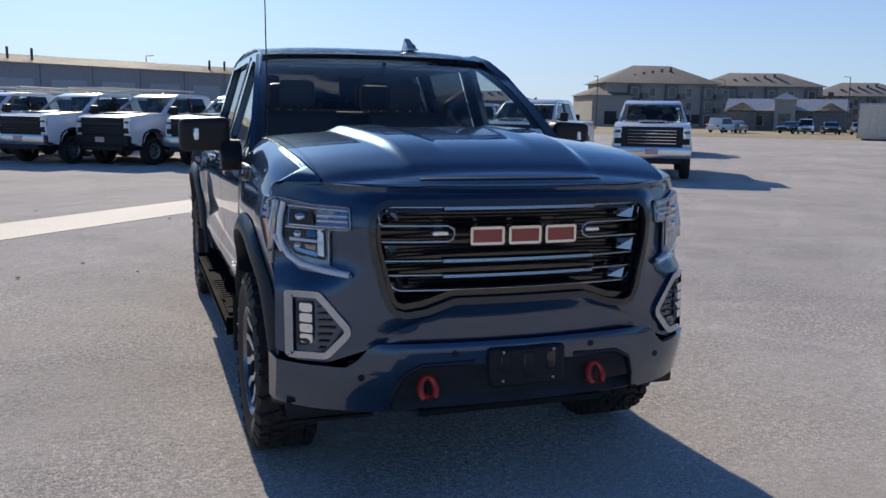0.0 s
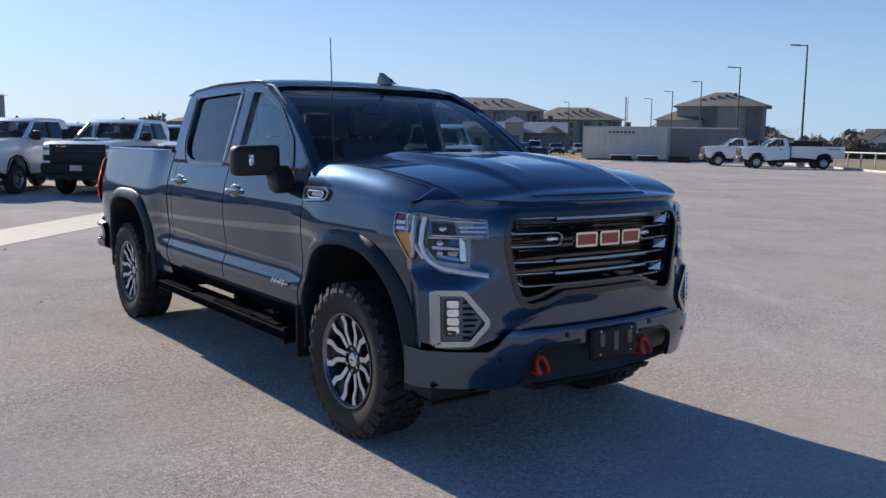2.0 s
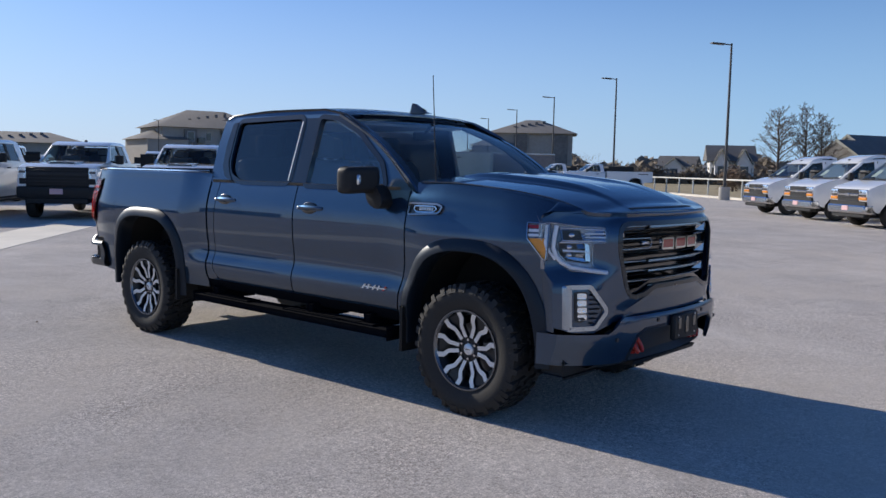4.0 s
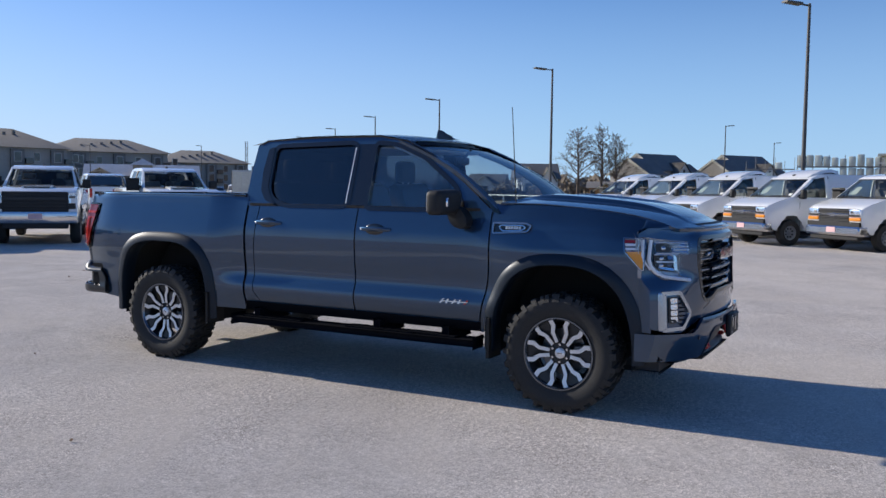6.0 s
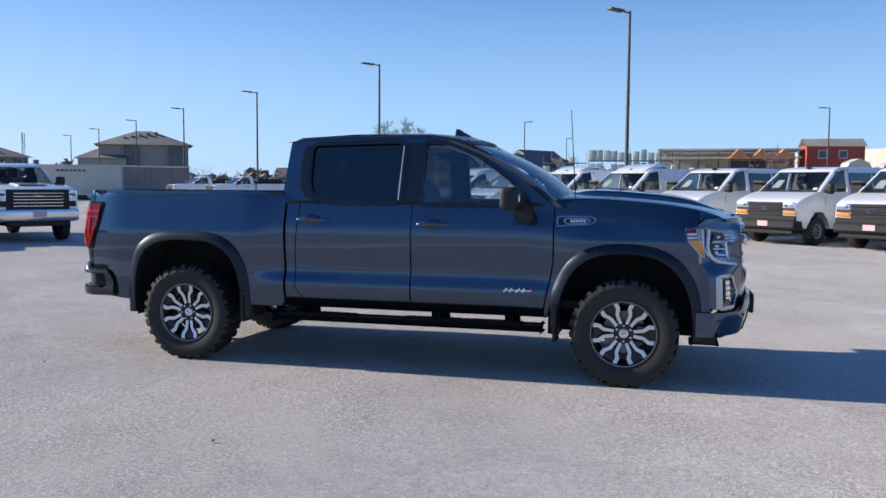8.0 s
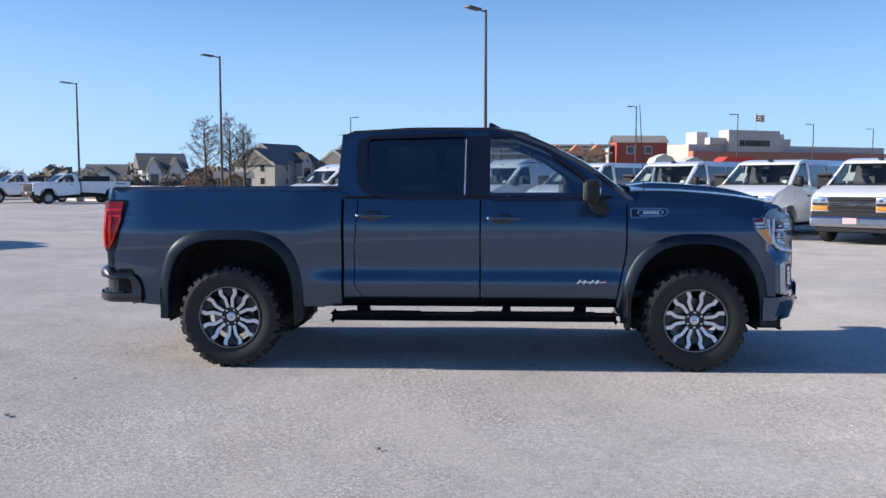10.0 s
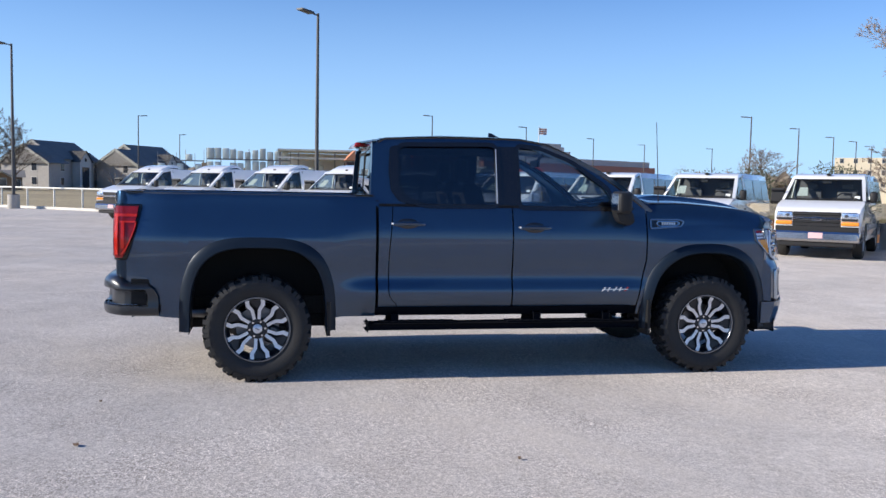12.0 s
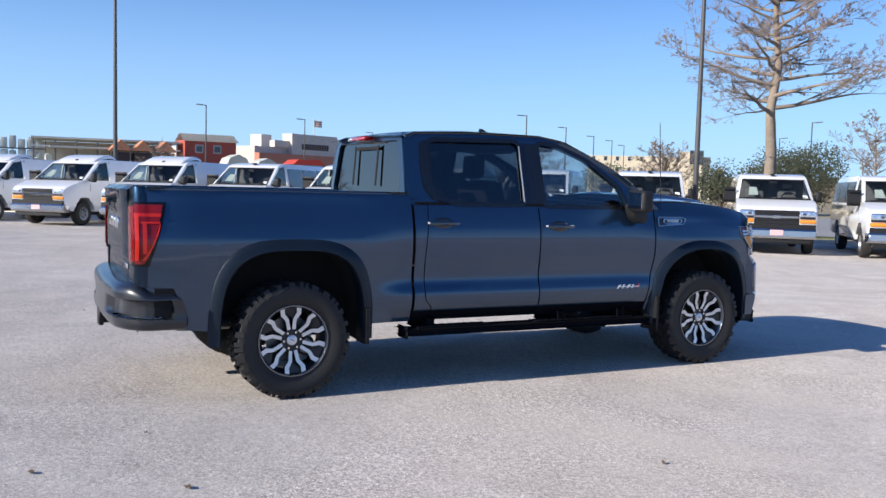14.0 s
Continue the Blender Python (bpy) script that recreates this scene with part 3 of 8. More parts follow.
        part("mirror_arm", boxed(-0.34, -0.26, s * 0.93, s * 1.06, 1.38, 1.44, bevel=0.02), M_BLACK, e)
        a0, a1 = sorted((s * 0.545, s * 0.925))
        part("headlamp", boxed(0.70, 0.918, a0, a1, 0.925, 1.125, bevel=0.03, seg=2), M_LAMP, e)
        part("lamp_shade", boxed(0.912, 0.921, a0 + 0.015, a1 - 0.015, 0.93, 0.985, bevel=0.004), M_BLACK, e)
        for yc in (0.655, 0.82):
            b_ = bmesh.new()
            bmesh.ops.create_uvsphere(b_, u_segments=12, v_segments=8, radius=1.0, matrix=Matrix.Translation((0.910, s * yc, 1.052)) @ Matrix.Diagonal((0.016, 0.062, 0.040, 1)))
            part("lamp_cell", b_, M_LENS if yc > 0.7 else P_HEADCELL, e)
        a0, a1 = sorted((s * 0.545, s * 0.935))
        part("turn_lamp", boxed(0.72, 0.918, a0, a1, 0.815, 0.915, bevel=0.025, seg=2), M_AMBER, e)
        wheel(e, 0, s, s * 0.86, 0.375, 0.21, 0.24)
        wheel(e, -wb, s, s * 0.86, 0.375, 0.21, 0.24)
        part("door_handle", boxed(-1.25, -1.08, s * 0.985, s * 1.01, 1.1, 1.14, bevel=0.008), M_BLACK, e)
        for uu in (-0.30, -1.36):
            ds = bmesh.new()
            plate(ds, [(uu, s * 1.0, 0.5), (uu, s * (tap(uu, 1.3) + 0.001), 1.3), (uu + 0.012, s * (tap(uu, 1.3) + 0.001), 1.3), (uu + 0.012, s * 1.0, 0.5)], 0.002 * s)
            part("door_seam", ds, M_BLACK, e)
    part("grille", boxed(0.80, 0.908, -0.54, 0.54, 0.74, 1.13, bevel=0.02), M_BLACK, e)
    for k in range(4):
        z = 0.79 + k * 0.09
        part("grille_slat", boxed(0.90, 0.915, -0.52, 0.52, z - 0.008, z + 0.008, bevel=0.004), M_GLOSSBLACK, e)
    part("grille_bar", boxed(0.905, 0.93, -0.54, 0.54, 0.935, 1.005, bevel=0.012), M_CHROME if chrome else M_BLACK, e)
    part("badge", boxed(0.925, 0.945, -0.10, 0.10, 0.925, 1.015, bevel=0.012), M_CHROME, e)
    part("hood_seam", boxed(0.80, 0.878, -0.88, 0.88, 1.128, 1.136), M_BLACK, e)
    bp = [(0.6, 0.40), (0.93, 0.42), (0.985, 0.48), (0.98, 0.62), (0.94, 0.665), (0.7, 0.67)]
    part("bumper", prism(bmesh.new(), bp, 0.985, 0.05, 3, lambda u, z: 1.0 - 0.03 * max(0, u - 0.8) / 0.18), M_BUMPER if chrome else M_BLACK, e)
    part("air_dam", boxed(0.70, 0.90, -0.86, 0.86, 0.29, 0.42, bevel=0.03), M_BLACK, e)
    part("valance", boxed(0.78, 0.935, -0.93, 0.93, 0.665, 0.79, bevel=0.01), M_BLACK, e)
    part("number_plate", boxed(0.982, 0.998, -0.16, 0.16, 0.50, 0.64, bevel=0.004), M_PLATE, e, "pale red dealer plate")
    part("underbody", boxed(end + 0.3, 0.6, -0.7, 0.7, 0.3, 0.7, bevel=0.03), M_BLACK, e)
    if cargo:
        cap = [(-0.80, 2.00), (-0.95, 2.10), (-1.35, 2.23), (-1.7, 2.26), (-1.95, 2.2), (-2.02, 2.04)]
        part("roof_fairing", prism(bmesh.new(), cap, 0.72, 0.1, 3), M_WHITE, e, "rounded white roof fairing")
    part("roof_marker", boxed(-1.0, -0.88, -0.05, 0.05, 2.04, 2.10, bevel=0.01), M_BLACK, e)
    return e


def heading(dx, dy):
    return math.degrees(math.atan2(dy, dx))


def place(ob, x, y, deg, z=0.0):
    ob.matrix_world = pose(x, y, z, 0, 0, deg)
    return ob


VAN_HEAD = heading(-0.751, 0.660)
van_a = build_van("white cargo van with chrome bumper and roof fairing, parked", True, True)
van_b = build_van("white passenger van with black bumper and dark windows, parked", False, False)
van_c = build_van("white passenger van with chrome bumper, parked beside the lot edge", False, True)
VAN_ROW = [(16.62, 24.85, "a"), (16.32, 21.14, "a"), (15.83, 17.35, "a"), (15.76, 14.08, "a"), (16.5, 11.3, "c"), (16.6, 8.11, "b"), (16.7, 5.18, "b"), (16.5, 2.25, "c"), (16.5, -0.85, "c"), (17.04, -4.1, "c"), (16.5, -7.1, "c"), (16.5, -10.3, "c")]
VANS = dict(a=van_a, b=van_b, c=van_c)
used = set()
for n_, s_, k in VAN_ROW:
    x_, y_ = NS(n_, s_)
    m_ = pose(x_, y_, 0, 0, 0, VAN_HEAD)
    ob_ = VANS[k]
    if k in used:
        ob_ = copy_thing(ob_, m_)
    else:
        ob_.matrix_world = m_
        used.add(k)
    tagged(ob_, group="row of white vans")

PICK_HEAD = heading(-0.52, -0.854)
pk_a = build_pickup("white crew-cab pickup with a black front, parked in the row", M_WHITE, True, True, False)
pk_b = build_pickup("white crew-cab pickup with chrome bumper, parked in the row", M_WHITE, True, True, True)
pk_c = build_pickup("white crew-cab pickup with chrome grille bars", M_WHITE, True, False, True)
ROW_HEAD = -131.0
PK_ROW = [(-11.7, 25.9, "a"), (-9.2, 24.6, "b"), (-6.7, 23.3, "b"), (-4.2, 22.0, "b"), (-2.0, 21.2, "a"), (0.4, 20.0, "b"), (2.95, 18.7, "a"), (5.5, 17.4, "a"), (8.1, 16.1, "b"), (11.14, 14.24, "c")]
PKS = dict(a=pk_a, b=pk_b, c=pk_c)
for x_, y_, k in PK_ROW:
    m_ = pose(x_, y_, 0, 0, 0, PICK_HEAD if k == "c" else ROW_HEAD)
    ob_ = PKS[k]
    if (k + "p") in used:
        ob_ = copy_thing(ob_, m_)
    else:
        ob_.matrix_world = m_
        used.add(k + "p")
    tagged(ob_, group="row of white pickups")


# ---- lamps of the lot ----
M_PEDESTAL = mat("weathered_concrete", (0.40, 0.375, 0.335), 0.9, var=0.3, scale=1.2, fine=40, bump=0.003)


def build_pole(label, h=8.78, r=0.09, base=0.75, arm=1.1, material=None, head_len=0.75):
    e = empty("street_lamp", Matrix(), label, "street lamp")
    mt = material or M_POLE
    if base:
        part("pedestal", tube(bmesh.new(), (0, 0, -0.1), (0, 0, base), 0.32, 0.30, 20), M_PEDESTAL, e, "round concrete pedestal")
    part("base_plate", boxed(-0.17, 0.17, -0.17, 0.17, base, base + 0.03, bevel=0.005), mt, e)
    part("pole", tube(bmesh.new(), (0, 0, base + 0.02), (0, 0, h), r, r * 0.62, 12), mt, e)
    part("arm", tube(bmesh.new(), (0, 0, h - 0.08), (arm * 0.45, 0, h - 0.05), 0.035), mt, e)
    hd = prism(bmesh.new(), [(arm * 0.4, h - 0.10), (arm * 0.4, h - 0.01), (arm * 0.4 + head_len, h + 0.02), (arm * 0.4 + head_len, h - 0.05)], 0.17, 0.015)
    part("lamp_head", hd, mt, e)
    return e


LAMP_HEAD = heading(-0.751, 0.660)
lamp = build_pole("tall dark lamp post with one arm on a round concrete pedestal")
for i, (x_, y_) in enumerate([(29.85, 0.29), (42.6, 16.0), (55.5, 31.05), (67.8, 45.5), (81.0, 60.2), (94.2, 75.4), (107.4, 90.6), (14.6, -15.65)]):
    m_ = pose(x_, y_, 0.0, 0, 0, LAMP_HEAD)
    ob_ = lamp if i == 0 else copy_thing(lamp, m_)
    ob_.matrix_world = m_
    tagged(ob_, group="lamps along the lot edge")


# ---- the pickup in the middle of the lot: x forward, y to its left ----
def paint_material():
    """Dark blue-grey metallic paint: fine flakes under a clear coat."""
    m = bpy.data.materials.new("dark_blue_metallic_paint")
    m.use_nodes = True
    nt = m.node_tree
    b = nt.nodes["Principled BSDF"]
    tc = nt.nodes.new("ShaderNodeTexCoord")
    fl = nt.nodes.new("ShaderNodeTexVoronoi")
    fl.inputs["Scale"].default_value = 900
    dirt = nt.nodes.new("ShaderNodeTexNoise")
    dirt.inputs["Scale"].default_value, dirt.inputs["Detail"].default_value = 5.0, 6
    for n in (fl, dirt):
        nt.links.new(tc.outputs["Object"], n.inputs["Vector"])
    mx = nt.nodes.new("ShaderNodeMix")
    mx.data_type = "RGBA"
    mx.inputs[6].default_value = (0.009, 0.027, 0.056, 1)
    mx.inputs[7].default_value = (0.026, 0.068, 0.136, 1)
    nt.links.new(fl.outputs["Color"], mx.inputs[0])
    nt.links.new(mx.outputs[2], b.inputs["Base Color"])
    mr = nt.nodes.new("ShaderNodeMapRange")
    mr.inputs[3].default_value, mr.inputs[4].default_value = 0.30, 0.40
    nt.links.new(dirt.outputs["Fac"], mr.inputs[0])
    nt.links.new(mr.outputs[0], b.inputs["Roughness"])
    b.inputs["Metallic"].default_value = 0.75
    b.inputs["Specular Tint"].default_value = (0.35, 0.42, 0.5, 1)
    b.inputs["Specular IOR Level"].default_value = 0.3
    b.inputs["Coat Weight"].default_value = 1.0
    b.inputs["Coat Roughness"].default_value = 0.012
    b.inputs["Coat IOR"].default_value = 1.65
    return m


P_PAINT = paint_material()
P_FLARE = mat("flare_paint", (0.010, 0.018, 0.030), 0.42, 0.2, var=0.1, fine=400, coat=0.08, spec=0.25)
P_FRAME = mat("black_frame_trim", (0.045, 0.05, 0.056), 0.28, 0.6, var=0.1, coat=0.3)
P_FOG = mat("bright_bezel", (0.36, 0.41, 0.48), 0.18, 1.0, var=0.08)
P_VALANCE = mat("grey_valance_plastic", (0.032, 0.036, 0.043), 0.5, var=0.2, fine=200)
P_STEP = mat("step_plastic", (0.007, 0.008, 0.011), 0.9, var=0.25, spec=0.02)
P_DARKCHROME = mat("black_chrome", (0.34, 0.35, 0.365), 0.26, 1.0, var=0.06)
P_SATIN = mat("satin_grey_trim", (0.17, 0.18, 0.20), 0.25, 0.9, var=0.08)
P_BEZEL = mat("satin_chrome", (0.36, 0.38, 0.42), 0.18, 1.0, var=0.08)
P_LAMPBACK = mat("dark_lamp_housing", (0.30, 0.31, 0.34), 0.24, 0.55, var=0.3, fine=30)
P_LCHROME = mat("bright_lamp_chrome", (0.62, 0.64, 0.68), 0.14, 1.0, var=0.04)
P_BUMPER = mat("dark_bumper_paint", (0.011, 0.013, 0.017), 0.34, 0.0, var=0.12, fine=300, coat=0.5)
P_MACH = mat("machined_alloy", (0.74, 0.74, 0.745), 0.38, 0.5, var=0.05, fine=200)
P_POCKET = mat("dark_alloy_pocket", (0.03, 0.032, 0.036), 0.35, 0.5, var=0.1)
P_TYRE = mat("tread_rubber", (0.017, 0.0165, 0.0165), 0.72, var=0.35, scale=6, fine=90, bump=0.0012)
P_HOOK = mat("red_hook_paint", (0.50, 0.03, 0.02), 0.35, var=0.15, coat=0.4)
P_LENS = mat("bright_red_lens", (0.80, 0.035, 0.02), 0.2, var=0.1, coat=0.8)
P_BADGE = mat("red_badge_fill", (0.35, 0.02, 0.025), 0.25, var=0.1, coat=0.8)
G_WIND = glass("windshield_glass", (0.80, 0.86, 0.87))
G_FRONT = glass("door_glass", (0.88, 0.92, 0.93), 1.9)
G_BACK = glass("back_glass", (0.06, 0.07, 0.085), 2.5)
G_DARK = glass("privacy_glass", (0.30, 0.33, 0.36), 1.9)
P_SEAT = mat("black_leather", (0.055, 0.055, 0.058), 0.5, var=0.2, fine=80, bump=0.001)
P_HEADLINER = mat("grey_headliner", (0.42, 0.42, 0.40), 0.9, var=0.08)
P_WELL = mat("wheel_well_felt", (0.007, 0.007, 0.0075), 0.9, var=0.3)
P_DISC = mat("brake_steel", (0.18, 0.18, 0.19), 0.4, 0.9, var=0.2)

truck = empty("pickup_truck", pose(-0.015, 0, 0, 0, 0, -89.25) @ Matrix.Diagonal((1, 0.98, 1, 1)), "dark blue metallic crew-cab pickup with grey flares and red tow hooks", "pickup truck")
UF, UR = 1.87, -1.87


def curve(pts, x):
    """Smooth monotone interpolation through (x, y) pairs."""
    if x <= pts[0][0]:
        return pts[0][1]
    if x >= pts[-1][0]:
        return pts[-1][1]
    for i in range(len(pts) - 1):
        x0, y0 = pts[i]
        x1, y1 = pts[i + 1]
        if x <= x1:
            d = (y1 - y0) / (x1 - x0)
            d0 = (y0 - pts[i - 1][1]) / (x0 - pts[i - 1][0]) if i else d
            d2 = (pts[i + 2][1] - y1) / (pts[i + 2][0] - x1) if i + 2 < len(pts) else d
            m0 = 0 if d0 * d <= 0 else 2 * d0 * d / (d0 + d)
            m1 = 0 if d2 * d <= 0 else 2 * d2 * d / (d2 + d)
            h = x1 - x0
            t = (x - x0) / h
            return (2 * t ** 3 - 3 * t * t + 1) * y0 + (t ** 3 - 2 * t * t + t) * h * m0 + (3 * t * t - 2 * t ** 3) * y1 + (t ** 3 - t * t) * h * m1
    return pts[-1][1]


def sweep(bm, pts, r, n=8, loop=False):
    """A round bar bent along a line of points, as one skin."""
    pts = [Vector(p) for p in pts]
    m = len(pts)
    rows = []
    for i, p in enumerate(pts):
        a = pts[i - 1] if i or loop else p
        b = pts[(i + 1) % m] if i < m - 1 or loop else p
        t = (b - a).normalized()
        side = t.cross(Vector((0.3, 0.2, 0.93))).normalized()
        up = side.cross(t)
        rows.append([p + (side * math.cos(2 * math.pi * k / n) + up * math.sin(2 * math.pi * k / n)) * r for k in range(n)])
    vs = quads(bm, rows + (rows[:1] if loop else []), loop=True)
    if not loop:
        bm.faces.new(vs[0])
        bm.faces.new(vs[-1][::-1])
    return bm


def ease(a, b, x):
    t = max(0, min(1, (x - a) / (b - a)))
    return t * t * (3 - 2 * t)


DOOR_P = [(0.42, 0.90), (0.56, 0.925), (0.60, 0.945), (0.69, 0.962), (0.72, 0.958), (0.80, 0.932), (0.84, 0.930), (0.98, 0.946), (1.12, 0.952), (1.18, 0.947), (1.28, 0.924), (1.38, 0.893), (1.46, 0.868)]
WING_P = [(0.42, 0.93), (0.56, 0.945), (0.72, 0.955), (0.84, 0.962), (1.0, 0.982), (1.10, 0.984), (1.17, 0.972), (1.28, 0.945), (1.38, 0.92), (1.44, 0.908), (1.475, 0.885)]


def body_y(u, z):
    """Half width of the body's side."""
    k = max(ease(1.12, 1.62, u), ease(-1.0, -1.36, u))
    y = curve(DOOR_P, z) * (1 - k) + curve(WING_P, z) * k
    y -= 0.055 * max(0, (u - 2.12)) ** 1.6 / 0.3
    y -= 0.05 * max(0, (-2.55 - u)) ** 1.5 / 0.16
    return y


def wing_y(u, z):
    """Front wing: the side rolls over to the hood."""
    y = body_y(u, min(z, 1.26))
    top = wing_top(u)
    if z > top - 0.17:
        t = (z - (top - 0.17)) / 0.17
        y -= 0.085 * t ** 2.4 + 0.02 * t
    return y


def wing_top(u):
    return curve([(1.2, 1.432), (1.6, 1.432), (2.0, 1.408), (2.3, 1.370), (2.52, 1.315), (2.6, 1.285)], u)


ARCH_R = dict(uc=-1.862, hw=0.512, z0=0.395, z1=1.042, p=3.2)
ARCH_F = dict(uc=1.87, hw=0.505, z0=0.38, z1=1.02, p=2.6)


def arch_z(a, u, grow=0.0):
    d = abs(u - a["uc"]) / (a["hw"] + grow)
    if d >= 1:
        return None
    return a["z0"] + (a["z1"] + grow - a["z0"]) * (1 - d ** a["p"]) ** (1 / a["p"])


def columns(u0, u1, n, a=None, grow=0.02):
    """Places along the body, closer together where an arch rises steeply."""
    us = {round(u0 + (u1 - u0) * i / n, 4) for i in range(n + 1)}
    if a:
        w = a["hw"] + grow
        for i in range(41):
            c = math.cos(math.pi * i / 40)
            u = a["uc"] + w * math.copysign(abs(c) ** 0.55, c)
            if u0 < u < u1:
                us.add(round(u, 4))
    us = sorted(us)
    out = [us[0]]
    for u in us[1:]:
        if u - out[-1] > 0.004:
            out.append(u)
    return out


def skin(s, us, zb, zt, yf, shift=None, rows=26, thick=0.012):
    """A body panel between two heights, thickened inward."""
    bm = bmesh.new()
    grid = []
    for j in range(rows + 1):
        t = j / rows
        row = []
        for u in us:
            b, tp = zb(u), zt(u)
            z = b + (tp - b) * t
            uu = u + (shift(u, z) if shift else 0)
            row.append((uu, s * yf(uu, z), z))
        grid.append(row)
    quads(bm, grid)
    bmesh.ops.recalc_face_normals(bm, faces=bm.faces)
    if bm.faces[0].normal.y * s < 0:
        bmesh.ops.reverse_faces(bm, faces=bm.faces)
    bmesh.ops.solidify(bm, geom=bm.faces[:], thickness=thick)
    return bm


def bed_bottom(u):
    low = 0.50 + 0.03 * ease(-2.4, -2.8, u)
    a = arch_z(ARCH_R, u, 0.02)
    return max(low, a) if a else low


def wing_bottom(u):
    low = 0.50
    if u > 2.36:
        low = 0.60
    a = arch_z(ARCH_F, u, 0.02)
    return max(low, a) if a else low


def rocker(u):
    return 0.575


def belt(u):
    return 1.372 + 0.006 * math.sin((u + 0.9) * 1.2)


def flare(s, a, out):
    """The moulded flare round a wheel arch, with its lip turned in."""
    n = 56
    bm = bmesh.new()
    prev = []
    for g, dy in ((out, 0.004), (out - 0.010, 0.016), (0.030, 0.036), (0.006, 0.039), (0.0, 0.030), (0.002, -0.03), (0.004, -0.11)):
        row = []
        for i in range(n + 1):
            c, sn = math.cos(math.pi * i / n), math.sin(math.pi * i / n)
            p = a["p"]
            u = a["uc"] + (a["hw"] + g) * math.copysign(abs(c) ** (2 / p), c)
            z = a["z0"] + (a["z1"] + g - a["z0"]) * abs(sn) ** (2 / p)
            yf = wing_y if a is ARCH_F else body_y
            row.append((u, s * (min(yf(u, max(z, 0.5)), 0.985) + dy), z))
        prev.append(row)
    quads(bm, prev)
    return bm


def side_y(z, u=0.0):
    """Half width of the cab above the belt."""
    return 0.893 - 0.30 * (z - 1.37) - 0.12 * max(0, z - 1.62) ** 2


def loop_plate(outer, holes, fn, thick):
    """A flat shape with holes in (u, z), laid on the surface fn and thickened."""
    bm = bmesh.new()
    for lp in [outer] + holes:
        vs = [bm.verts.new((u, 0, z)) for u, z in lp]
        for i in range(len(vs)):
            bm.edges.new((vs[i], vs[(i + 1) % len(vs)]))
    bmesh.ops.triangle_fill(bm, use_beauty=True, use_dissolve=False, edges=bm.edges[:])
    for v in bm.verts:
        v.co = Vector(fn(v.co.x, v.co.z))
    bmesh.ops.recalc_face_normals(bm, faces=bm.faces)
    bmesh.ops.solidify(bm, geom=bm.faces[:], thickness=thick)
    return bm


def rounded(pts, r=0.03, n=4):
    """A loop with its corners rounded."""
    out = []
    m = len(pts)
    for i in range(m):
        p = Vector(pts[i])
        a, b = Vector(pts[i - 1]) - p, Vector(pts[(i + 1) % m]) - p
        ra = min(r, a.length * 0.45)
        rb = min(r, b.length * 0.45)
        p0, p1 = p + a.normalized() * ra, p + b.normalized() * rb
        for k in range(n + 1):
            t = k / n
            out.append(tuple(p0 * (1 - t) ** 2 + p * 2 * t * (1 - t) + p1 * t * t))
    return out


# windows' outlines in (u, z)
W_REAR = rounded([(-0.765, 1.865), (0.05, 1.885), (0.05, 1.395), (-0.56, 1.39), (-0.70, 1.44), (-0.755, 1.53)], 0.06)
W_FRONT = rounded([(0.235, 1.883), (0.44, 1.862), (0.69, 1.762), (0.99, 1.548), (1.07, 1.39), (0.235, 1.385)], 0.04)
CAB_SIDE = rounded([(-0.965, 1.365), (-0.985, 1.62), (-0.965, 1.87), (-0.91, 1.922), (0.28, 1.942), (0.51, 1.898), (0.74, 1.796), (1.05, 1.59), (1.31, 1.395), (1.33, 1.365)], 0.05)


def scaled(lp, d):
    """The loop moved outward by d."""
    m = len(lp)
    area = sum(lp[i][0] * lp[(i + 1) % m][1] - lp[(i + 1) % m][0] * lp[i][1] for i in range(m))
    sg = 1 if area > 0 else -1
    out = []
    for i in range(m):
        a, b = Vector(lp[i - 1]), Vector(lp[(i + 1) % m])
        t = (b - a)
        if t.length < 1e-6:
            out.append(lp[i])
            continue
        t.normalize()
        out.append((lp[i][0] + sg * t.y * d, lp[i][1] - sg * t.x * d))
    return out


def band(lp, d0, d1, fn, lift):
    """A strip along a loop, from d0 to d1 off it, raised by lift."""
    bm = bmesh.new()
    a, b = scaled(lp, d0), scaled(lp, d1)
    rows = [[fn(u, z, 0.0) for u, z in a], [fn(u, z, lift) for u, z in a], [fn(u, z, lift) for u, z in b], [fn(u, z, 0.0) for u, z in b]]
    quads(bm, rows, loop=True)
    return bm


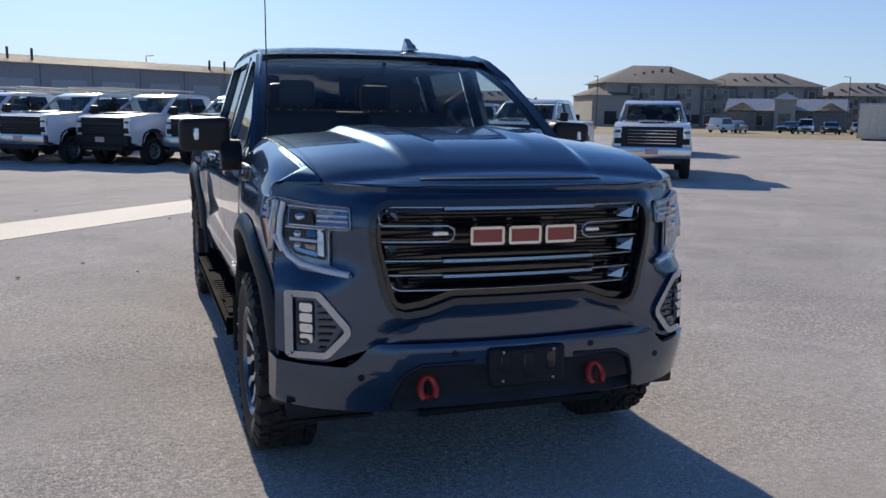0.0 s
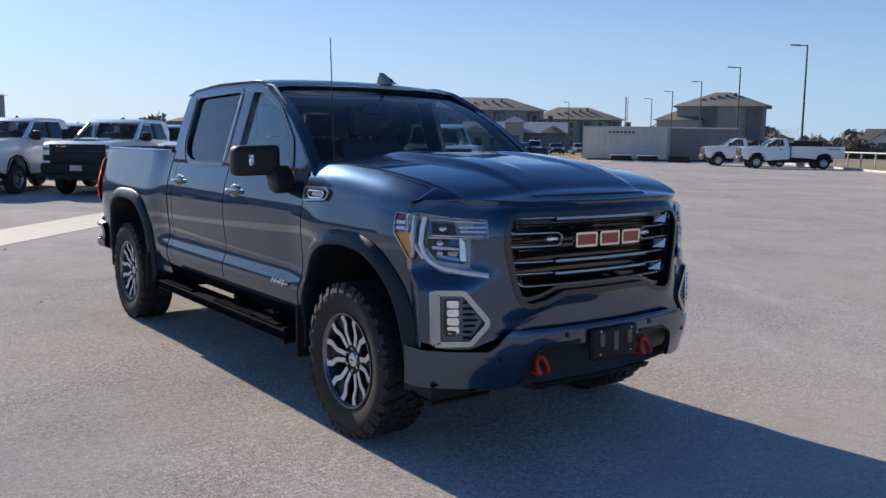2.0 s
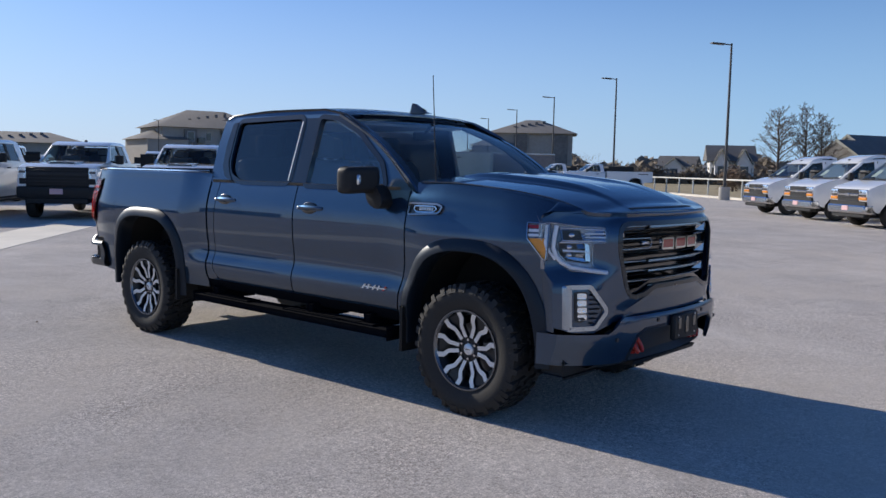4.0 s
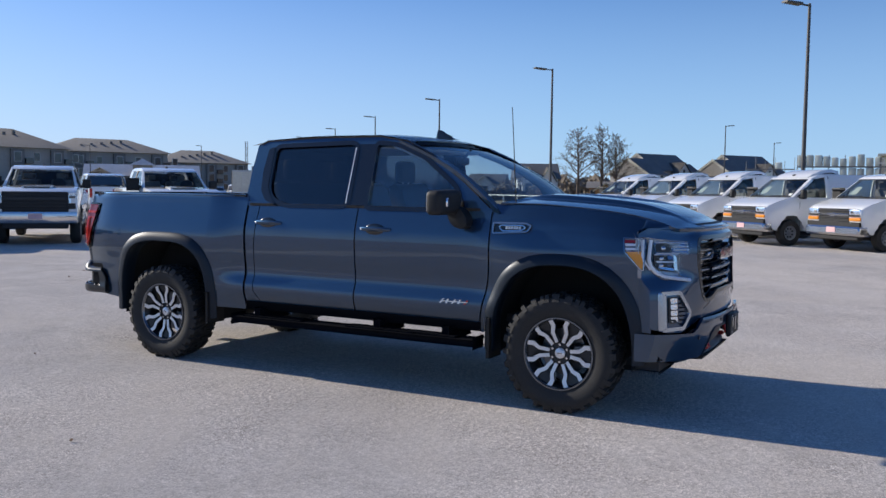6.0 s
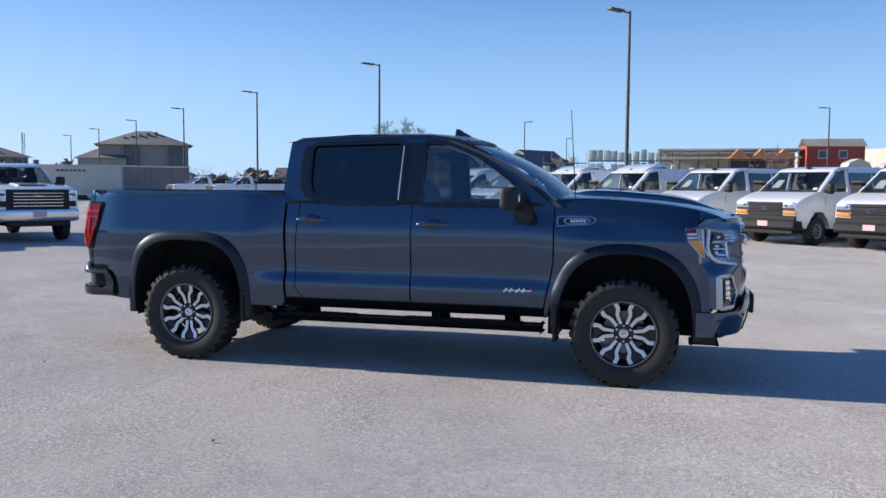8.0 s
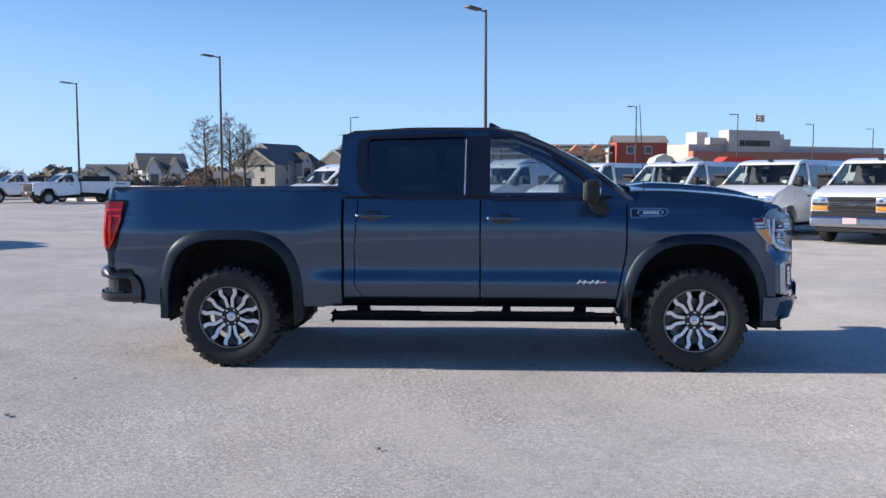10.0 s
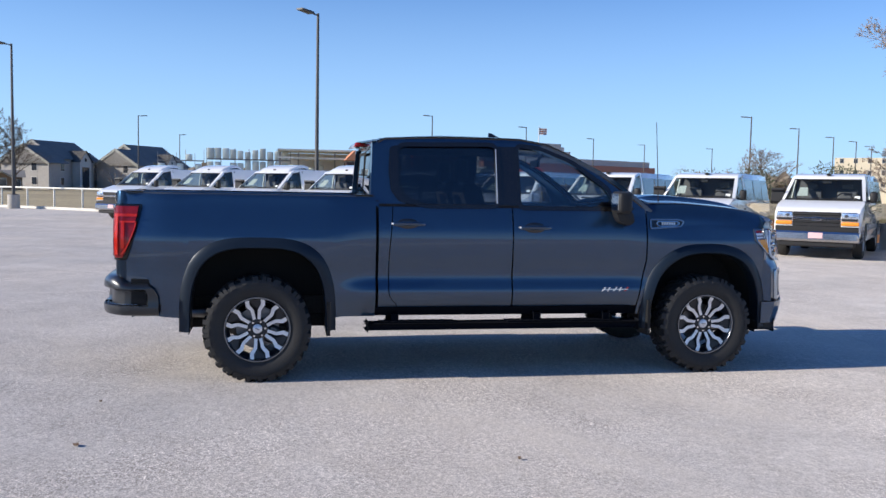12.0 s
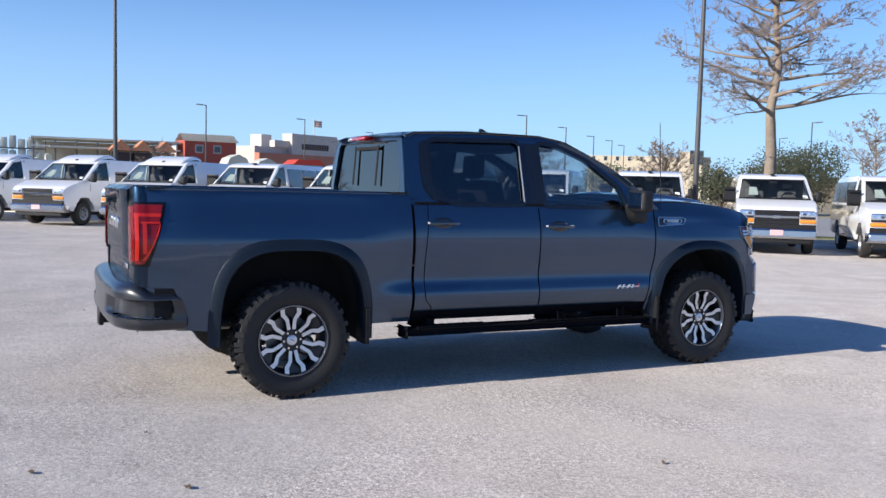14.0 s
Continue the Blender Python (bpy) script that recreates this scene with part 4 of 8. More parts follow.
for s in (-1, 1):
    cols = columns(-2.845, -0.958, 24, ARCH_R)
    part("bed_side", skin(s, cols, bed_bottom, lambda u: 1.462, body_y), P_PAINT, truck)
    edge = lambda z: 0.030 * ease(0.9, 1.4, z) + 0.07 * ease(0.72, 0.575, z) ** 2
    part("cab_corner", skin(s, columns(-0.935, -0.856, 6), rocker, belt, body_y, lambda u, z: edge(z) * ease(-0.935, -0.856, u)), P_PAINT, truck)
    dr = part("rear_door", skin(s, columns(-0.848, 0.158, 16), rocker, belt, body_y, lambda u, z: edge(z) * ease(-0.5, -0.848, u)), P_PAINT, truck)
    fr = part("front_door", skin(s, columns(0.170, 1.318, 16), rocker, belt, body_y, lambda u, z: -0.075 * ease(1.0, 0.5, z) * ease(0.9, 1.318, u)), P_PAINT, truck)
    cols = columns(1.330, 2.418, 20, ARCH_F)
    part("fender", skin(s, cols, wing_bottom, wing_top, wing_y, lambda u, z: -0.075 * ease(1.0, 0.5, z) * ease(1.45, 1.330, u), rows=30), P_PAINT, truck)
    part("arch_flare", flare(s, ARCH_R, 0.082), P_FLARE, truck, "matte dark arch flare")
    part("arch_flare", flare(s, ARCH_F, 0.080), P_FLARE, truck, "matte dark arch flare")
    # cab side with its window openings
    surf = lambda u, z: (u, s * side_y(z, u), z)
    cs = loop_plate(CAB_SIDE, [W_REAR[::-1], W_FRONT[::-1]], surf, 0.045 if s < 0 else -0.045)
    part("cab_frame", cs, P_PAINT, truck, angle=30)
    lifted = lambda u, z, d: (u, s * (side_y(z, u) + d), z)
    for lp, pane, gm_, door in ((W_REAR, "rear_window", G_DARK, dr), (W_FRONT, "front_window", G_FRONT, fr)):
        part("window_trim", band(lp, -0.008, 0.028, lifted, 0.007), M_GLOSSBLACK, door, "black window trim")
        g = bmesh.new()
        plate(g, [(u, s * (side_y(z, u) - 0.016), z) for u, z in scaled(lp, 0.006)], 0.004)
        ob = part(pane, g, gm_, door)
        ob.visible_shadow = False
    # black panel between the windows and along the belt
    pil = bmesh.new()
    plate(pil, [lifted(u, z, 0.004) for u, z in ((0.062, 1.39), (0.062, 1.88), (0.222, 1.88), (0.222, 1.385))], 0.004)
    part("pillar_trim", pil, M_GLOSSBLACK, truck)
    quarter = rounded([(-0.775, 1.868), (-0.835, 1.85), (-0.85, 1.66), (-0.835, 1.50), (-0.775, 1.42), (-0.66, 1.385), (-0.72, 1.45), (-0.77, 1.535)], 0.02)
    part("quarter_trim", loop_plate(quarter, [], lambda u, z: lifted(u, z, 0.006), 0.006 * s), M_GLOSSBLACK, dr, "black panel behind the rear window")
    # narrow bright strip down the pillar, just proud of the black panel
    part("pillar_strip", plate(bmesh.new(), [lifted(u, z, 0.010) for u, z in ((0.034, 1.41), (0.044, 1.855), (0.051, 1.855), (0.042, 1.41))], 0.005 * -s), P_MACH, truck, "thin bright strip on the door pillar")
    sill = bmesh.new()
    quads(sill, [[(u, s * (side_y(1.378) + 0.002), 1.378 + dz) for u in np.linspace(-0.93, 1.22, 20)] if dz else [(u, s * (side_y(1.378) + 0.006), 1.374) for u in np.linspace(-0.93, 1.22, 20)] for dz in (0, 0.018)])
    bmesh.ops.solidify(sill, geom=sill.faces[:], thickness=0.006)
    part("belt_moulding", sill, M_BLACK, truck)
    # drip rail along the roof
    rail = [(-0.93, 1.888), (-0.87, 1.918), (-0.4, 1.940), (0.26, 1.941), (0.51, 1.899), (0.76, 1.786), (1.07, 1.578), (1.30, 1.40)]
    rb = bmesh.new()
    sweep(rb, [lifted(*a, -0.004) for a in rail], 0.011)
    part("drip_rail", rb, M_GLOSSBLACK, truck)
    # door handles
    for uc, z, door in ((-0.70, 1.238, dr), (0.35, 1.218, fr)):
        y0 = body_y(uc, z)
        cup = bmesh.new()
        bmesh.ops.create_uvsphere(cup, u_segments=20, v_segments=10, radius=1.0, matrix=Matrix.Translation((uc - 0.005, s * y0, z - 0.006)) @ Matrix.Diagonal((0.092, 0.011, 0.050, 1)))
        part("handle_cup", cup, M_GLOSSBLACK, door)
        h = bmesh.new()
        rows_ = []
        for q in range(13):
            uu = uc - 0.138 + 0.276 * q / 12
            k = math.sin(math.pi * q / 12)
            hh, dd = 0.010 + 0.009 * k ** 0.5, 0.006 + 0.020 * k ** 0.6
            yb = body_y(uu, z)
            rows_.append([(uu, s * (yb + a * dd), z + b * hh) for a, b in ((-0.3, -1), (0.6, -0.95), (1.0, -0.4), (1.05, 0.3), (0.7, 0.95), (-0.3, 1))])
        vs = quads(h, rows_, loop=True)
        h.faces.new(vs[0])
        h.faces.new(vs[-1][::-1])
        part("handle", h, P_PAINT, door, "glossy dark door handle")
        part("lock_cap", boxed(uc - 0.135, uc - 0.105, s * (body_y(uc - 0.12, z) + 0.010) - 0.004, s * (body_y(uc - 0.12, z) + 0.010) + 0.006, z - 0.008, z + 0.008, bevel=0.003), P_MACH, door)
    # model badge on the door: plain bright bars
    for k in range(5):
        u0 = 0.930 + k * 0.050
        b = bmesh.new()
        y0 = body_y(u0 + 0.03, 0.712)
        lean = 0.028 if k % 2 == 0 else 0.016
        plate(b, [(u0, s * (y0 + 0.003), 0.697), (u0 + 0.013, s * (y0 + 0.003), 0.697), (u0 + 0.013 + lean, s * (y0 + 0.002), 0.730), (u0 + lean, s * (y0 + 0.002), 0.730)], 0.006 * -s)
        part("door_badge", b, P_MACH if k < 4 else P_BADGE, fr, "plain bright badge stroke")
    part("door_badge", plate(bmesh.new(), [(u, s * (body_y(u, 0.712) + 0.003), 0.712 + dz) for u, dz in ((0.945, -0.003), (1.16, -0.003), (1.163, 0.004), (0.948, 0.004))], 0.006 * -s), P_MACH, fr)
    # vent on the wing
    vent_o = rounded([(1.345, 1.306), (1.61, 1.308), (1.658, 1.288), (1.625, 1.236), (1.345, 1.216)], 0.02)
    vf = lambda u, z, d: (u, s * (wing_y(u, z) + d), z)
    vb = bmesh.new()
    plate(vb, [vf(u, z, 0.003) for u, z in vent_o], 0.006 * -s)
    vt = part("fender_vent", vb, M_GLOSSBLACK, truck)
    part("vent_frame", band(vent_o, -0.014, -0.002, vf, 0.016), P_DARKCHROME, vt)
    vb_o = rounded([(1.41, 1.286), (1.585, 1.289), (1.612, 1.270), (1.575, 1.245), (1.43, 1.240), (1.40, 1.262)], 0.012)
    part("vent_badge", band(vb_o, -0.007, 0.0, vf, 0.018), M_CHROME, vt, "bright badge outline")
    for k in range(6):
        part("badge_bar", plate(bmesh.new(), [vf(u, z, 0.008) for u, z in ((1.45 + k * 0.021, 1.256), (1.464 + k * 0.021, 1.256), (1.466 + k * 0.021, 1.276), (1.452 + k * 0.021, 1.276))], 0.004 * -s), P_MACH, vt)
    # outside mirror
    mb = bmesh.new()
    box(mb, 0.985, 1.120, 0.975, 1.240, 1.355, 1.530, bevel=0.042, seg=4)
    for v in mb.verts:
        f = (v.co.y - 0.975) / 0.27
        v.co.x -= 0.035 * f + 0.02 * f * f * (1 if v.co.x > 1.05 else 0)
        v.co.z += -0.01 * f
        v.co.y *= s
    mo = part("mirror", mb, M_BLACK, truck, "black door mirror")
    part("mirror_lamp", boxed(1.055, 1.092, s * 1.15 - 0.018, s * 1.15 + 0.018, 1.405, 1.475, bevel=0.008), M_LAMP, mo)
    part("mirror_pane", plate(bmesh.new(), [(0.980, s * 1.01, 1.378), (0.954, s * 1.215, 1.375), (0.954, s * 1.215, 1.505), (0.980, s * 1.01, 1.51)], 0.004), M_CHROME, mo, "mirror glass")
    ma = bmesh.new()
    prism(ma, rounded([(1.00, 1.41), (1.11, 1.41), (1.18, 1.32), (1.17, 1.255), (1.10, 1.245), (1.04, 1.29)], 0.03), 0.05, 0.015)
    for v in ma.verts:
        v.co.y = s * (0.975 + (v.co.y) * 1.1)
    part("mirror_arm", ma, M_BLACK, mo)
    # running board
    sb = part("side_step", boxed(-1.02, 1.24, s * 0.87, s * 1.010, 0.402, 0.452, bevel=0.022, seg=3), P_STEP, truck, "black running board")
    for uu in (-0.62, 0.42, 0.93):
        part("step_pad", boxed(uu - 0.30 if uu < 0.9 else uu - 0.15, uu + 0.30 if uu < 0.9 else uu + 0.15, s * 0.878, s * 1.000, 0.452, 0.462, bevel=0.004), P_STEP, sb)
        for k in range(8):
            part("pad_rib", boxed(uu - 0.26 + k * (0.065 if uu < 0.9 else 0.032), uu - 0.23 + k * (0.065 if uu < 0.9 else 0.032), s * 0.885, s * 0.993, 0.461, 0.466), P_STEP, sb)
    for uu in (-0.80, 0.38, 0.98):
        part("step_bracket", boxed(uu - 0.03, uu + 0.03, s * 0.60, s * 0.95, 0.43, 0.52, bevel=0.01), P_STEP, sb)
    rk = bmesh.new()
    quads(rk, [[(u, s * y, z) for u in np.linspace(-0.97, 1.27, 8)] for y, z in ((0.915, 0.60), (0.925, 0.565), (0.885, 0.50), (0.72, 0.49), (0.72, 0.60))])
    part("rocker_panel", rk, P_STEP, truck)
    # wheel housing
    for a, w0 in ((ARCH_R, 0.52), (ARCH_F, 0.52)):
        ln = bmesh.new()
        pts = []
        for i in range(41):
            cc, ss = math.cos(math.pi * i / 40), abs(math.sin(math.pi * i / 40))
            pts.append((a["uc"] + (a["hw"] + 0.014) * math.copysign(abs(cc) ** (2 / a["p"]), cc), a["z0"] - 0.03 + (a["z1"] + 0.042 - a["z0"]) * ss ** (2 / a["p"])))
        quads(ln, [[(u, s * 0.925, z) for u, z in pts], [(u, s * w0, z) for u, z in pts]])
        vs = [ln.verts.new((u, s * w0, z)) for u, z in pts]
        ln.faces.new(vs)
        part("wheel_liner", ln, P_WELL, truck)
    part("gap_filler", boxed(-0.985, -0.93, min(s * 0.70, s * 0.88), max(s * 0.70, s * 0.88), 0.55, 1.42), P_WELL, truck)
    for uu, z0 in ((-1.325, 0.36), (1.345, 0.33)):
        part("mud_flap", boxed(uu - 0.012, uu + 0.012, s * 0.80, s * 1.0, z0, 0.62, bevel=0.005), M_BLACK, truck)

# ---- roof, pillars, glass of the cab ----
def roof_z(u, y):
    c = curve([(-1.06, 1.908), (-1.0, 1.921), (-0.8, 1.952), (-0.3, 1.981), (0.2, 1.977), (0.45, 1.949), (0.56, 1.918)], u)
    return c - 0.026 * (abs(y) / 0.70) ** 2.6


rf = bmesh.new()
us_ = list(np.linspace(-1.045, 0.545, 20))
ys_ = list(np.linspace(-0.725, 0.725, 25))
quads(rf, [[(u + 0.05 * (1 - (abs(y) / 0.72) ** 2) * ease(0.2, 0.545, u), y, roof_z(u, y)) for y in ys_] for u in us_])
bmesh.ops.solidify(rf, geom=rf.faces[:], thickness=-0.03)
part("roof", rf, P_PAINT, truck)
part("headliner", boxed(-0.92, 0.45, -0.66, 0.66, 1.845, 1.862), P_HEADLINER, truck)
rk_ = bmesh.new()
for y in (-0.55, 0.55):
    tube(rk_, (-0.9, y, roof_z(-0.9, y) - 0.002), (0.5, y, roof_z(0.5, y) - 0.002), 0.008, n=6)
part("roof_ditch", rk_, M_GLOSSBLACK, truck)


def ws_pt(v, w, lift=0.0):
    """The windshield: v from base to top, w across -1..1."""
    half = 0.862 - 0.150 * v
    u = 1.415 - 0.065 * abs(w) ** 2.2 + (0.56 - 1.415) * v + 0.03 * math.sin(math.pi * v)
    z = 1.418 + (1.905 - 1.418) * v + 0.045 * math.sin(math.pi * v) - 0.018 * abs(w) ** 2.5
    return (u + lift * 0.5, half * w, z + lift * 0.86)


wsb = bmesh.new()
quads(wsb, [[ws_pt(v, w) for w in np.linspace(-1, 1, 21)] for v in np.linspace(0, 1, 13)])
ob = part("windshield", wsb, G_WIND, truck)
ob.visible_shadow = False
for w0, w1 in ((-1.03, -0.965), (0.965, 1.03)):
    fb = bmesh.new()
    quads(fb, [[ws_pt(v, w, 0.004) for w in (w0, w1)] for v in np.linspace(-0.02, 1.02, 13)])
    part("windshield_band", fb, M_GLOSSBLACK, truck)
tb = bmesh.new()
quads(tb, [[ws_pt(v, w, 0.003) for w in np.linspace(-1, 1, 15)] for v in (0.93, 1.03)])
part("shade_band", tb, M_GLOSSBLACK, truck)
for s in (-1, 1):
    ap = bmesh.new()
    rows = []
    for v in np.linspace(-0.05, 1.04, 14):
        a = Vector(ws_pt(v, s * 1.02, 0.004))
        zc = a.z - 0.01
        rows.append([a, a + Vector((-0.004, s * 0.025, 0.0)), Vector((a.x - 0.03, s * (side_y(zc) + 0.004), zc - 0.015)), Vector((a.x - 0.10, s * (side_y(zc) - 0.002), zc - 0.03))])
    quads(ap, rows)
    part("windshield_pillar", ap, P_PAINT, truck)
cw = bmesh.new()
quads(cw, [[(1.30 + 0.13 * (1 - (y / 0.84) ** 2) + du, y, z) for y in np.linspace(-0.86, 0.86, 15)] for du, z in ((0.0, 1.40), (0.08, 1.405), (0.16, 1.415))])
part("cowl", cw, M_BLACK, truck)
for y0, y1 in ((-0.62, 0.02), (0.05, 0.66)):
    part("wiper", tube(bmesh.new(), ws_pt(0.02, y0 / 0.8, 0.02), ws_pt(0.06, y1 / 0.8, 0.02), 0.009, n=6), M_BLACK, truck)
rw_o = rounded([(-0.775, 1.46), (0.775, 1.46), (0.665, 1.862), (-0.665, 1.862)], 0.05)
bw = lambda y, z, d=0.0: (-0.945 - 0.03 * (1.87 - z) / 0.4 - 0.02 * (1 - (y / 0.7) ** 2) - d, y, z)
bk_ = bmesh.new()
bout = rounded([(-0.875, 1.02), (0.875, 1.02), (0.875, 1.40), (0.72, 1.90), (-0.72, 1.90), (-0.875, 1.40)], 0.05)
for lp in (bout, rw_o[::-1]):
    vs = [bk_.verts.new((0, y, z)) for y, z in lp]
    for i in range(len(vs)):
        bk_.edges.new((vs[i], vs[(i + 1) % len(vs)]))
bmesh.ops.triangle_fill(bk_, use_beauty=True, edges=bk_.edges[:])
for v in bk_.verts:
    v.co = Vector(bw(v.co.y, v.co.z))
bmesh.ops.solidify(bk_, geom=bk_.faces[:], thickness=0.03)
part("cab_back", bk_, P_PAINT, truck)
rg = bmesh.new()
plate(rg, [bw(y, z, 0.004) for y, z in scaled(rw_o, 0.015)], 0.004)
rwin = part("back_window", rg, G_BACK, truck)
rwin.visible_shadow = False
for y in (-0.26, 0.26):
    part("slider_frame", plate(bmesh.new(), [bw(y - 0.014, 1.51, 0.012), bw(y + 0.014, 1.51, 0.012), bw(y + 0.014, 1.835, 0.012), bw(y - 0.014, 1.835, 0.012)], 0.006), P_WELL, rwin)
part("slider_frame", plate(bmesh.new(), [bw(-0.27, 1.80, 0.012), bw(0.27, 1.80, 0.012), bw(0.27, 1.825, 0.012), bw(-0.27, 1.825, 0.012)], 0.006), P_WELL, rwin)
part("brake_lamp", boxed(-1.062, -0.97, -0.16, 0.16, 1.872, 1.906, bevel=0.01), M_RED, truck, "red high-mounted brake lamp")
part("cargo_lamp", boxed(-1.060, -0.97, 0.165, 0.24, 1.872, 1.904, bevel=0.01), M_LAMP, truck)
fin = bmesh.new()
prism(fin, [(0.44, 0.0), (0.36, 0.02), (0.27, 0.085), (0.235, 0.09), (0.225, 0.0)], 0.035, 0.012)
for v in fin.verts:
    v.co.z += roof_z(0.3, 0.28) - 0.004
    v.co.y = 0.28 + v.co.y * (1.0 - 0.6 * max(0, v.co.z - roof_z(0.3, 0.28)) / 0.09)
part("shark_fin", fin, M_GLOSSBLACK, truck, "black shark-fin antenna")
an = part("whip_antenna", tube(bmesh.new(), (1.475, -0.825, 1.39), (1.43, -0.825, 2.12), 0.0045, 0.0028, 8), M_BLACK, truck)
part("antenna_base", tube(bmesh.new(), (1.475, -0.825, 1.375), (1.475, -0.825, 1.41), 0.018, 0.012, 10), M_BLACK, an)

# ---- hood ----
def hood_z(u, y):
    z = wing_top(u) + 0.012 + 0.040 * (1 - (abs(y) / 0.80) ** 2.2)
    k = ease(0.485, 0.430, abs(y) + 0.10 * ease(1.6, 2.6, u) - 0.05)
    z += 0.028 * k * ease(1.35, 1.6, u) * ease(2.72, 2.2, u)
    z -= 0.014 * ease(0.30, 0.25, abs(y) + 0.06 * ease(1.6, 2.6, u)) * ease(1.35, 1.6, u) * ease(2.5, 2.1, u)
    return z


def nose(y, z=1.0):
    """How far forward the front lies, by the distance from the middle."""
    return 2.78 - 0.16 * y * y - 0.30 * y ** 6


def hood_edge(u):
    return curve([(1.32, 0.845), (1.7, 0.845), (2.1, 0.834), (2.4, 0.806), (2.6, 0.765)], u)


def hood_pt(t, w, lift=0.0):
    """On the hood: t from the windshield to the nose, w across -1..1."""
    u_end = nose(0.80 * w) - 0.018
    u = (1.36 + 0.07 * (1 - w * w)) * (1 - t) + u_end * t
    y = w * hood_edge(min(u, 2.58))
    z = hood_z(min(u, 2.6), y)
    z -= 0.062 * max(0, (t - 0.84) / 0.16) ** 1.8 * (1 - 0.85 * w * w)
    return (u, y, z + lift)


hb = bmesh.new()
ts_ = [i / 24 * 0.84 for i in range(24)] + [0.84 + 0.16 * i / 8 for i in range(9)]
quads(hb, [[hood_pt(t, -1 + 2 * j / 88) for j in range(89)] for t in ts_])
bmesh.ops.recalc_face_normals(hb, faces=hb.faces)
bmesh.ops.solidify(hb, geom=hb.faces[:], thickness=0.02)
hood = part("hood", hb, P_PAINT, truck, angle=30)
ib = bmesh.new()
quads(ib, [[hood_pt(t, w, 0.003 if 0.93 < t < 0.96 else -0.004) for w in np.linspace(-0.52, 0.52, 21)] for t in (0.925, 0.94, 0.952, 0.965)])
part("hood_slot", ib, M_BLACK, hood)
for s in (-1, 1):
    gp = bmesh.new()
    quads(gp, [[(u, s * (hood_edge(min(u, 2.58)) + dy), hood_z(min(u, 2.6), hood_edge(min(u, 2.58))) - 0.008) for u in np.linspace(1.38, 2.40, 24)] for dy in (-0.003, 0.006)])
    part("hood_gap", gp, M_BLACK, hood)

# ---- front: fascia round the grille, lamps, bumper ----
GR = rounded([(-0.575, 1.238), (0.575, 1.238), (0.622, 1.18), (0.622, 1.06), (0.560, 0.822), (0.515, 0.782), (0.41, 0.785), (0.345, 0.835), (-0.345, 0.835), (-0.41, 0.785), (-0.515, 0.782), (-0.560, 0.822), (-0.622, 1.06), (-0.622, 1.18)], 0.05, 5)
FA = rounded([(-0.90, 1.295), (0.90, 1.295), (0.948, 1.262), (0.953, 0.61), (0.70, 0.60), (0.62, 0.685), (-0.62, 0.685), (-0.70, 0.60), (-0.953, 0.61), (-0.948, 1.262)], 0.03, 5)


def resample(lp, n, phase=math.pi / 2):
    """n points of a loop, at even angles about its middle."""
    c = Vector((0.0, 1.0))
    out = []
    m = len(lp)
    for i in range(n):
        a = phase + 2 * math.pi * i / n
        d = Vector((math.cos(a), math.sin(a)))
        best = None
        for k in range(m):
            p, q = Vector(lp[k]) - c, Vector(lp[(k + 1) % m]) - c
            e = q - p
            den = d.x * e.y - d.y * e.x
            if abs(den) < 1e-9:
                continue
            t = (p.x * e.y - p.y * e.x) / den
            w = (p.x * d.y - p.y * d.x) / den
            if t > 0 and -1e-6 <= w <= 1 + 1e-6 and (best is None or t > best):
                best = t
        out.append(tuple(c + d * (best or 0.1)))
    return out


def face_pt(y, z, d=0.0):
    """On the front's surface: bulged a little at mid height and raked back above."""
    r = -0.035 * ease(1.12, 1.31, z) + 0.012 * ease(0.95, 0.65, z)
    r += 0.068 * ease(0.66, 0.92, abs(y)) * ease(0.97, 0.88, z) - 0.025 * ease(0.60, 0.70, abs(y)) * ease(0.93, 1.0, z) * ease(0.95, 0.85, abs(y))
    u = nose(y) + r + d
    return (u, y, z)


N_ = 120
inner, outer = resample(GR, N_), resample(FA, N_)
fa = bmesh.new()
rows = []
for k in range(9):
    t = k / 8
    rows.append([face_pt(a[0] + (b[0] - a[0]) * t, a[1] + (b[1] - a[1]) * t, 0.016 * (1 - ease(0.0, 0.35, t))) for a, b in zip(inner, outer)])
rows.insert(0, [face_pt(a[0] * 0.985, 1 + (a[1] - 1) * 0.985, -0.10) for a in inner])
quads(fa, rows, loop=True)
fascia = part("front_fascia", fa, P_PAINT, truck, angle=28)


def even(pts, n):
    """n points evenly spaced along a line."""
    pts = [Vector(p) for p in pts]
    acc = [0.0]
    for a, b in zip(pts, pts[1:]):
        acc.append(acc[-1] + (b - a).length)
    out = []
    for i in range(n):
        d = acc[-1] * i / (n - 1)
        k = max(j for j in range(len(pts) - 1) if acc[j] <= d + 1e-9)
        f = (d - acc[k]) / max(acc[k + 1] - acc[k], 1e-9)
        out.append(pts[k].lerp(pts[k + 1], f))
    return out


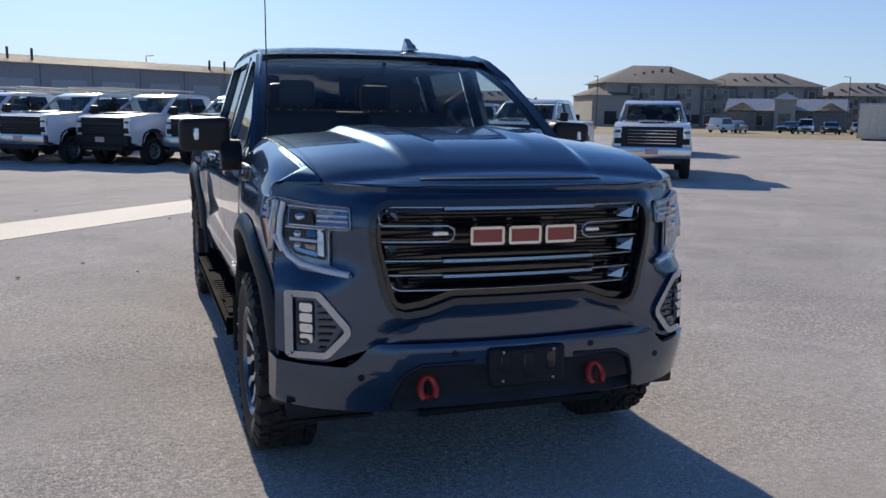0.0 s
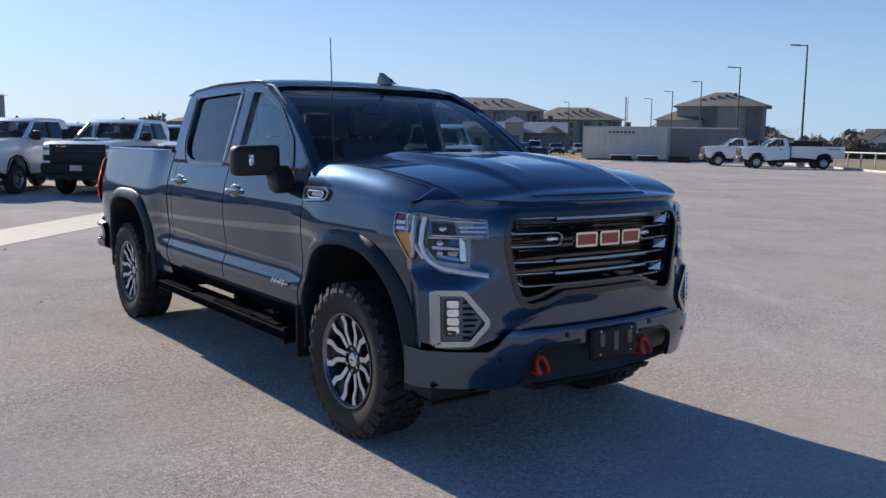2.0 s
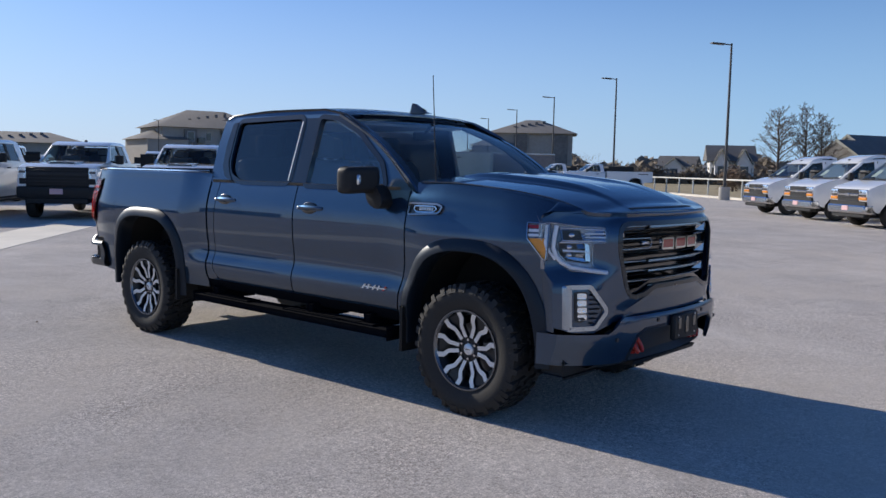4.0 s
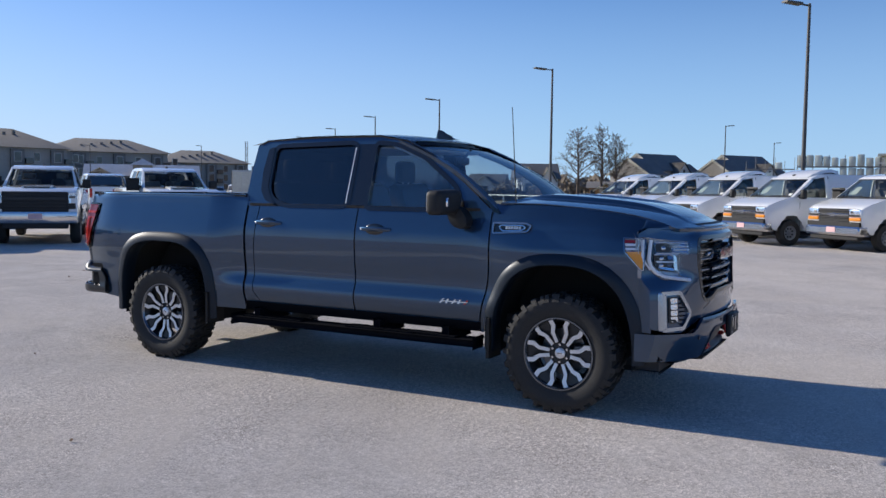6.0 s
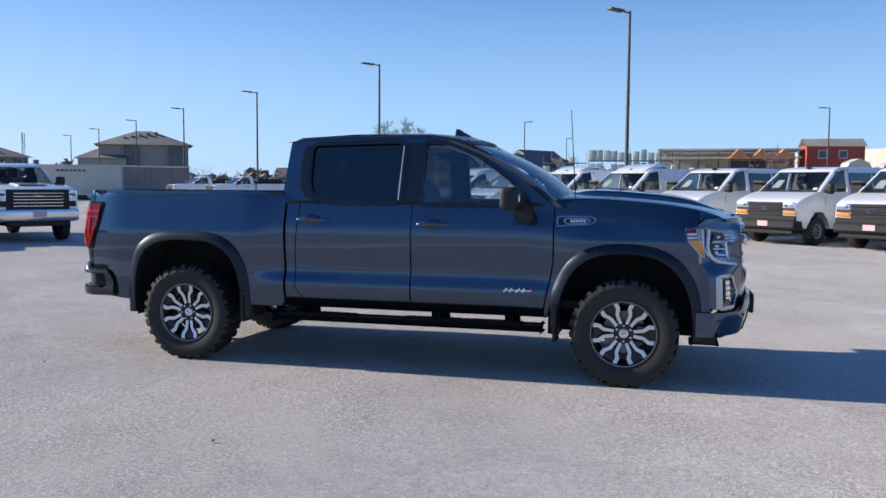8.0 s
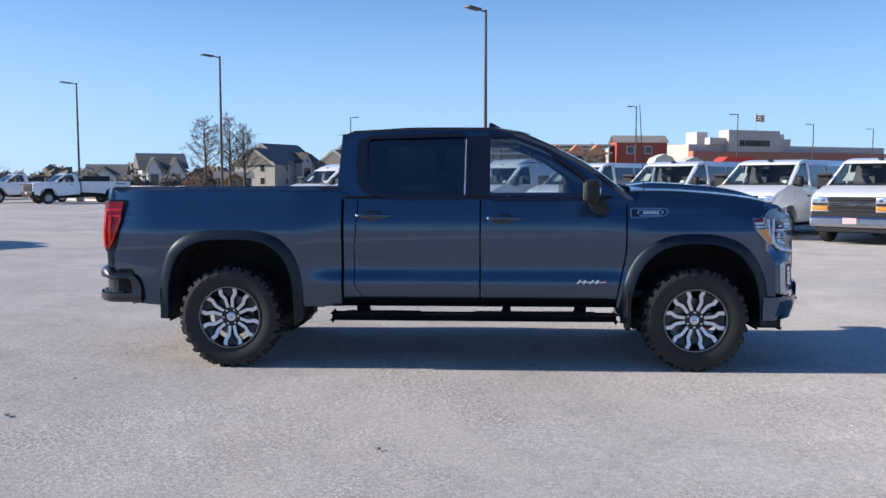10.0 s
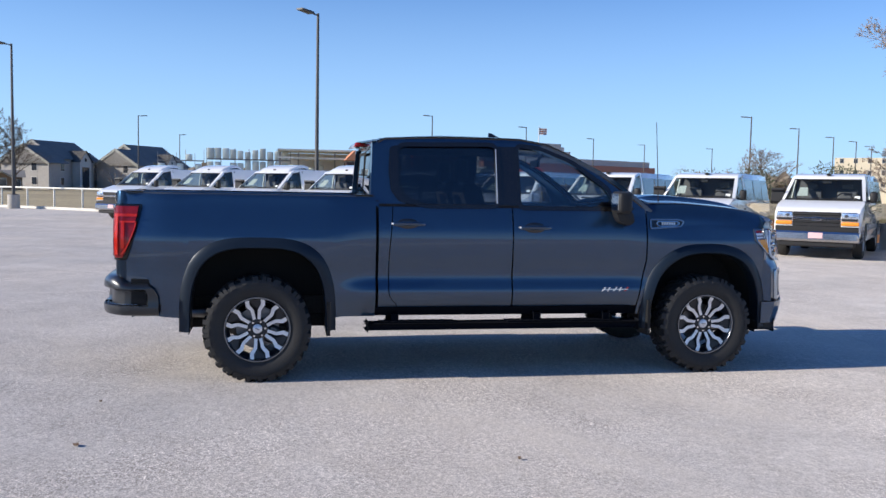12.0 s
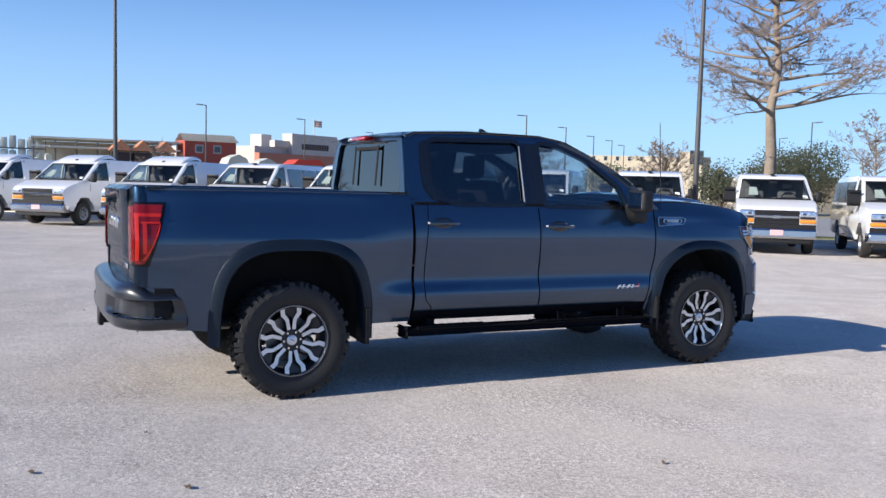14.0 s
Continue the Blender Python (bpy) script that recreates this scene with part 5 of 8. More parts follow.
for s in (-1, 1):
    back = [(2.412, s * (wing_y(2.412, z) - 0.001), z) for z in np.linspace(1.25, wing_top(2.412) - 0.004, 8)]
    back += [(u, s * (hood_edge(min(u, 2.58)) + 0.004), hood_z(min(u, 2.6), hood_edge(min(u, 2.58))) - 0.006) for u in np.linspace(2.42, 2.56, 6)]
    front = [face_pt(s * y, z) for y, z in ((0.948, 1.25), (0.946, 1.266), (0.938, 1.28), (0.92, 1.291), (0.90, 1.295), (0.86, 1.295), (0.82, 1.295), (0.785, 1.293))]
    a_, b_ = even(back, 20), even(front, 20)
    cc_ = bmesh.new()
    rows_ = []
    for k in range(9):
        t = k / 8
        rows_.append([p.lerp(q, t) + Vector((0.0, s * 0.006, 0.004)) * math.sin(math.pi * t) * math.sin(math.pi * min(1, (i + 3) / 22)) for i, (p, q) in enumerate(zip(a_, b_))])
    quads(cc_, rows_)
    part("fascia_corner", cc_, P_PAINT, fascia)
flat = lambda y, z, d: face_pt(y, z, d)
grille = part("grille", plate(bmesh.new(), [(2.62, y, z) for y, z in scaled(GR, 0.0)], 0.01), M_GLOSSBLACK, truck, "black grille with satin bars")
part("grille_frame", band(resample(GR, 120), -0.024, 0.002, lambda y, z, d: face_pt(y, z, 0.004 + d * 1.0), 0.016), P_FRAME, grille, "satin dark grille frame")
part("grille_lip", band(resample(GR, 120), -0.050, -0.026, lambda y, z, d: face_pt(y, z, -0.045 + d), 0.03), M_GLOSSBLACK, grille)
for z in np.linspace(0.85, 1.20, 13):
    fine_ = bmesh.new()
    w = 0.56 - 0.10 * ease(1.0, 0.8, z)
    quads(fine_, [[(nose(y) - 0.085 + dx, y, z + dz) for y in np.linspace(-w, w, 13)] for dx, dz in ((0, -0.004), (0.014, 0.0), (0, 0.004))])
    part("grille_mesh", fine_, P_WELL, grille)


def grille_bar(z, w, h, d=-0.022, y0=None, name="grille_bar", material=None):
    b = bmesh.new()
    ys = np.linspace(-w if y0 is None else y0, w, 17)
    sec = ((-0.035, -h), (0.0, -h), (0.008, -h * 0.4), (0.006, h * 0.6), (-0.004, h), (-0.035, h))
    quads(b, [[(nose(y) + d + dx, y, z + dz) for y in ys] for dx, dz in sec])
    return part(name, b, material or P_DARKCHROME, grille)


def grille_wire(pts, r=0.006, d=-0.022):
    """A bent bright rod of the grille through (y, z) points."""
    return part("grille_bar", sweep(bmesh.new(), [(nose(y) + d, y, z) for y, z in pts], r, 8), P_DARKCHROME, grille)


for z, w, hw in ((1.204, 0.33, 0.012), (1.000, 0.33, 0.012), (0.940, 0.33, 0.011)):
    grille_bar(z, w, hw, -0.012)
for z, w in ((1.208, 0.555), (1.000, 0.565), (0.944, 0.545), (0.884, 0.495)):
    grille_wire([(w * q / 12, z) for q in range(-12, 13)])
for s in (-1, 1):
    # upper bars run inwards and turn back on themselves
    grille_wire([(s * y, z) for y, z in ((0.555, 1.208), (0.578, 1.19), (0.578, 1.150), (0.560, 1.136), (0.42, 1.136), (0.31, 1.136), (0.287, 1.124), (0.280, 1.105), (0.287, 1.086), (0.31, 1.074), (0.42, 1.074), (0.565, 1.074), (0.582, 1.060), (0.580, 1.015), (0.565, 1.000))], 0.0065)
    grille_wire([(s * y, z) for y, z in ((0.545, 0.944), (0.550, 0.932), (0.520, 0.893), (0.495, 0.884))], 0.0065)
    part("bar_lamp", boxed(nose(0.33) - 0.055, nose(0.33) - 0.022, s * 0.335 - 0.035, s * 0.335 + 0.035, 1.094, 1.117, bevel=0.006), M_LAMP, grille)
    for z, w, h in ((1.172, 0.548, 0.026), (1.034, 0.552, 0.026), (0.914, 0.508, 0.022)):
        q = bmesh.new()
        y0, y1 = s * (w - 0.050), s * w
        plate(q, [(nose(w) - 0.070, y0, z - h * 0.9), (nose(w) - 0.03, y1, z - h), (nose(w) - 0.03, y1 * 1.02, z + h), (nose(w) - 0.060, y0, z + h * 0.8)], 0.012 * s)
        part("bar_bracket", q, P_BEZEL, grille, "bright bar end")
# corners joining the fascia to the wings, below and behind the headlamps
for s in (-1, 1):
    for nm, z0, z1, mt in (("fascia_corner", 0.605, 0.965, P_PAINT), ("lamp_corner", 0.965, 1.228, P_LAMPBACK)):
        cb = bmesh.new()
        rows = []
        for z in np.linspace(z0, z1, 10):
            a, b = face_pt(0.948, z, -0.001), (2.405, wing_y(2.405, z) - 0.001, z)
            rows.append([(a[0] + (b[0] - a[0]) * t + 0.010 * math.sin(math.pi * t), s * (a[1] + (b[1] - a[1]) * t + 0.004 * math.sin(math.pi * t)), z) for t in (0, 0.25, 0.5, 0.75, 1)])
        quads(cb, rows)
        bmesh.ops.recalc_face_normals(cb, faces=cb.faces)
        bmesh.ops.solidify(cb, geom=cb.faces[:], thickness=0.006)
        part(nm, cb, mt, truck)

# body panel filling the corner between hood, wing and headlamp
for s in (-1, 1):
    inn = [Vector(hood_pt(t, 0.93, -0.016)) for t in np.linspace(0.45, 0.985, 22)] + [Vector(hood_pt(0.985, w, -0.022)) for w in np.linspace(0.90, 0.60, 8)]
    out = [Vector((u, wing_y(u, wing_top(u) - 0.012) - 0.004, wing_top(u) - 0.006)) for u in np.linspace(2.02, 2.415, 16)]
    out += [Vector(face_pt(y, 1.262 + 0.020 * ease(0.93, 0.80, y), -0.004)) for y in np.linspace(0.935, 0.56, 14)]
    cp_ = bmesh.new()
    rows = []
    for q in range(7):
        t = q / 6
        rows.append([Vector((a.x + (b.x - a.x) * t, s * (a.y + (b.y - a.y) * t), a.z + (b.z - a.z) * t + 0.010 * math.sin(math.pi * t))) for a, b in zip(inn, out)])
    quads(cp_, rows)
    bmesh.ops.recalc_face_normals(cp_, faces=cp_.faces)
    part("corner_panel", cp_, P_PAINT, truck)

# maker's badge: three plain red blocks edged with chrome
for k in range(3):
    y0 = -0.232 + k * 0.160
    f = rounded([(y0, 1.064), (y0 + 0.142, 1.064), (y0 + 0.142, 1.136), (y0, 1.136)], 0.012, 3)
    bo = part("badge_block", plate(bmesh.new(), [(nose(y) + 0.002, y, z) for y, z in scaled(f, -0.008)], 0.016), P_BADGE, grille, "plain red badge block")
    part("badge_edge", band(f, -0.011, 0.0, lambda y, z, d: (nose(y) + d, y, z), 0.022), M_CHROME, grille)

for s in (-1, 1):
    m_ = lambda pts: [(s * y, z) for y, z in pts]
    hl_o = m_([(0.680, 1.240), (0.80, 1.245), (0.93, 1.268), (0.962, 1.255), (0.970, 1.165), (0.925, 1.06), (0.86, 0.988), (0.680, 0.968), (0.680, 0.985), (0.755, 1.012), (0.755, 1.145), (0.680, 1.148)])
    hl_o = rounded(hl_o, 0.012, 3)
    if s < 0:
        hl_o = hl_o[::-1]

    def lamp_pt(y, z, d=0.0):
        return face_pt(y, z - 0.032, d + 0.006)

    hl = part("headlamp", loop_plate([(y, z) for y, z in hl_o], [], lambda y, z: lamp_pt(y, z, 0.004), 0.006), P_LAMPBACK, truck, "clear headlamp with chrome inserts")

    def insert(name, pts, d, material, th=0.012):
        pts = m_(pts)
        if s < 0:
            pts = pts[::-1]
        b = bmesh.new()
        plate(b, [lamp_pt(y, z, d) for y, z in pts], th)
        return part(name, b, material, hl)

    def bead(name, pts, r, d=0.012, material=P_LCHROME, loop=False, flat=1.0):
        b = sweep(bmesh.new(), [lamp_pt(s * y, z, d) for y, z in pts], r, 10, loop)
        return part(name, b, material, hl)

    bead("lamp_outline", [(abs(y), z) for y, z in scaled(hl_o, -0.004)], 0.0035, 0.012, P_BEZEL, True)
    def bowl(pts, d0, d1, material=P_LCHROME):
        z0, z1 = min(z for _, z in pts), max(z for _, z in pts)
        pts = [(s * y, z) for y, z in pts]
        b = bmesh.new()
        plate(b, [lamp_pt(y, z, d0 + (d1 - d0) * (z - z0) / (z1 - z0)) for y, z in (pts if s > 0 else pts[::-1])], 0.003)
        return part("reflector", b, material, hl)

    bead("light_blade", [(0.908, 1.246), (0.922, 1.19), (0.928, 1.12), (0.918, 1.075), (0.895, 1.038), (0.855, 1.010), (0.78, 0.993), (0.692, 0.980)], 0.013, 0.012, M_LAMPWHITE)
    bead("light_blade", [(0.940, 1.250), (0.952, 1.17), (0.942, 1.10), (0.920, 1.052)], 0.007, 0.012, M_LAMPWHITE)
    bowl([(0.692, 1.158), (0.895, 1.160), (0.892, 1.232), (0.692, 1.222)], 0.016, 0.002, P_BEZEL)
    for z0, z1 in ((1.160, 1.162), (1.224, 1.234)):
        bead("light_bar", [(0.690, z0), (0.80, (z0 + z1) / 2), (0.895, z1)], 0.005)
    for z in (1.182, 1.202):
        bead("light_guide", [(0.696, z), (0.800, z)], 0.0045, 0.020, M_LAMPWHITE)
    insert("lamp_pocket", [(0.808, 1.166), (0.892, 1.168), (0.888, 1.222), (0.815, 1.220)], 0.014, P_POCKET, 0.004)
    insert("lamp_pocket", [(0.772, 1.030), (0.872, 1.046), (0.900, 1.090), (0.902, 1.152), (0.772, 1.150)], 0.006, P_POCKET, 0.006)
    bead("lamp_shelf", [(0.772, 1.150), (0.905, 1.152)], 0.005)
    bead("lamp_shelf", [(0.776, 1.092), (0.800, 1.098), (0.894, 1.100)], 0.003, 0.018)
    for yc, zc, ry, rz in ((0.850, 1.194, 0.026, 0.017), (0.862, 1.126, 0.020, 0.015), (0.862, 1.082, 0.018, 0.014)):
        pj = bmesh.new()
        px, py, pz = lamp_pt(s * yc, zc, 0.010)
        bmesh.ops.create_uvsphere(pj, u_segments=12, v_segments=8, radius=1.0, matrix=Matrix.Translation((px, py, pz)) @ Matrix.Diagonal((0.020, ry, rz, 1)))
        part("projector", pj, P_LCHROME, hl)
    bowl([(0.776, 1.044), (0.798, 1.048), (0.796, 1.146), (0.776, 1.146)], 0.020, 0.008)
    bowl([(0.800, 1.042), (0.868, 1.058), (0.880, 1.074), (0.800, 1.060)], 0.022, 0.010)
    bowl([(0.800, 1.096), (0.892, 1.100), (0.892, 1.110), (0.800, 1.106)], 0.022, 0.012, M_LAMPWHITE)
    bowl([(0.802, 1.118), (0.836, 1.118), (0.832, 1.144), (0.806, 1.144)], 0.024, 0.008, P_BEZEL)
    bowl([(0.804, 1.066), (0.836, 1.070), (0.842, 1.090), (0.804, 1.090)], 0.008, 0.022, P_BEZEL)
    cov = loop_plate(hl_o, [], lambda y, z: lamp_pt(y, z, 0.034), 0.003)
    ob = part("lens_cover", cov, M_COVER, hl, "clear lens cover")
    ob.visible_shadow = False
    # side part of the lamp, wrapped round the corner
    wl = rounded([(2.272, 1.262), (2.418, 1.258), (2.418, 1.045), (2.395, 1.05), (2.285, 1.168)], 0.012, 3)
    wf = lambda u, z, d: (u + 0.030, s * (wing_y(u + 0.030, z - 0.032) + d), z - 0.032)
    sl = part("side_lamp", loop_plate(wl, [], lambda u, z: wf(u, z, 0.004), 0.006 * -s), P_LAMPBACK, hl)
    part("lamp_outline", band(wl, -0.007, 0.0, lambda u, z, d: wf(u, z, 0.004 + d), 0.016), P_BEZEL, hl)
    for nm, pts, mt in (("side_marker", [(2.284, 1.245), (2.375, 1.244), (2.375, 1.228), (2.286, 1.227)], M_RED), ("side_blade", [(2.288, 1.222), (2.378, 1.223), (2.378, 1.208), (2.290, 1.206)], M_LAMPWHITE), ("side_blade", [(2.290, 1.194), (2.378, 1.196), (2.378, 1.182), (2.294, 1.179)], M_LAMPWHITE), ("side_blade", [(2.362, 1.207), (2.378, 1.207), (2.378, 1.197), (2.362, 1.196)], M_LAMPWHITE), ("turn_lamp", [(2.296, 1.168), (2.396, 1.172), (2.416, 1.055), (2.392, 1.058)], M_AMBER), ("light_blade", [(2.388, 1.245), (2.412, 1.245), (2.414, 1.10), (2.396, 1.15)], M_LAMPWHITE)):
        part(nm, loop_plate(pts, [], lambda u, z: wf(u, z, 0.012), 0.008 * -s), mt, hl)
    # fog lamp in its hexagonal bezel
    fg = m_([(0.923, 0.880), (0.805, 0.885), (0.690, 0.745), (0.690, 0.712), (0.775, 0.622), (0.923, 0.614)])
    if s > 0:
        fg = fg[::-1]
    fgr = rounded(fg, 0.018, 3)
    bz = part("fog_bezel", band(fgr, -0.026, 0.0, lambda y, z, d: face_pt(y, z, 0.003 + d), 0.014), P_FOG, truck, "satin metal fog lamp bezel")
    part("fog_recess", plate(bmesh.new(), [face_pt(y, z, 0.003) for y, z in scaled(fgr, -0.015)], 0.003), M_BLACK, bz)
    for k in range(7):
        z = 0.660 + k * 0.027
        part("fog_louvre", plate(bmesh.new(), [face_pt(s * 0.81, z, 0.006), face_pt(s * (0.745 + 0.012 * abs(k - 3)), z, 0.006), face_pt(s * (0.745 + 0.012 * abs(k - 3)), z + 0.008, 0.011), face_pt(s * 0.81, z + 0.008, 0.011)], 0.004), M_GLOSSBLACK, bz)
    fl = part("fog_lamp", plate(bmesh.new(), [face_pt(s * y, z, 0.002) for y, z in rounded([(0.822, 0.845), (0.880, 0.842), (0.880, 0.672), (0.845, 0.668), (0.822, 0.700)], 0.012, 3)], 0.008), P_POCKET, bz, "stacked clear fog lamp")
    for k in range(4):
        part("fog_cell", plate(bmesh.new(), [face_pt(s * y, z, 0.012) for y, z in rounded([(0.830, 0.682 + k * 0.040), (0.874, 0.682 + k * 0.040), (0.874, 0.716 + k * 0.040), (0.830, 0.716 + k * 0.040)], 0.008, 2)], 0.010), M_LAMP, bz)

# lower bumper
def bump_pt(y, z, d=0.0):
    u = 2.836 - 0.15 * y * y - 0.23 * y ** 6 + d
    u -= 0.05 * ease(0.58, 0.36, z) + 0.02 * ease(0.66, 0.72, z)
    return u


bb = bmesh.new()
rows = []
for k in range(11):
    t = k / 10
    row = []
    for j in range(61):
        w = -1 + 2 * j / 60
        side = max(0, (abs(w) - 0.8) / 0.2)
        y = math.copysign(min(0.965, abs(w) / 0.8 * 0.955), w) if abs(w) <= 0.8 else math.copysign(0.955 + 0.012 * side, w)
        top = 0.690 - 0.092 * ease(0.60, 0.72, abs(y))
        cut = ease(0.58, 0.46, abs(y))
        low = 0.415 + 0.185 * cut
        z = low + (top - low) * t
        u = bump_pt(y, z)
        if abs(w) > 0.8:
            u = bump_pt(0.955, z) * (1 - side) + 2.395 * side
        row.append((u, y, z))
    rows.append(row)
quads(bb, rows)
bmesh.ops.recalc_face_normals(bb, faces=bb.faces)
bmesh.ops.solidify(bb, geom=bb.faces[:], thickness=0.02)
bumper = part("front_bumper", bb, P_PAINT, truck, angle=32)
cut_ = bmesh.new()
quads(cut_, [[(bump_pt(y, z) - dx, y, z) for y in np.linspace(-0.70, 0.70, 25)] for dx, z in ((0.015, 0.625), (0.05, 0.60), (0.10, 0.52), (0.10, 0.44), (0.06, 0.40), (0.10, 0.375), (0.25, 0.365))])
part("bumper_valance", cut_, P_VALANCE, bumper, "black lower valance")
for s in (-1, 1):
    rim_ = bmesh.new()
    pth = [(0.545, 0.43), (0.53, 0.50), (0.50, 0.570), (0.43, 0.606), (0.22, 0.612)]
    sweep(rim_, [(bump_pt(s * a[0], a[1]) - 0.002, s * a[0], a[1]) for a in pth], 0.010)
    part("valance_trim", rim_, P_FLARE, bumper)
    hk = bmesh.new()
    pts = [Vector((2.735 - 0.02 * math.cos(a), s * 0.38 + 0.033 * math.sin(a), 0.488 + 0.042 * math.cos(a))) for a in np.linspace(-2.5, 2.5, 16)]
    sweep(hk, pts, 0.0145, 10)
    hook = part("tow_hook", hk, P_HOOK, truck, "red tow hook")
    part("hook_arm", boxed(2.60, 2.725, s * 0.38 - 0.02, s * 0.38 + 0.02, 0.435, 0.465, bevel=0.01), P_HOOK, hook)
    for y, z in ((0.66, 0.56), (0.30, 0.648)):
        part("parking_sensor", tube(bmesh.new(), (bump_pt(y, z) - 0.01, s * y, z), (bump_pt(y, z) + 0.004, s * y, z), 0.013, n=14), P_FLARE, bumper)
for s in (-1, 1):
    part("air_deflector", boxed(2.37, 2.55, s * 0.58, s * 0.90, 0.350, 0.428, bevel=0.02, seg=2), M_BLACK, truck, "black air deflector below the bumper")
pb = boxed(2.83, 2.865, -0.165, 0.165, 0.505, 0.665, bevel=0.012)
pl = part("plate_bracket", pb, M_BLACK, truck, "empty black number plate bracket")
for y0 in (-0.10, 0.0, 0.10):
    part("bracket_slot", boxed(2.862, 2.870, y0 - 0.02, y0 + 0.02, 0.57 if y0 else 0.54, 0.645, bevel=0.004), M_GLOSSBLACK, pl)
for y0 in (-0.11, 0.11):
    for z in (0.535, 0.650):
        part("bracket_screw", tube(bmesh.new(), (2.862, y0, z), (2.869, y0, z), 0.006, n=8), M_STEEL, pl)
part("skid_plate", prism(bmesh.new(), [(2.72, 0.37), (2.74, 0.40), (2.2, 0.40), (2.15, 0.33)], 0.42, 0.01), M_BLACK, truck)

# ---- rear: bed, tailgate, lamps, bumper ----
part("bed_floor", boxed(-2.80, -1.0, -0.512, 0.512, 0.86, 0.90), M_BLACK, truck)
for s in (-1, 1):
    tub = bmesh.new()
    quads(tub, [[(u, s * y, z) for u in (-2.46, -1.24)] for y, z in ((0.512, 0.87), (0.512, 1.11), (0.53, 1.135), (0.815, 1.135))])
    bmesh.ops.solidify(tub, geom=tub.faces[:], thickness=0.006)
    part("wheel_tub", tub, M_BLACK, truck)
    for a_, b_ in ((-2.80, -2.455), (-1.245, -1.0)):
        part("bed_floor", boxed(a_, b_, s * 0.505, s * 0.812, 0.862, 0.898), M_BLACK, truck)
        part("bed_wall", boxed(a_, b_, s * 0.80, s * 0.815, 0.88, 1.14), M_BLACK, truck)
for s in (-1, 1):
    part("bed_wall", boxed(-2.80, -0.99, s * 0.80, s * 0.815, 1.13, 1.45), M_BLACK, truck)
    part("rail_cap", boxed(-2.835, -0.985, s * 0.795, s * 0.880, 1.450, 1.464, bevel=0.005), M_GLOSSBLACK, truck, "black bed rail cap")
    edge_ = bmesh.new()
    sweep(edge_, [(u, s * (body_y(u, 1.45) - 0.012), 1.452) for u in np.linspace(-2.84, -0.965, 16)], 0.014)
    part("bed_rail_edge", edge_, P_PAINT, truck)
    def corner(tau):
        """Round the rear corner: from the side to the tailgate."""
        if tau < 0.5:
            u = -2.66 - (2.835 - 2.66) * tau / 0.5
            return u, None
        if tau < 0.78:
            a = (tau - 0.5) / 0.28 * math.pi / 2
            y1 = body_y(-2.835, 1.1)
            return -2.835 - 0.085 * math.sin(a), y1 - 0.060 * (1 - math.cos(a))
        y1 = body_y(-2.835, 1.1) - 0.060
        return -2.920 - 0.008 * (tau - 0.78) / 0.22, y1 + (0.705 - y1) * (tau - 0.78) / 0.22

    def corner_pt(tau, z, d=0.0):
        u, y = corner(tau)
        u2, y2 = corner(min(tau + 0.01, 1.0))
        off = body_y(u if y is None else -2.835, z) - body_y(-2.835, 1.1) if y is not None else 0
        if y is None:
            return (u, s * (body_y(u, z) + d), z)
        a = min(1, max(0, (tau - 0.5) / 0.28)) * math.pi / 2
        k = 1 if tau < 0.78 else 1 - (tau - 0.78) / 0.22
        return (u - d * math.sin(a), s * (y + off * k + d * math.cos(a)), z)

    cp_ = bmesh.new()
    quads(cp_, [[corner_pt(tau, z, -0.001) for tau in np.linspace(0.49, 1.0, 18)] for z in np.linspace(0.80, 1.462, 16)])
    bmesh.ops.solidify(cp_, geom=cp_.faces[:], thickness=0.008)
    part("rear_corner", cp_, P_PAINT, truck)

    def lamp_patch(name, z0, z1, t0, t1, d, material, parent, lean=0.0, n=14, m=12):
        b = bmesh.new()
        rows_ = []
        for i_ in range(m + 1):
            z = z0 + (z1 - z0) * i_ / m
            k = 1 - i_ / m
            a0 = t0 + lean * k ** 1.3
            rows_.append([corner_pt(a0 + (t1 - a0) * q / n, z, d) for q in range(n + 1)])
        vs = quads(b, rows_)
        bmesh.ops.solidify(b, geom=b.faces[:], thickness=0.012)
        return part(name, b, material, parent)

    tl = lamp_patch("tail_lamp", 0.945, 1.365, 0.18, 0.93, 0.010, M_GLOSSBLACK, truck, 0.31)
    tagged(tl, "red tail lamp in a black surround")
    lamp_patch("red_lens", 0.962, 1.348, 0.25, 0.67, 0.018, M_RED, tl, 0.30)
    lamp_patch("lamp_strip", 1.270, 1.292, 0.27, 0.66, 0.027, P_LENS, tl, 0.02, m=3)
    lamp_patch("lamp_strip", 1.225, 1.238, 0.29, 0.58, 0.027, P_LENS, tl, 0.02, m=3)
    lamp_patch("lamp_strip", 0.985, 1.270, 0.60, 0.65, 0.027, P_LENS, tl, 0.0, n=3)
    lamp_patch("lamp_strip", 1.030, 1.225, 0.52, 0.56, 0.027, P_LENS, tl, 0.0, n=3)
    b = bmesh.new()
    quads(b, [[corner_pt(a0 + 0.26 * (1 - q / 10) ** 1.3, 0.985 + 0.24 * q / 10, 0.027) for q in range(11)] for a0 in (0.285, 0.315)])
    bmesh.ops.solidify(b, geom=b.faces[:], thickness=0.008)
    part("lamp_strip", b, P_LENS, tl)
    lamp_patch("lamp_back", 0.975, 1.335, 0.68, 0.90, 0.018, M_RED, tl, 0.0)
tg = bmesh.new()
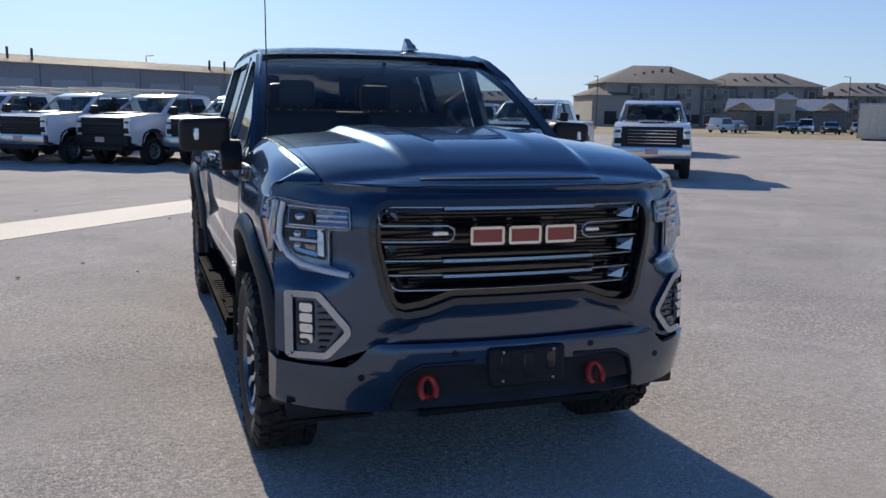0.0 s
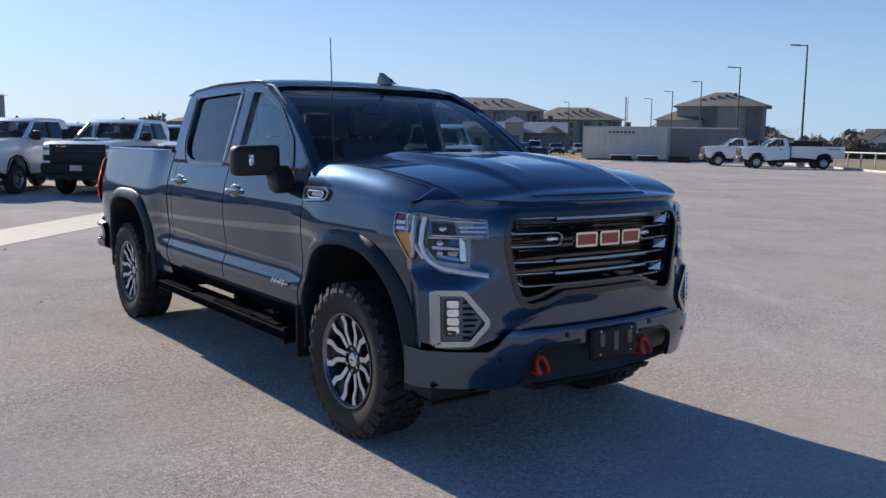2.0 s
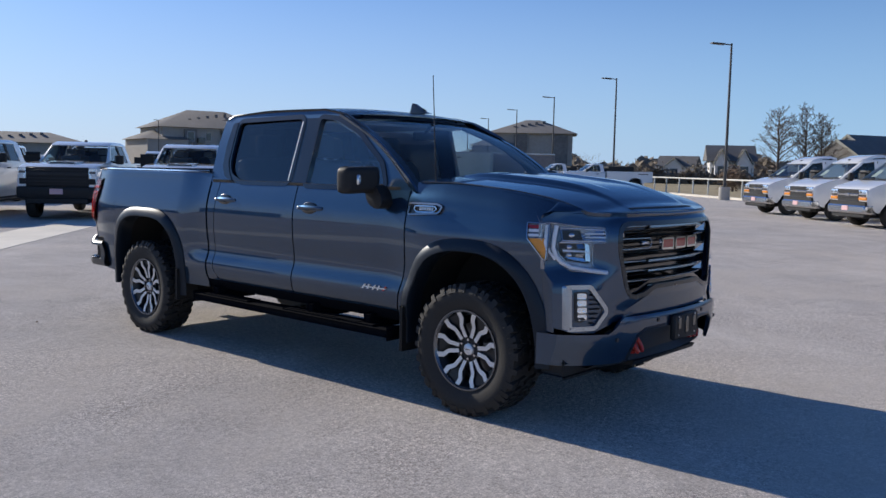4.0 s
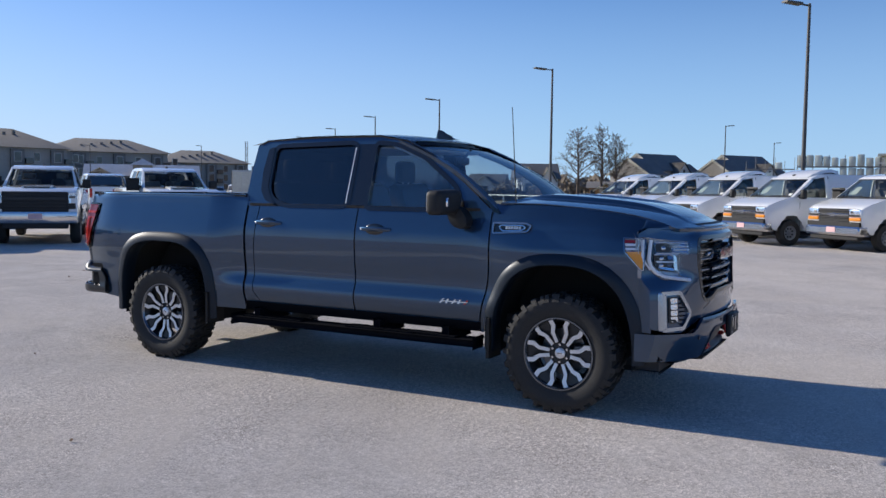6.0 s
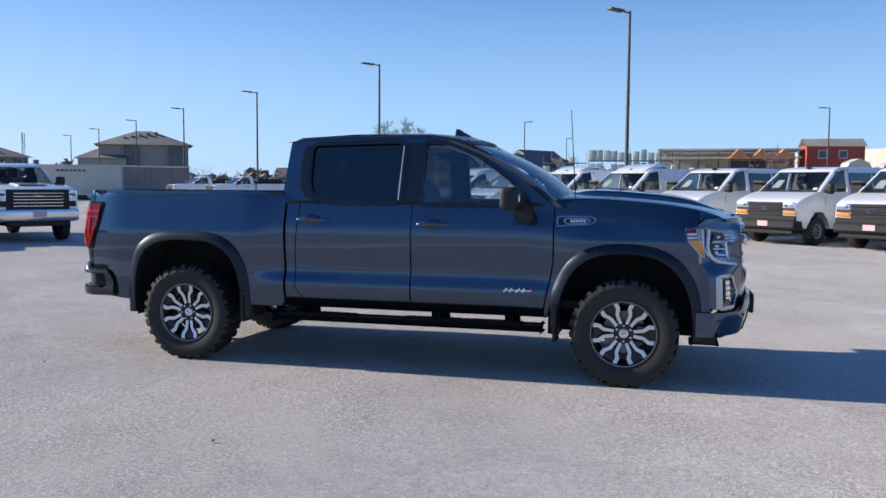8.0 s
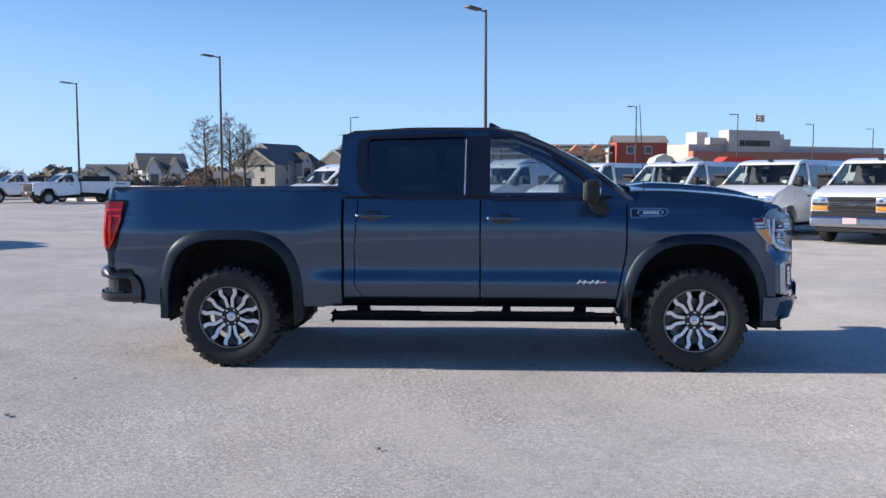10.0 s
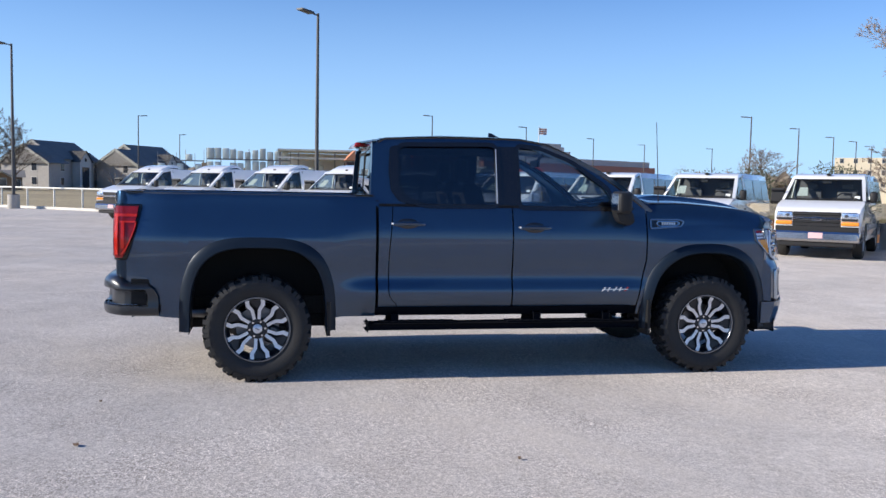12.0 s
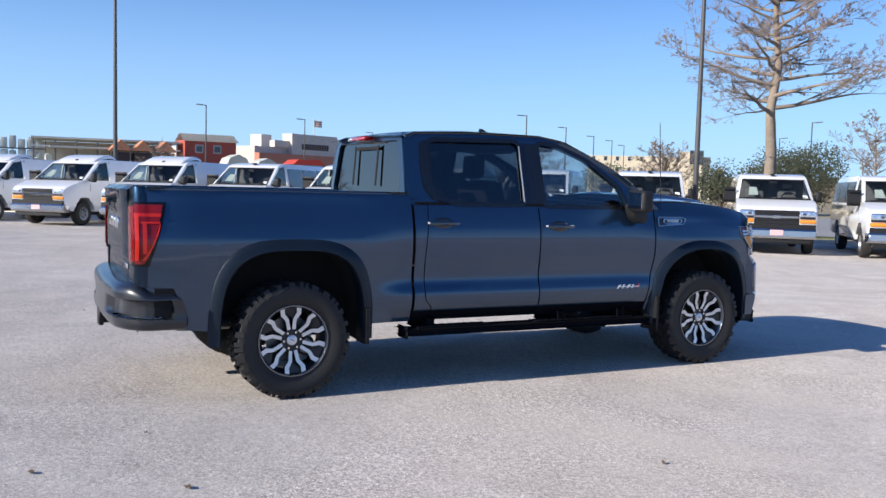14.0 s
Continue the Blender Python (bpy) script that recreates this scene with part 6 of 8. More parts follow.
quads(tg, [[(-2.895 - 0.030 * (1 - (y / 0.7) ** 8) - dx, y, z) for y in np.linspace(-0.70, 0.70, 21)] for dx, z in ((0.0, 0.80), (0.01, 0.86), (0.005, 0.98), (0.025, 1.0), (0.03, 1.28), (0.045, 1.37), (0.05, 1.44), (0.0, 1.468), (-0.09, 1.47))])
bmesh.ops.solidify(tg, geom=tg.faces[:], thickness=0.02)
gate = part("tailgate", tg, P_PAINT, truck)
for k in range(3):
    part("gate_badge", boxed(-2.96, -2.935, -0.30 + k * 0.21, -0.13 + k * 0.21, 1.16, 1.24, bevel=0.006), M_CHROME, gate, "plain bright badge block")
part("gate_handle", boxed(-2.965, -2.93, -0.14, 0.14, 1.29, 1.36, bevel=0.01), M_BLACK, gate)
part("gate_badge", boxed(-2.93, -2.915, -0.62, -0.42, 0.90, 0.94, bevel=0.004), M_CHROME, gate)


def bumper_plan(k, d, z):
    """Outline of the rear bumper seen from above: k runs from the side (0) to the middle (1), d goes inwards."""
    front = -2.600 - 0.55 * max(0, z - 0.665)
    pts = ((front, 0.982), (-2.80, 0.985), (-2.868, 0.972), (-2.925, 0.930), (-2.985, 0.85), (-3.030, 0.72), (-3.052, 0.42), (-3.06, 0.0))
    cuts = (0.0, 0.25, 0.36, 0.45, 0.56, 0.68, 0.85, 1.0)
    u = curve([(c, -p[0]) for c, p in zip(cuts, pts)], k)
    y = curve([(c, -p[1]) for c, p in zip(cuts, pts)], k)
    turn = ease(0.22, 0.62, k) * math.pi / 2
    return -u + d * math.sin(turn), -y - d * math.cos(turn)


def bumper_inset(k, z):
    """Depth of the step pocket in the bumper's corner."""
    return 0.055 * ease(0.09, 0.12, k) * ease(0.86, 0.80, k) * ease(0.598, 0.604, z) * ease(0.728, 0.712, z)


rb2 = bmesh.new()
ks = [q / 44 for q in range(45)]
rows = []
for z, d in ((0.535, 0.10), (0.524, 0.035), (0.530, 0.012), (0.545, 0.0), (0.575, -0.004), (0.597, -0.002), (0.605, 0.0), (0.64, 0.004), (0.68, 0.004), (0.710, 0.002), (0.730, 0.0), (0.765, 0.0), (0.790, 0.008), (0.812, 0.030), (0.824, 0.055), (0.826, 0.16)):
    half = []
    for k in ks:
        u, y = bumper_plan(k, d + bumper_inset(k, z), z)
        half.append((u, max(y, 0.0), z - 0.05 * ease(0.52, 0.26, k) * ease(0.71, 0.82, z)))
    rows.append([(u, y, z_) for u, y, z_ in half] + [(u, -y, z_) for u, y, z_ in half[-2::-1]])
quads(rb2, rows)
bmesh.ops.recalc_face_normals(rb2, faces=rb2.faces)
bmesh.ops.solidify(rb2, geom=rb2.faces[:], thickness=0.012)
rbo = part("rear_bumper", rb2, P_BUMPER, truck, "dark rear bumper with corner steps", angle=50)
for s in (-1, 1):
    for k in range(12):
        kk = 0.20 + 0.042 * k
        u, y = bumper_plan(kk, 0.030, 0.60)
        tb = tube(bmesh.new(), (u, s * y, 0.598), (u, s * y, 0.612), 0.011, 0.008, 8)
        part("step_tread", tb, P_BEZEL, rbo)
    sh = bmesh.new()
    quads(sh, [[(bumper_plan(k, d, 0.60)[0], s * bumper_plan(k, d, 0.60)[1], z) for k in np.linspace(0.17, 0.74, 24)] for d, z in ((0.002, 0.590), (0.0, 0.603), (0.008, 0.609), (0.054, 0.609))])
    bmesh.ops.solidify(sh, geom=sh.faces[:], thickness=0.003)
    part("corner_step", sh, P_SATIN, rbo, "bright ribbed corner step")
    part("bumper_back", boxed(-2.80, -2.585, s * 0.80, s * 0.945, 0.55, 0.80), P_WELL, rbo)
hr = part("hitch_receiver", boxed(-3.05, -2.70, -0.055, 0.055, 0.455, 0.555, bevel=0.008), M_BLACK, truck)
part("hitch_mouth", boxed(-3.065, -3.03, -0.07, 0.07, 0.44, 0.57, bevel=0.006), M_BLACK, hr)

# ---- below and inside ----
for s in (-1, 1):
    part("frame_rail", boxed(-2.85, 2.45, s * 0.42, s * 0.52, 0.46, 0.62, bevel=0.01), M_BLACK, truck)
part("floor_pan", boxed(-1.0, 1.5, -0.72, 0.72, 0.56, 0.62), M_BLACK, truck)
part("engine_block", boxed(1.45, 2.55, -0.42, 0.42, 0.50, 1.20, bevel=0.05), M_BLACK, truck)
part("rear_axle", tube(bmesh.new(), (UR, -0.8, 0.41), (UR, 0.8, 0.41), 0.06), M_BLACK, truck)
part("differential", tube(bmesh.new(), (UR, -0.16, 0.41), (UR, 0.16, 0.41), 0.16), M_BLACK, truck)
part("front_axle", tube(bmesh.new(), (UF, -0.8, 0.41), (UF, 0.8, 0.41), 0.05), M_BLACK, truck)
part("exhaust_pipe", tube(bmesh.new(), (-2.6, -0.62, 0.50), (-1.2, -0.35, 0.45), 0.04), P_DISC, truck)
part("spare_tyre", tube(bmesh.new(), (-2.45, 0, 0.52), (-2.45, 0, 0.70), 0.36, n=28), M_RUBBER, truck)
part("fuel_tank", boxed(-1.1, 0.5, 0.2, 0.62, 0.40, 0.60, bevel=0.05), M_BLACK, truck)
dash = part("dashboard", prism(bmesh.new(), rounded([(0.62, 0.80), (0.66, 1.18), (0.80, 1.30), (1.15, 1.375), (1.36, 1.36), (1.36, 0.80)], 0.05), 0.78, 0.02), P_SEAT, truck)
part("screen", boxed(0.70, 0.735, -0.12, 0.12, 1.20, 1.34, bevel=0.008), M_GLOSSBLACK, dash)
sw = bmesh.new()
ctr, tilt = Vector((0.50, 0.38, 1.20)), radians(25)
ring = [ctr + Vector((-0.19 * math.sin(a) * math.sin(tilt), 0.19 * math.cos(a), 0.19 * math.sin(a) * math.cos(tilt))) for a in np.linspace(0, 2 * math.pi, 28, endpoint=False)]
sweep(sw, ring, 0.015, 8, True)
stw = part("steering_wheel", sw, P_SEAT, truck)
part("wheel_hub", tube(bmesh.new(), ctr, ctr + Vector((0.18, 0, -0.06)), 0.07, 0.04, 14), P_SEAT, stw)
for a in (0.0, math.pi, -math.pi / 2):
    part("wheel_spoke", tube(bmesh.new(), ctr, ctr + Vector((-0.19 * math.sin(a) * math.sin(tilt), 0.19 * math.cos(a), 0.19 * math.sin(a) * math.cos(tilt))), 0.014, n=6), P_SEAT, stw)


def seat(u, y0, y1, rear=False):
    back = prism(bmesh.new(), rounded([(u - 0.02, 1.0), (u + 0.14, 1.0), (u - 0.04, 1.56), (u - 0.14, 1.58), (u - 0.18, 1.5)], 0.04), (y1 - y0) / 2, 0.04, 2)
    for v in back.verts:
        v.co.y += (y0 + y1) / 2
    st = part("seat", back, P_SEAT, truck, "black leather seat")
    part("cushion", boxed(u - 0.02, u + 0.52, y0, y1, 0.86, 1.04, bevel=0.05, seg=2), P_SEAT, st)
    n = 2 if rear else 1
    for k in range(n):
        yc = (y0 + y1) / 2 + (0 if n == 1 else (k - 0.5) * 0.72)
        part("headrest", boxed(u - 0.20, u - 0.10, yc - 0.125, yc + 0.125, 1.585, 1.78, bevel=0.045, seg=2), P_SEAT, st)
        for dy in (-0.05, 0.05):
            part("headrest_post", tube(bmesh.new(), (u - 0.14, yc + dy, 1.53), (u - 0.15, yc + dy, 1.62), 0.008, n=6), M_STEEL, st)


seat(-0.02, 0.12, 0.66)
seat(-0.02, -0.66, -0.12)
seat(-0.72, -0.68, 0.68, True)
part("console", boxed(-0.15, 0.70, -0.11, 0.11, 0.70, 1.08, bevel=0.03), P_SEAT, truck)
part("rear_mirror", boxed(0.60, 0.63, -0.12, 0.12, 1.735, 1.80, bevel=0.01), M_BLACK, truck)
part("mirror_stem", tube(bmesh.new(), (0.63, 0, 1.79), (0.70, 0, 1.86), 0.012, n=6), M_BLACK, truck)
for y in (-0.34, 0.34):
    part("sun_visor", boxed(0.34, 0.52, y - 0.19, y + 0.19, 1.835, 1.85, bevel=0.005), P_HEADLINER, truck)
stk = bmesh.new()
plate(stk, [ws_pt(v, w, 0.003) for v, w in ((0.04, 0.86), (0.04, 0.95), (0.13, 0.95), (0.13, 0.86))], 0.001)
part("window_sticker", stk, M_PAPER, truck, "small white sticker")


# ---- wheels of the pickup ----
def truck_wheel(s):
    """An all-terrain tyre with lugs on a twelve-spoke machined alloy rim; outer face towards s."""
    R, rim, hw = 0.412, 0.247, 0.142
    prof = [(rim * 0.97, -hw * 0.85), (0.30, -hw * 0.98), (0.36, -hw), (0.392, -hw * 0.93), (0.396, -hw * 0.7), (0.396, hw * 0.7), (0.386, hw * 0.93), (0.36, hw), (0.33, hw * 1.0), (0.30, hw * 0.97), (0.262, hw * 0.87), (rim, hw * 0.82)]
    tb_ = bmesh.new()
    lathe(tb_, [(r, s * y) for r, y in prof], 60)
    tyre = part("wheel", tb_, P_TYRE, None, "all-terrain tyre on a machined alloy rim")
    e = tyre
    lugs = bmesh.new()
    n = 56
    for i in range(n):
        a = 2 * math.pi * i / n
        for (y0, y1, r0, r1, da, wd) in ((hw * 0.58, hw * 1.0, 0.36, R, 0.0, 0.0155), (-hw * 1.0, -hw * 0.58, 0.36, R, 0.5, 0.0155), (hw * 0.10, hw * 0.50, 0.39, R, 0.45, 0.0135), (-hw * 0.50, -hw * 0.10, 0.39, R, 0.05, 0.0135)):
            ang = a + da * 2 * math.pi / n + 0.03 * math.sin(i * 2.4)
            m = Matrix.Rotation(-ang, 4, "Y")
            vs = []
            edge = abs(y1) > hw * 0.9 or abs(y0) > hw * 0.9
            for (x, y, r) in ((-wd, y0, r0), (wd, y0, r0), (wd, y1, r0), (-wd, y1, r0), (-wd * 0.85, y0, r1), (wd * 0.85, y0, r1), (wd * 0.85, y1, r1), (-wd * 0.85, y1, r1)):
                yy = y * (0.90 if r == r1 and edge and abs(y) > hw * 0.9 else 1.0)
                if r == r0 and edge and abs(y) > hw * 0.9:
                    yy = y * 1.035
                skew = 0.35 * (y - y0) * (1 if i % 2 else -0.4)
                vs.append(lugs.verts.new(m @ Vector((x + skew, s * yy, r))))
            for q in ((4, 5, 6, 7), (0, 1, 5, 4), (1, 2, 6, 5), (2, 3, 7, 6), (3, 0, 4, 7)):
                lugs.faces.new([vs[k] for k in q])
    tagged(part("tread_relief", lugs, P_TYRE, tyre), kind="stuff")
    mk = bmesh.new()
    for k in range(18):
        a = 0.5 + 0.055 * k + (0.4 if k > 8 else 0)
        m = Matrix.Rotation(-a, 4, "Y")
        vs = [mk.verts.new(m @ Vector((x, s * hw * 1.008, r))) for x, r in ((-0.006, 0.325), (0.006, 0.325), (0.006, 0.345), (-0.006, 0.345))]
        mk.faces.new(vs)
    tagged(part("sidewall_lettering", mk, M_RUBBER, tyre), kind="stuff")
    bb_ = bmesh.new()
    lathe(bb_, [(rim * 0.985, s * -hw * 0.7), (0.215, s * -hw * 0.2), (0.212, s * hw * 0.40), (0.232, s * hw * 0.62), (0.247, s * hw * 0.83), (0.250, s * hw * 0.885), (0.240, s * hw * 0.86), (0.228, s * hw * 0.66)], 60)
    barrel = part("rim", bb_, P_POCKET, e, "dark alloy rim with machined spokes")
    lip = bmesh.new()
    lathe(lip, [(0.2505, s * hw * 0.80), (0.2525, s * hw * 0.90), (0.243, s * hw * 0.90), (0.234, s * hw * 0.78)], 60)
    part("rim_lip", lip, P_SATIN, e)
    fy = lambda r: s * hw * (0.56 + 0.24 * (r / 0.24) ** 1.5)
    for i in range(6):
        for d in (-1, 1):
            m = Matrix.Rotation(-(2 * math.pi * i / 6 + math.pi / 6), 4, "Y")
            path = [(0.078, 0.018, 0.0125), (0.120, 0.024, 0.0125), (0.150, 0.028, 0.0130), (0.172, 0.042, 0.0150), (0.196, 0.059, 0.0155), (0.246, 0.061, 0.0165)]
            top, bot = [], []
            for r, off, wd in path:
                for lst, sg in ((top, 1), (bot, -1)):
                    lst.append((r, (d * off + sg * wd) / r))
            seq = top + bot[::-1]
            nn = len(top)
            for nm, deps, mt in (("spoke_web", (-0.030, -0.004), P_POCKET), ("spoke", (-0.006, -0.001, 0.0), P_MACH)):
                sp = bmesh.new()
                vs = quads(sp, [[m @ Vector((r * math.sin(aa), fy(r) + s * dep, r * math.cos(aa))) for r, aa in seq] for dep in deps], loop=True)
                for k in range(nn - 1):
                    sp.faces.new((vs[-1][k], vs[-1][k + 1], vs[-1][2 * nn - 2 - k], vs[-1][2 * nn - 1 - k]))
                part(nm, sp, mt, e)
        pk_ = bmesh.new()
        m = Matrix.Rotation(-(2 * math.pi * i / 6 + math.pi / 6), 4, "Y")
        vs = [pk_.verts.new(m @ Vector((r * math.sin(a), fy(r) - s * 0.016, r * math.cos(a)))) for r, a in ((0.07, -0.2), (0.07, 0.2), (0.15, 0.16), (0.19, 0.30), (0.236, 0.25), (0.236, -0.25), (0.19, -0.30), (0.15, -0.16))]
        pk_.faces.new(vs)
        bmesh.ops.solidify(pk_, geom=pk_.faces[:], thickness=0.012)
        part("spoke_pocket", pk_, P_POCKET, e)
    hb_ = bmesh.new()
    lathe(hb_, [(0.001, s * hw * 0.50), (0.078, s * hw * 0.50), (0.082, s * hw * 0.46), (0.083, s * hw * 0.2)], 36)
    hubp = part("hub", hb_, P_POCKET, e)
    cp = bmesh.new()
    lathe(cp, [(0.001, s * (hw * 0.50 + 0.020)), (0.030, s * (hw * 0.50 + 0.019)), (0.036, s * (hw * 0.50 + 0.014)), (0.037, s * hw * 0.46)], 30)
    part("centre_cap", cp, P_MACH, e, "bright centre cap")
    part("cap_mark", boxed(-0.018, 0.018, s * (hw * 0.50 + 0.019), s * (hw * 0.50 + 0.0215), -0.003, 0.003), P_SATIN, e)
    for i in range(6):
        a = 2 * math.pi * i / 6
        c = Vector((0.060 * math.sin(a), s * hw * 0.48, 0.060 * math.cos(a)))
        part("lug_nut", tube(bmesh.new(), c, c + Vector((0, s * 0.022, 0)), 0.0105, 0.009, 6), M_CHROME, e)
    dk = bmesh.new()
    lathe(dk, [(0.001, s * -0.0), (0.165, s * -0.0), (0.165, s * -0.025), (0.001, s * -0.025)], 40)
    part("brake_disc", dk, P_DISC, e)
    part("brake_caliper", boxed(0.075, 0.17, -0.05 if s < 0 else -0.02, 0.02 if s < 0 else 0.05, -0.07, 0.07, bevel=0.02), P_DISC, e)
    return e


for s in (-1, 1):
    w_ = truck_wheel(s)
    w_.parent = truck
    w_.location = (UF, s * 0.858, 0.411)
    w2 = copy_thing(w_, pose(UR, s * 0.858, 0.411, 0, 25, 0))
    w2.parent = truck


# ---- edges of the lot ----
M_MULCH = mat("bark_mulch", (0.30, 0.15, 0.07), 0.95, var=0.6, scale=2, fine=30, bump=0.03)
M_WLAWN = mat("winter_lawn", (0.30, 0.25, 0.10), 0.9, var=0.35, scale=0.8, fine=14, bump=0.02)
M_ROAD = mat("far_road", (0.30, 0.29, 0.28), 0.85, var=0.15, scale=0.2, fine=20)
M_FENCE = mat("cream_pipe_paint", (0.72, 0.70, 0.62), 0.5, var=0.12)
M_GREYROOF = mat("grey_steel_roof", (0.27, 0.262, 0.25), 0.75, 0.0, var=0.25, scale=0.2, fine=2)
M_METALROOF = mat("pale_metal_roof", (0.55, 0.54, 0.52), 0.42, 0.35, var=0.2, scale=0.15, fine=2)
M_SHEDWALL = mat("blue_grey_steel_wall", (0.31, 0.315, 0.33), 0.6, var=0.12, scale=0.3, fine=3)
M_SHEDDOOR = mat("grey_roller_door", (0.42, 0.43, 0.45), 0.6, var=0.08)
M_SHINGLE = mat("brown_shingles", (0.165, 0.158, 0.15), 0.9, var=0.25, scale=0.3, fine=4)
# some distance haze is put into the tan siding's colour
M_STUCCO = mat("tan_siding", (0.37, 0.345, 0.315), 0.85, var=0.12, scale=0.2, fine=3)
M_STONE = mat("grey_stone_cladding", (0.19, 0.18, 0.17), 0.9, var=0.3, scale=0.5, fine=2)
# siding colour lightened to stand in for haze over the far walls
M_HAZEWALL = mat("haze_pale_siding", (0.70, 0.69, 0.67), 0.8, var=0.06, scale=0.3, fine=3)
M_TRIMW = mat("off_white_trim", (0.55, 0.53, 0.49), 0.7, var=0.08)
M_PANE = mat("far_window_glass", (0.03, 0.035, 0.045), 0.15, var=0.3, coat=0.5)
M_REDBARN = mat("red_barn_siding", (0.46, 0.09, 0.06), 0.7, var=0.15, scale=0.5, fine=8)
M_REDTENT = mat("red_canvas", (0.72, 0.07, 0.04), 0.7, var=0.1)
M_ORANGE = mat("rust_orange_roof", (0.62, 0.26, 0.13), 0.6, var=0.2)
M_BEIGE = mat("beige_stucco", (0.62, 0.54, 0.40), 0.85, var=0.08, scale=0.1, fine=2)
M_STORE = mat("store_wall", (0.60, 0.52, 0.46), 0.8, var=0.12, scale=0.2, fine=3)
M_STORERED = mat("store_red_band", (0.50, 0.19, 0.12), 0.7, var=0.12)
M_SIGN = mat("dark_sign_letters", (0.05, 0.03, 0.03), 0.6)
M_RUST = mat("weathered_boards", (0.30, 0.20, 0.12), 0.85, var=0.35, scale=1.5, fine=12)
M_BOXWHITE = mat("stained_white_container", (0.55, 0.54, 0.47), 0.6, var=0.2, scale=0.4, fine=5)
M_BOXGREY = mat("grey_container", (0.25, 0.21, 0.19), 0.65, var=0.2, scale=0.4, fine=5)
M_BARK = mat("pale_bark", (0.27, 0.215, 0.165), 0.9, var=0.35, scale=2, fine=25, bump=0.01)
M_TWIG = mat("bare_twigs", (0.30, 0.235, 0.19), 0.9, var=0.3, scale=2)
M_DARKTWIG = mat("dark_twigs", (0.15, 0.115, 0.09), 0.9, var=0.3, scale=2)
M_LEAF = mat("dark_green_leaves", (0.062, 0.072, 0.042), 0.8, var=0.45, scale=1.2, fine=8)
M_DRYLEAF = mat("dry_brown_leaves", (0.16, 0.10, 0.06), 0.8, var=0.4, scale=2)
M_BRUSH = mat("winter_brush", (0.20, 0.165, 0.125), 0.9, var=0.4, scale=0.3, fine=2)

slab("gutter_strip", [NS(-7.2, -60), NS(-5.93, -60), NS(-5.93, 70), NS(-7.2, 70)], 0.006, M_CONCRETE, "pale concrete gutter strip across the asphalt", "gutter", 0.02)
slab("road", [NS(28.0, -70), NS(60.0, -70), NS(60.0, 12), NS(28.0, 12)], -0.008, M_ROAD, "grey asphalt drive beyond the lot edge", "road", 0.02)
def berm(name, n0, n1, material, label, category, s0=-5.2, s1=7.5):
    """A strip of the raised bed behind the kerb."""
    b = bmesh.new()
    rows = []
    for i in range(13):
        n = n0 + (n1 - n0) * i / 12
        row = []
        for j in range(27):
            s_ = s0 + (s1 - s0) * j / 26
            t = max(0, min(1, (n - 22.6) / 2.0)) * max(0, min(1, (36.0 - n) / 4.0)) * max(0, min(1, (s_ - s0) / 1.6)) * max(0, min(1, (s1 - s_) / 2.0))
            z = 0.05 + 0.60 * t * t * (3 - 2 * t) + 0.03 * math.sin(n * 5.1 + s_ * 3.7) * (1 if n < 25 else 0.2)
            row.append((*NS(n, s_), z))
        rows.append(row)
    quads(b, rows)
    bmesh.ops.solidify(b, geom=b.faces[:], thickness=0.15)
    return tagged(part(name, b, material), label, category, kind="structure")


berm("mulch_bed", 22.60, 24.9, M_MULCH, "sloping bed of brown bark mulch behind the kerb", "mulch bed")
berm("lawn", 24.9, 36.0, M_WLAWN, "yellowed winter lawn on the raised bed", "lawn")
slab("verge", [NS(26.6, -30), NS(28.0, -30), NS(28.0, -5.4), NS(26.6, -5.4)], 0.012, M_LAWN, "short green winter lawn beside the drive", "lawn", 0.03)
kb = bmesh.new()
a_, b_ = NS(22.4, -70), NS(22.4, 74)
d_ = (Vector(b_) - Vector(a_)).normalized()
w_ = Vector((d_.y, -d_.x))
for lo, hi in ((-70, -1.6), (1.6, 74)):
    p0, p1 = NS(22.4, lo), NS(22.4, hi)
    plate(kb, [(p0[0], p0[1], -0.02), (p0[0] + w_.x * 0.16, p0[1] + w_.y * 0.16, -0.02), (p1[0] + w_.x * 0.16, p1[1] + w_.y * 0.16, -0.02), (p1[0], p1[1], -0.02)], 0.15)
for v in kb.verts:
    v.co.z = 0.13 if abs(v.co.z + 0.02) > 0.05 else -0.02
tagged(part("kerb", kb, M_CONCRETE), "pale concrete kerb along the lot edge", "kerb", kind="structure")

fence = empty("fence", Matrix(), "cream painted pipe fence with two rails", "fence")
s0, s1 = 29.5, 73.0
nf = 18
for i in range(nf + 1):
    x_, y_ = NS(23.2, s0 + (s1 - s0) * i / nf)
    part("post", tube(bmesh.new(), (x_, y_, -0.05), (x_, y_, 1.15), 0.05, n=10), M_FENCE, fence)
for z in (1.13,):
    a_, b_ = NS(23.2, s0), NS(23.2, s1)
    part("rail", tube(bmesh.new(), (*a_, z), (*b_, z), 0.05, n=10), M_FENCE, fence)


# ---- buildings ----
def wall_box(bm, w, d, z0, z1):
    return box(bm, -w / 2, w / 2, -d / 2, d / 2, z0, z1)


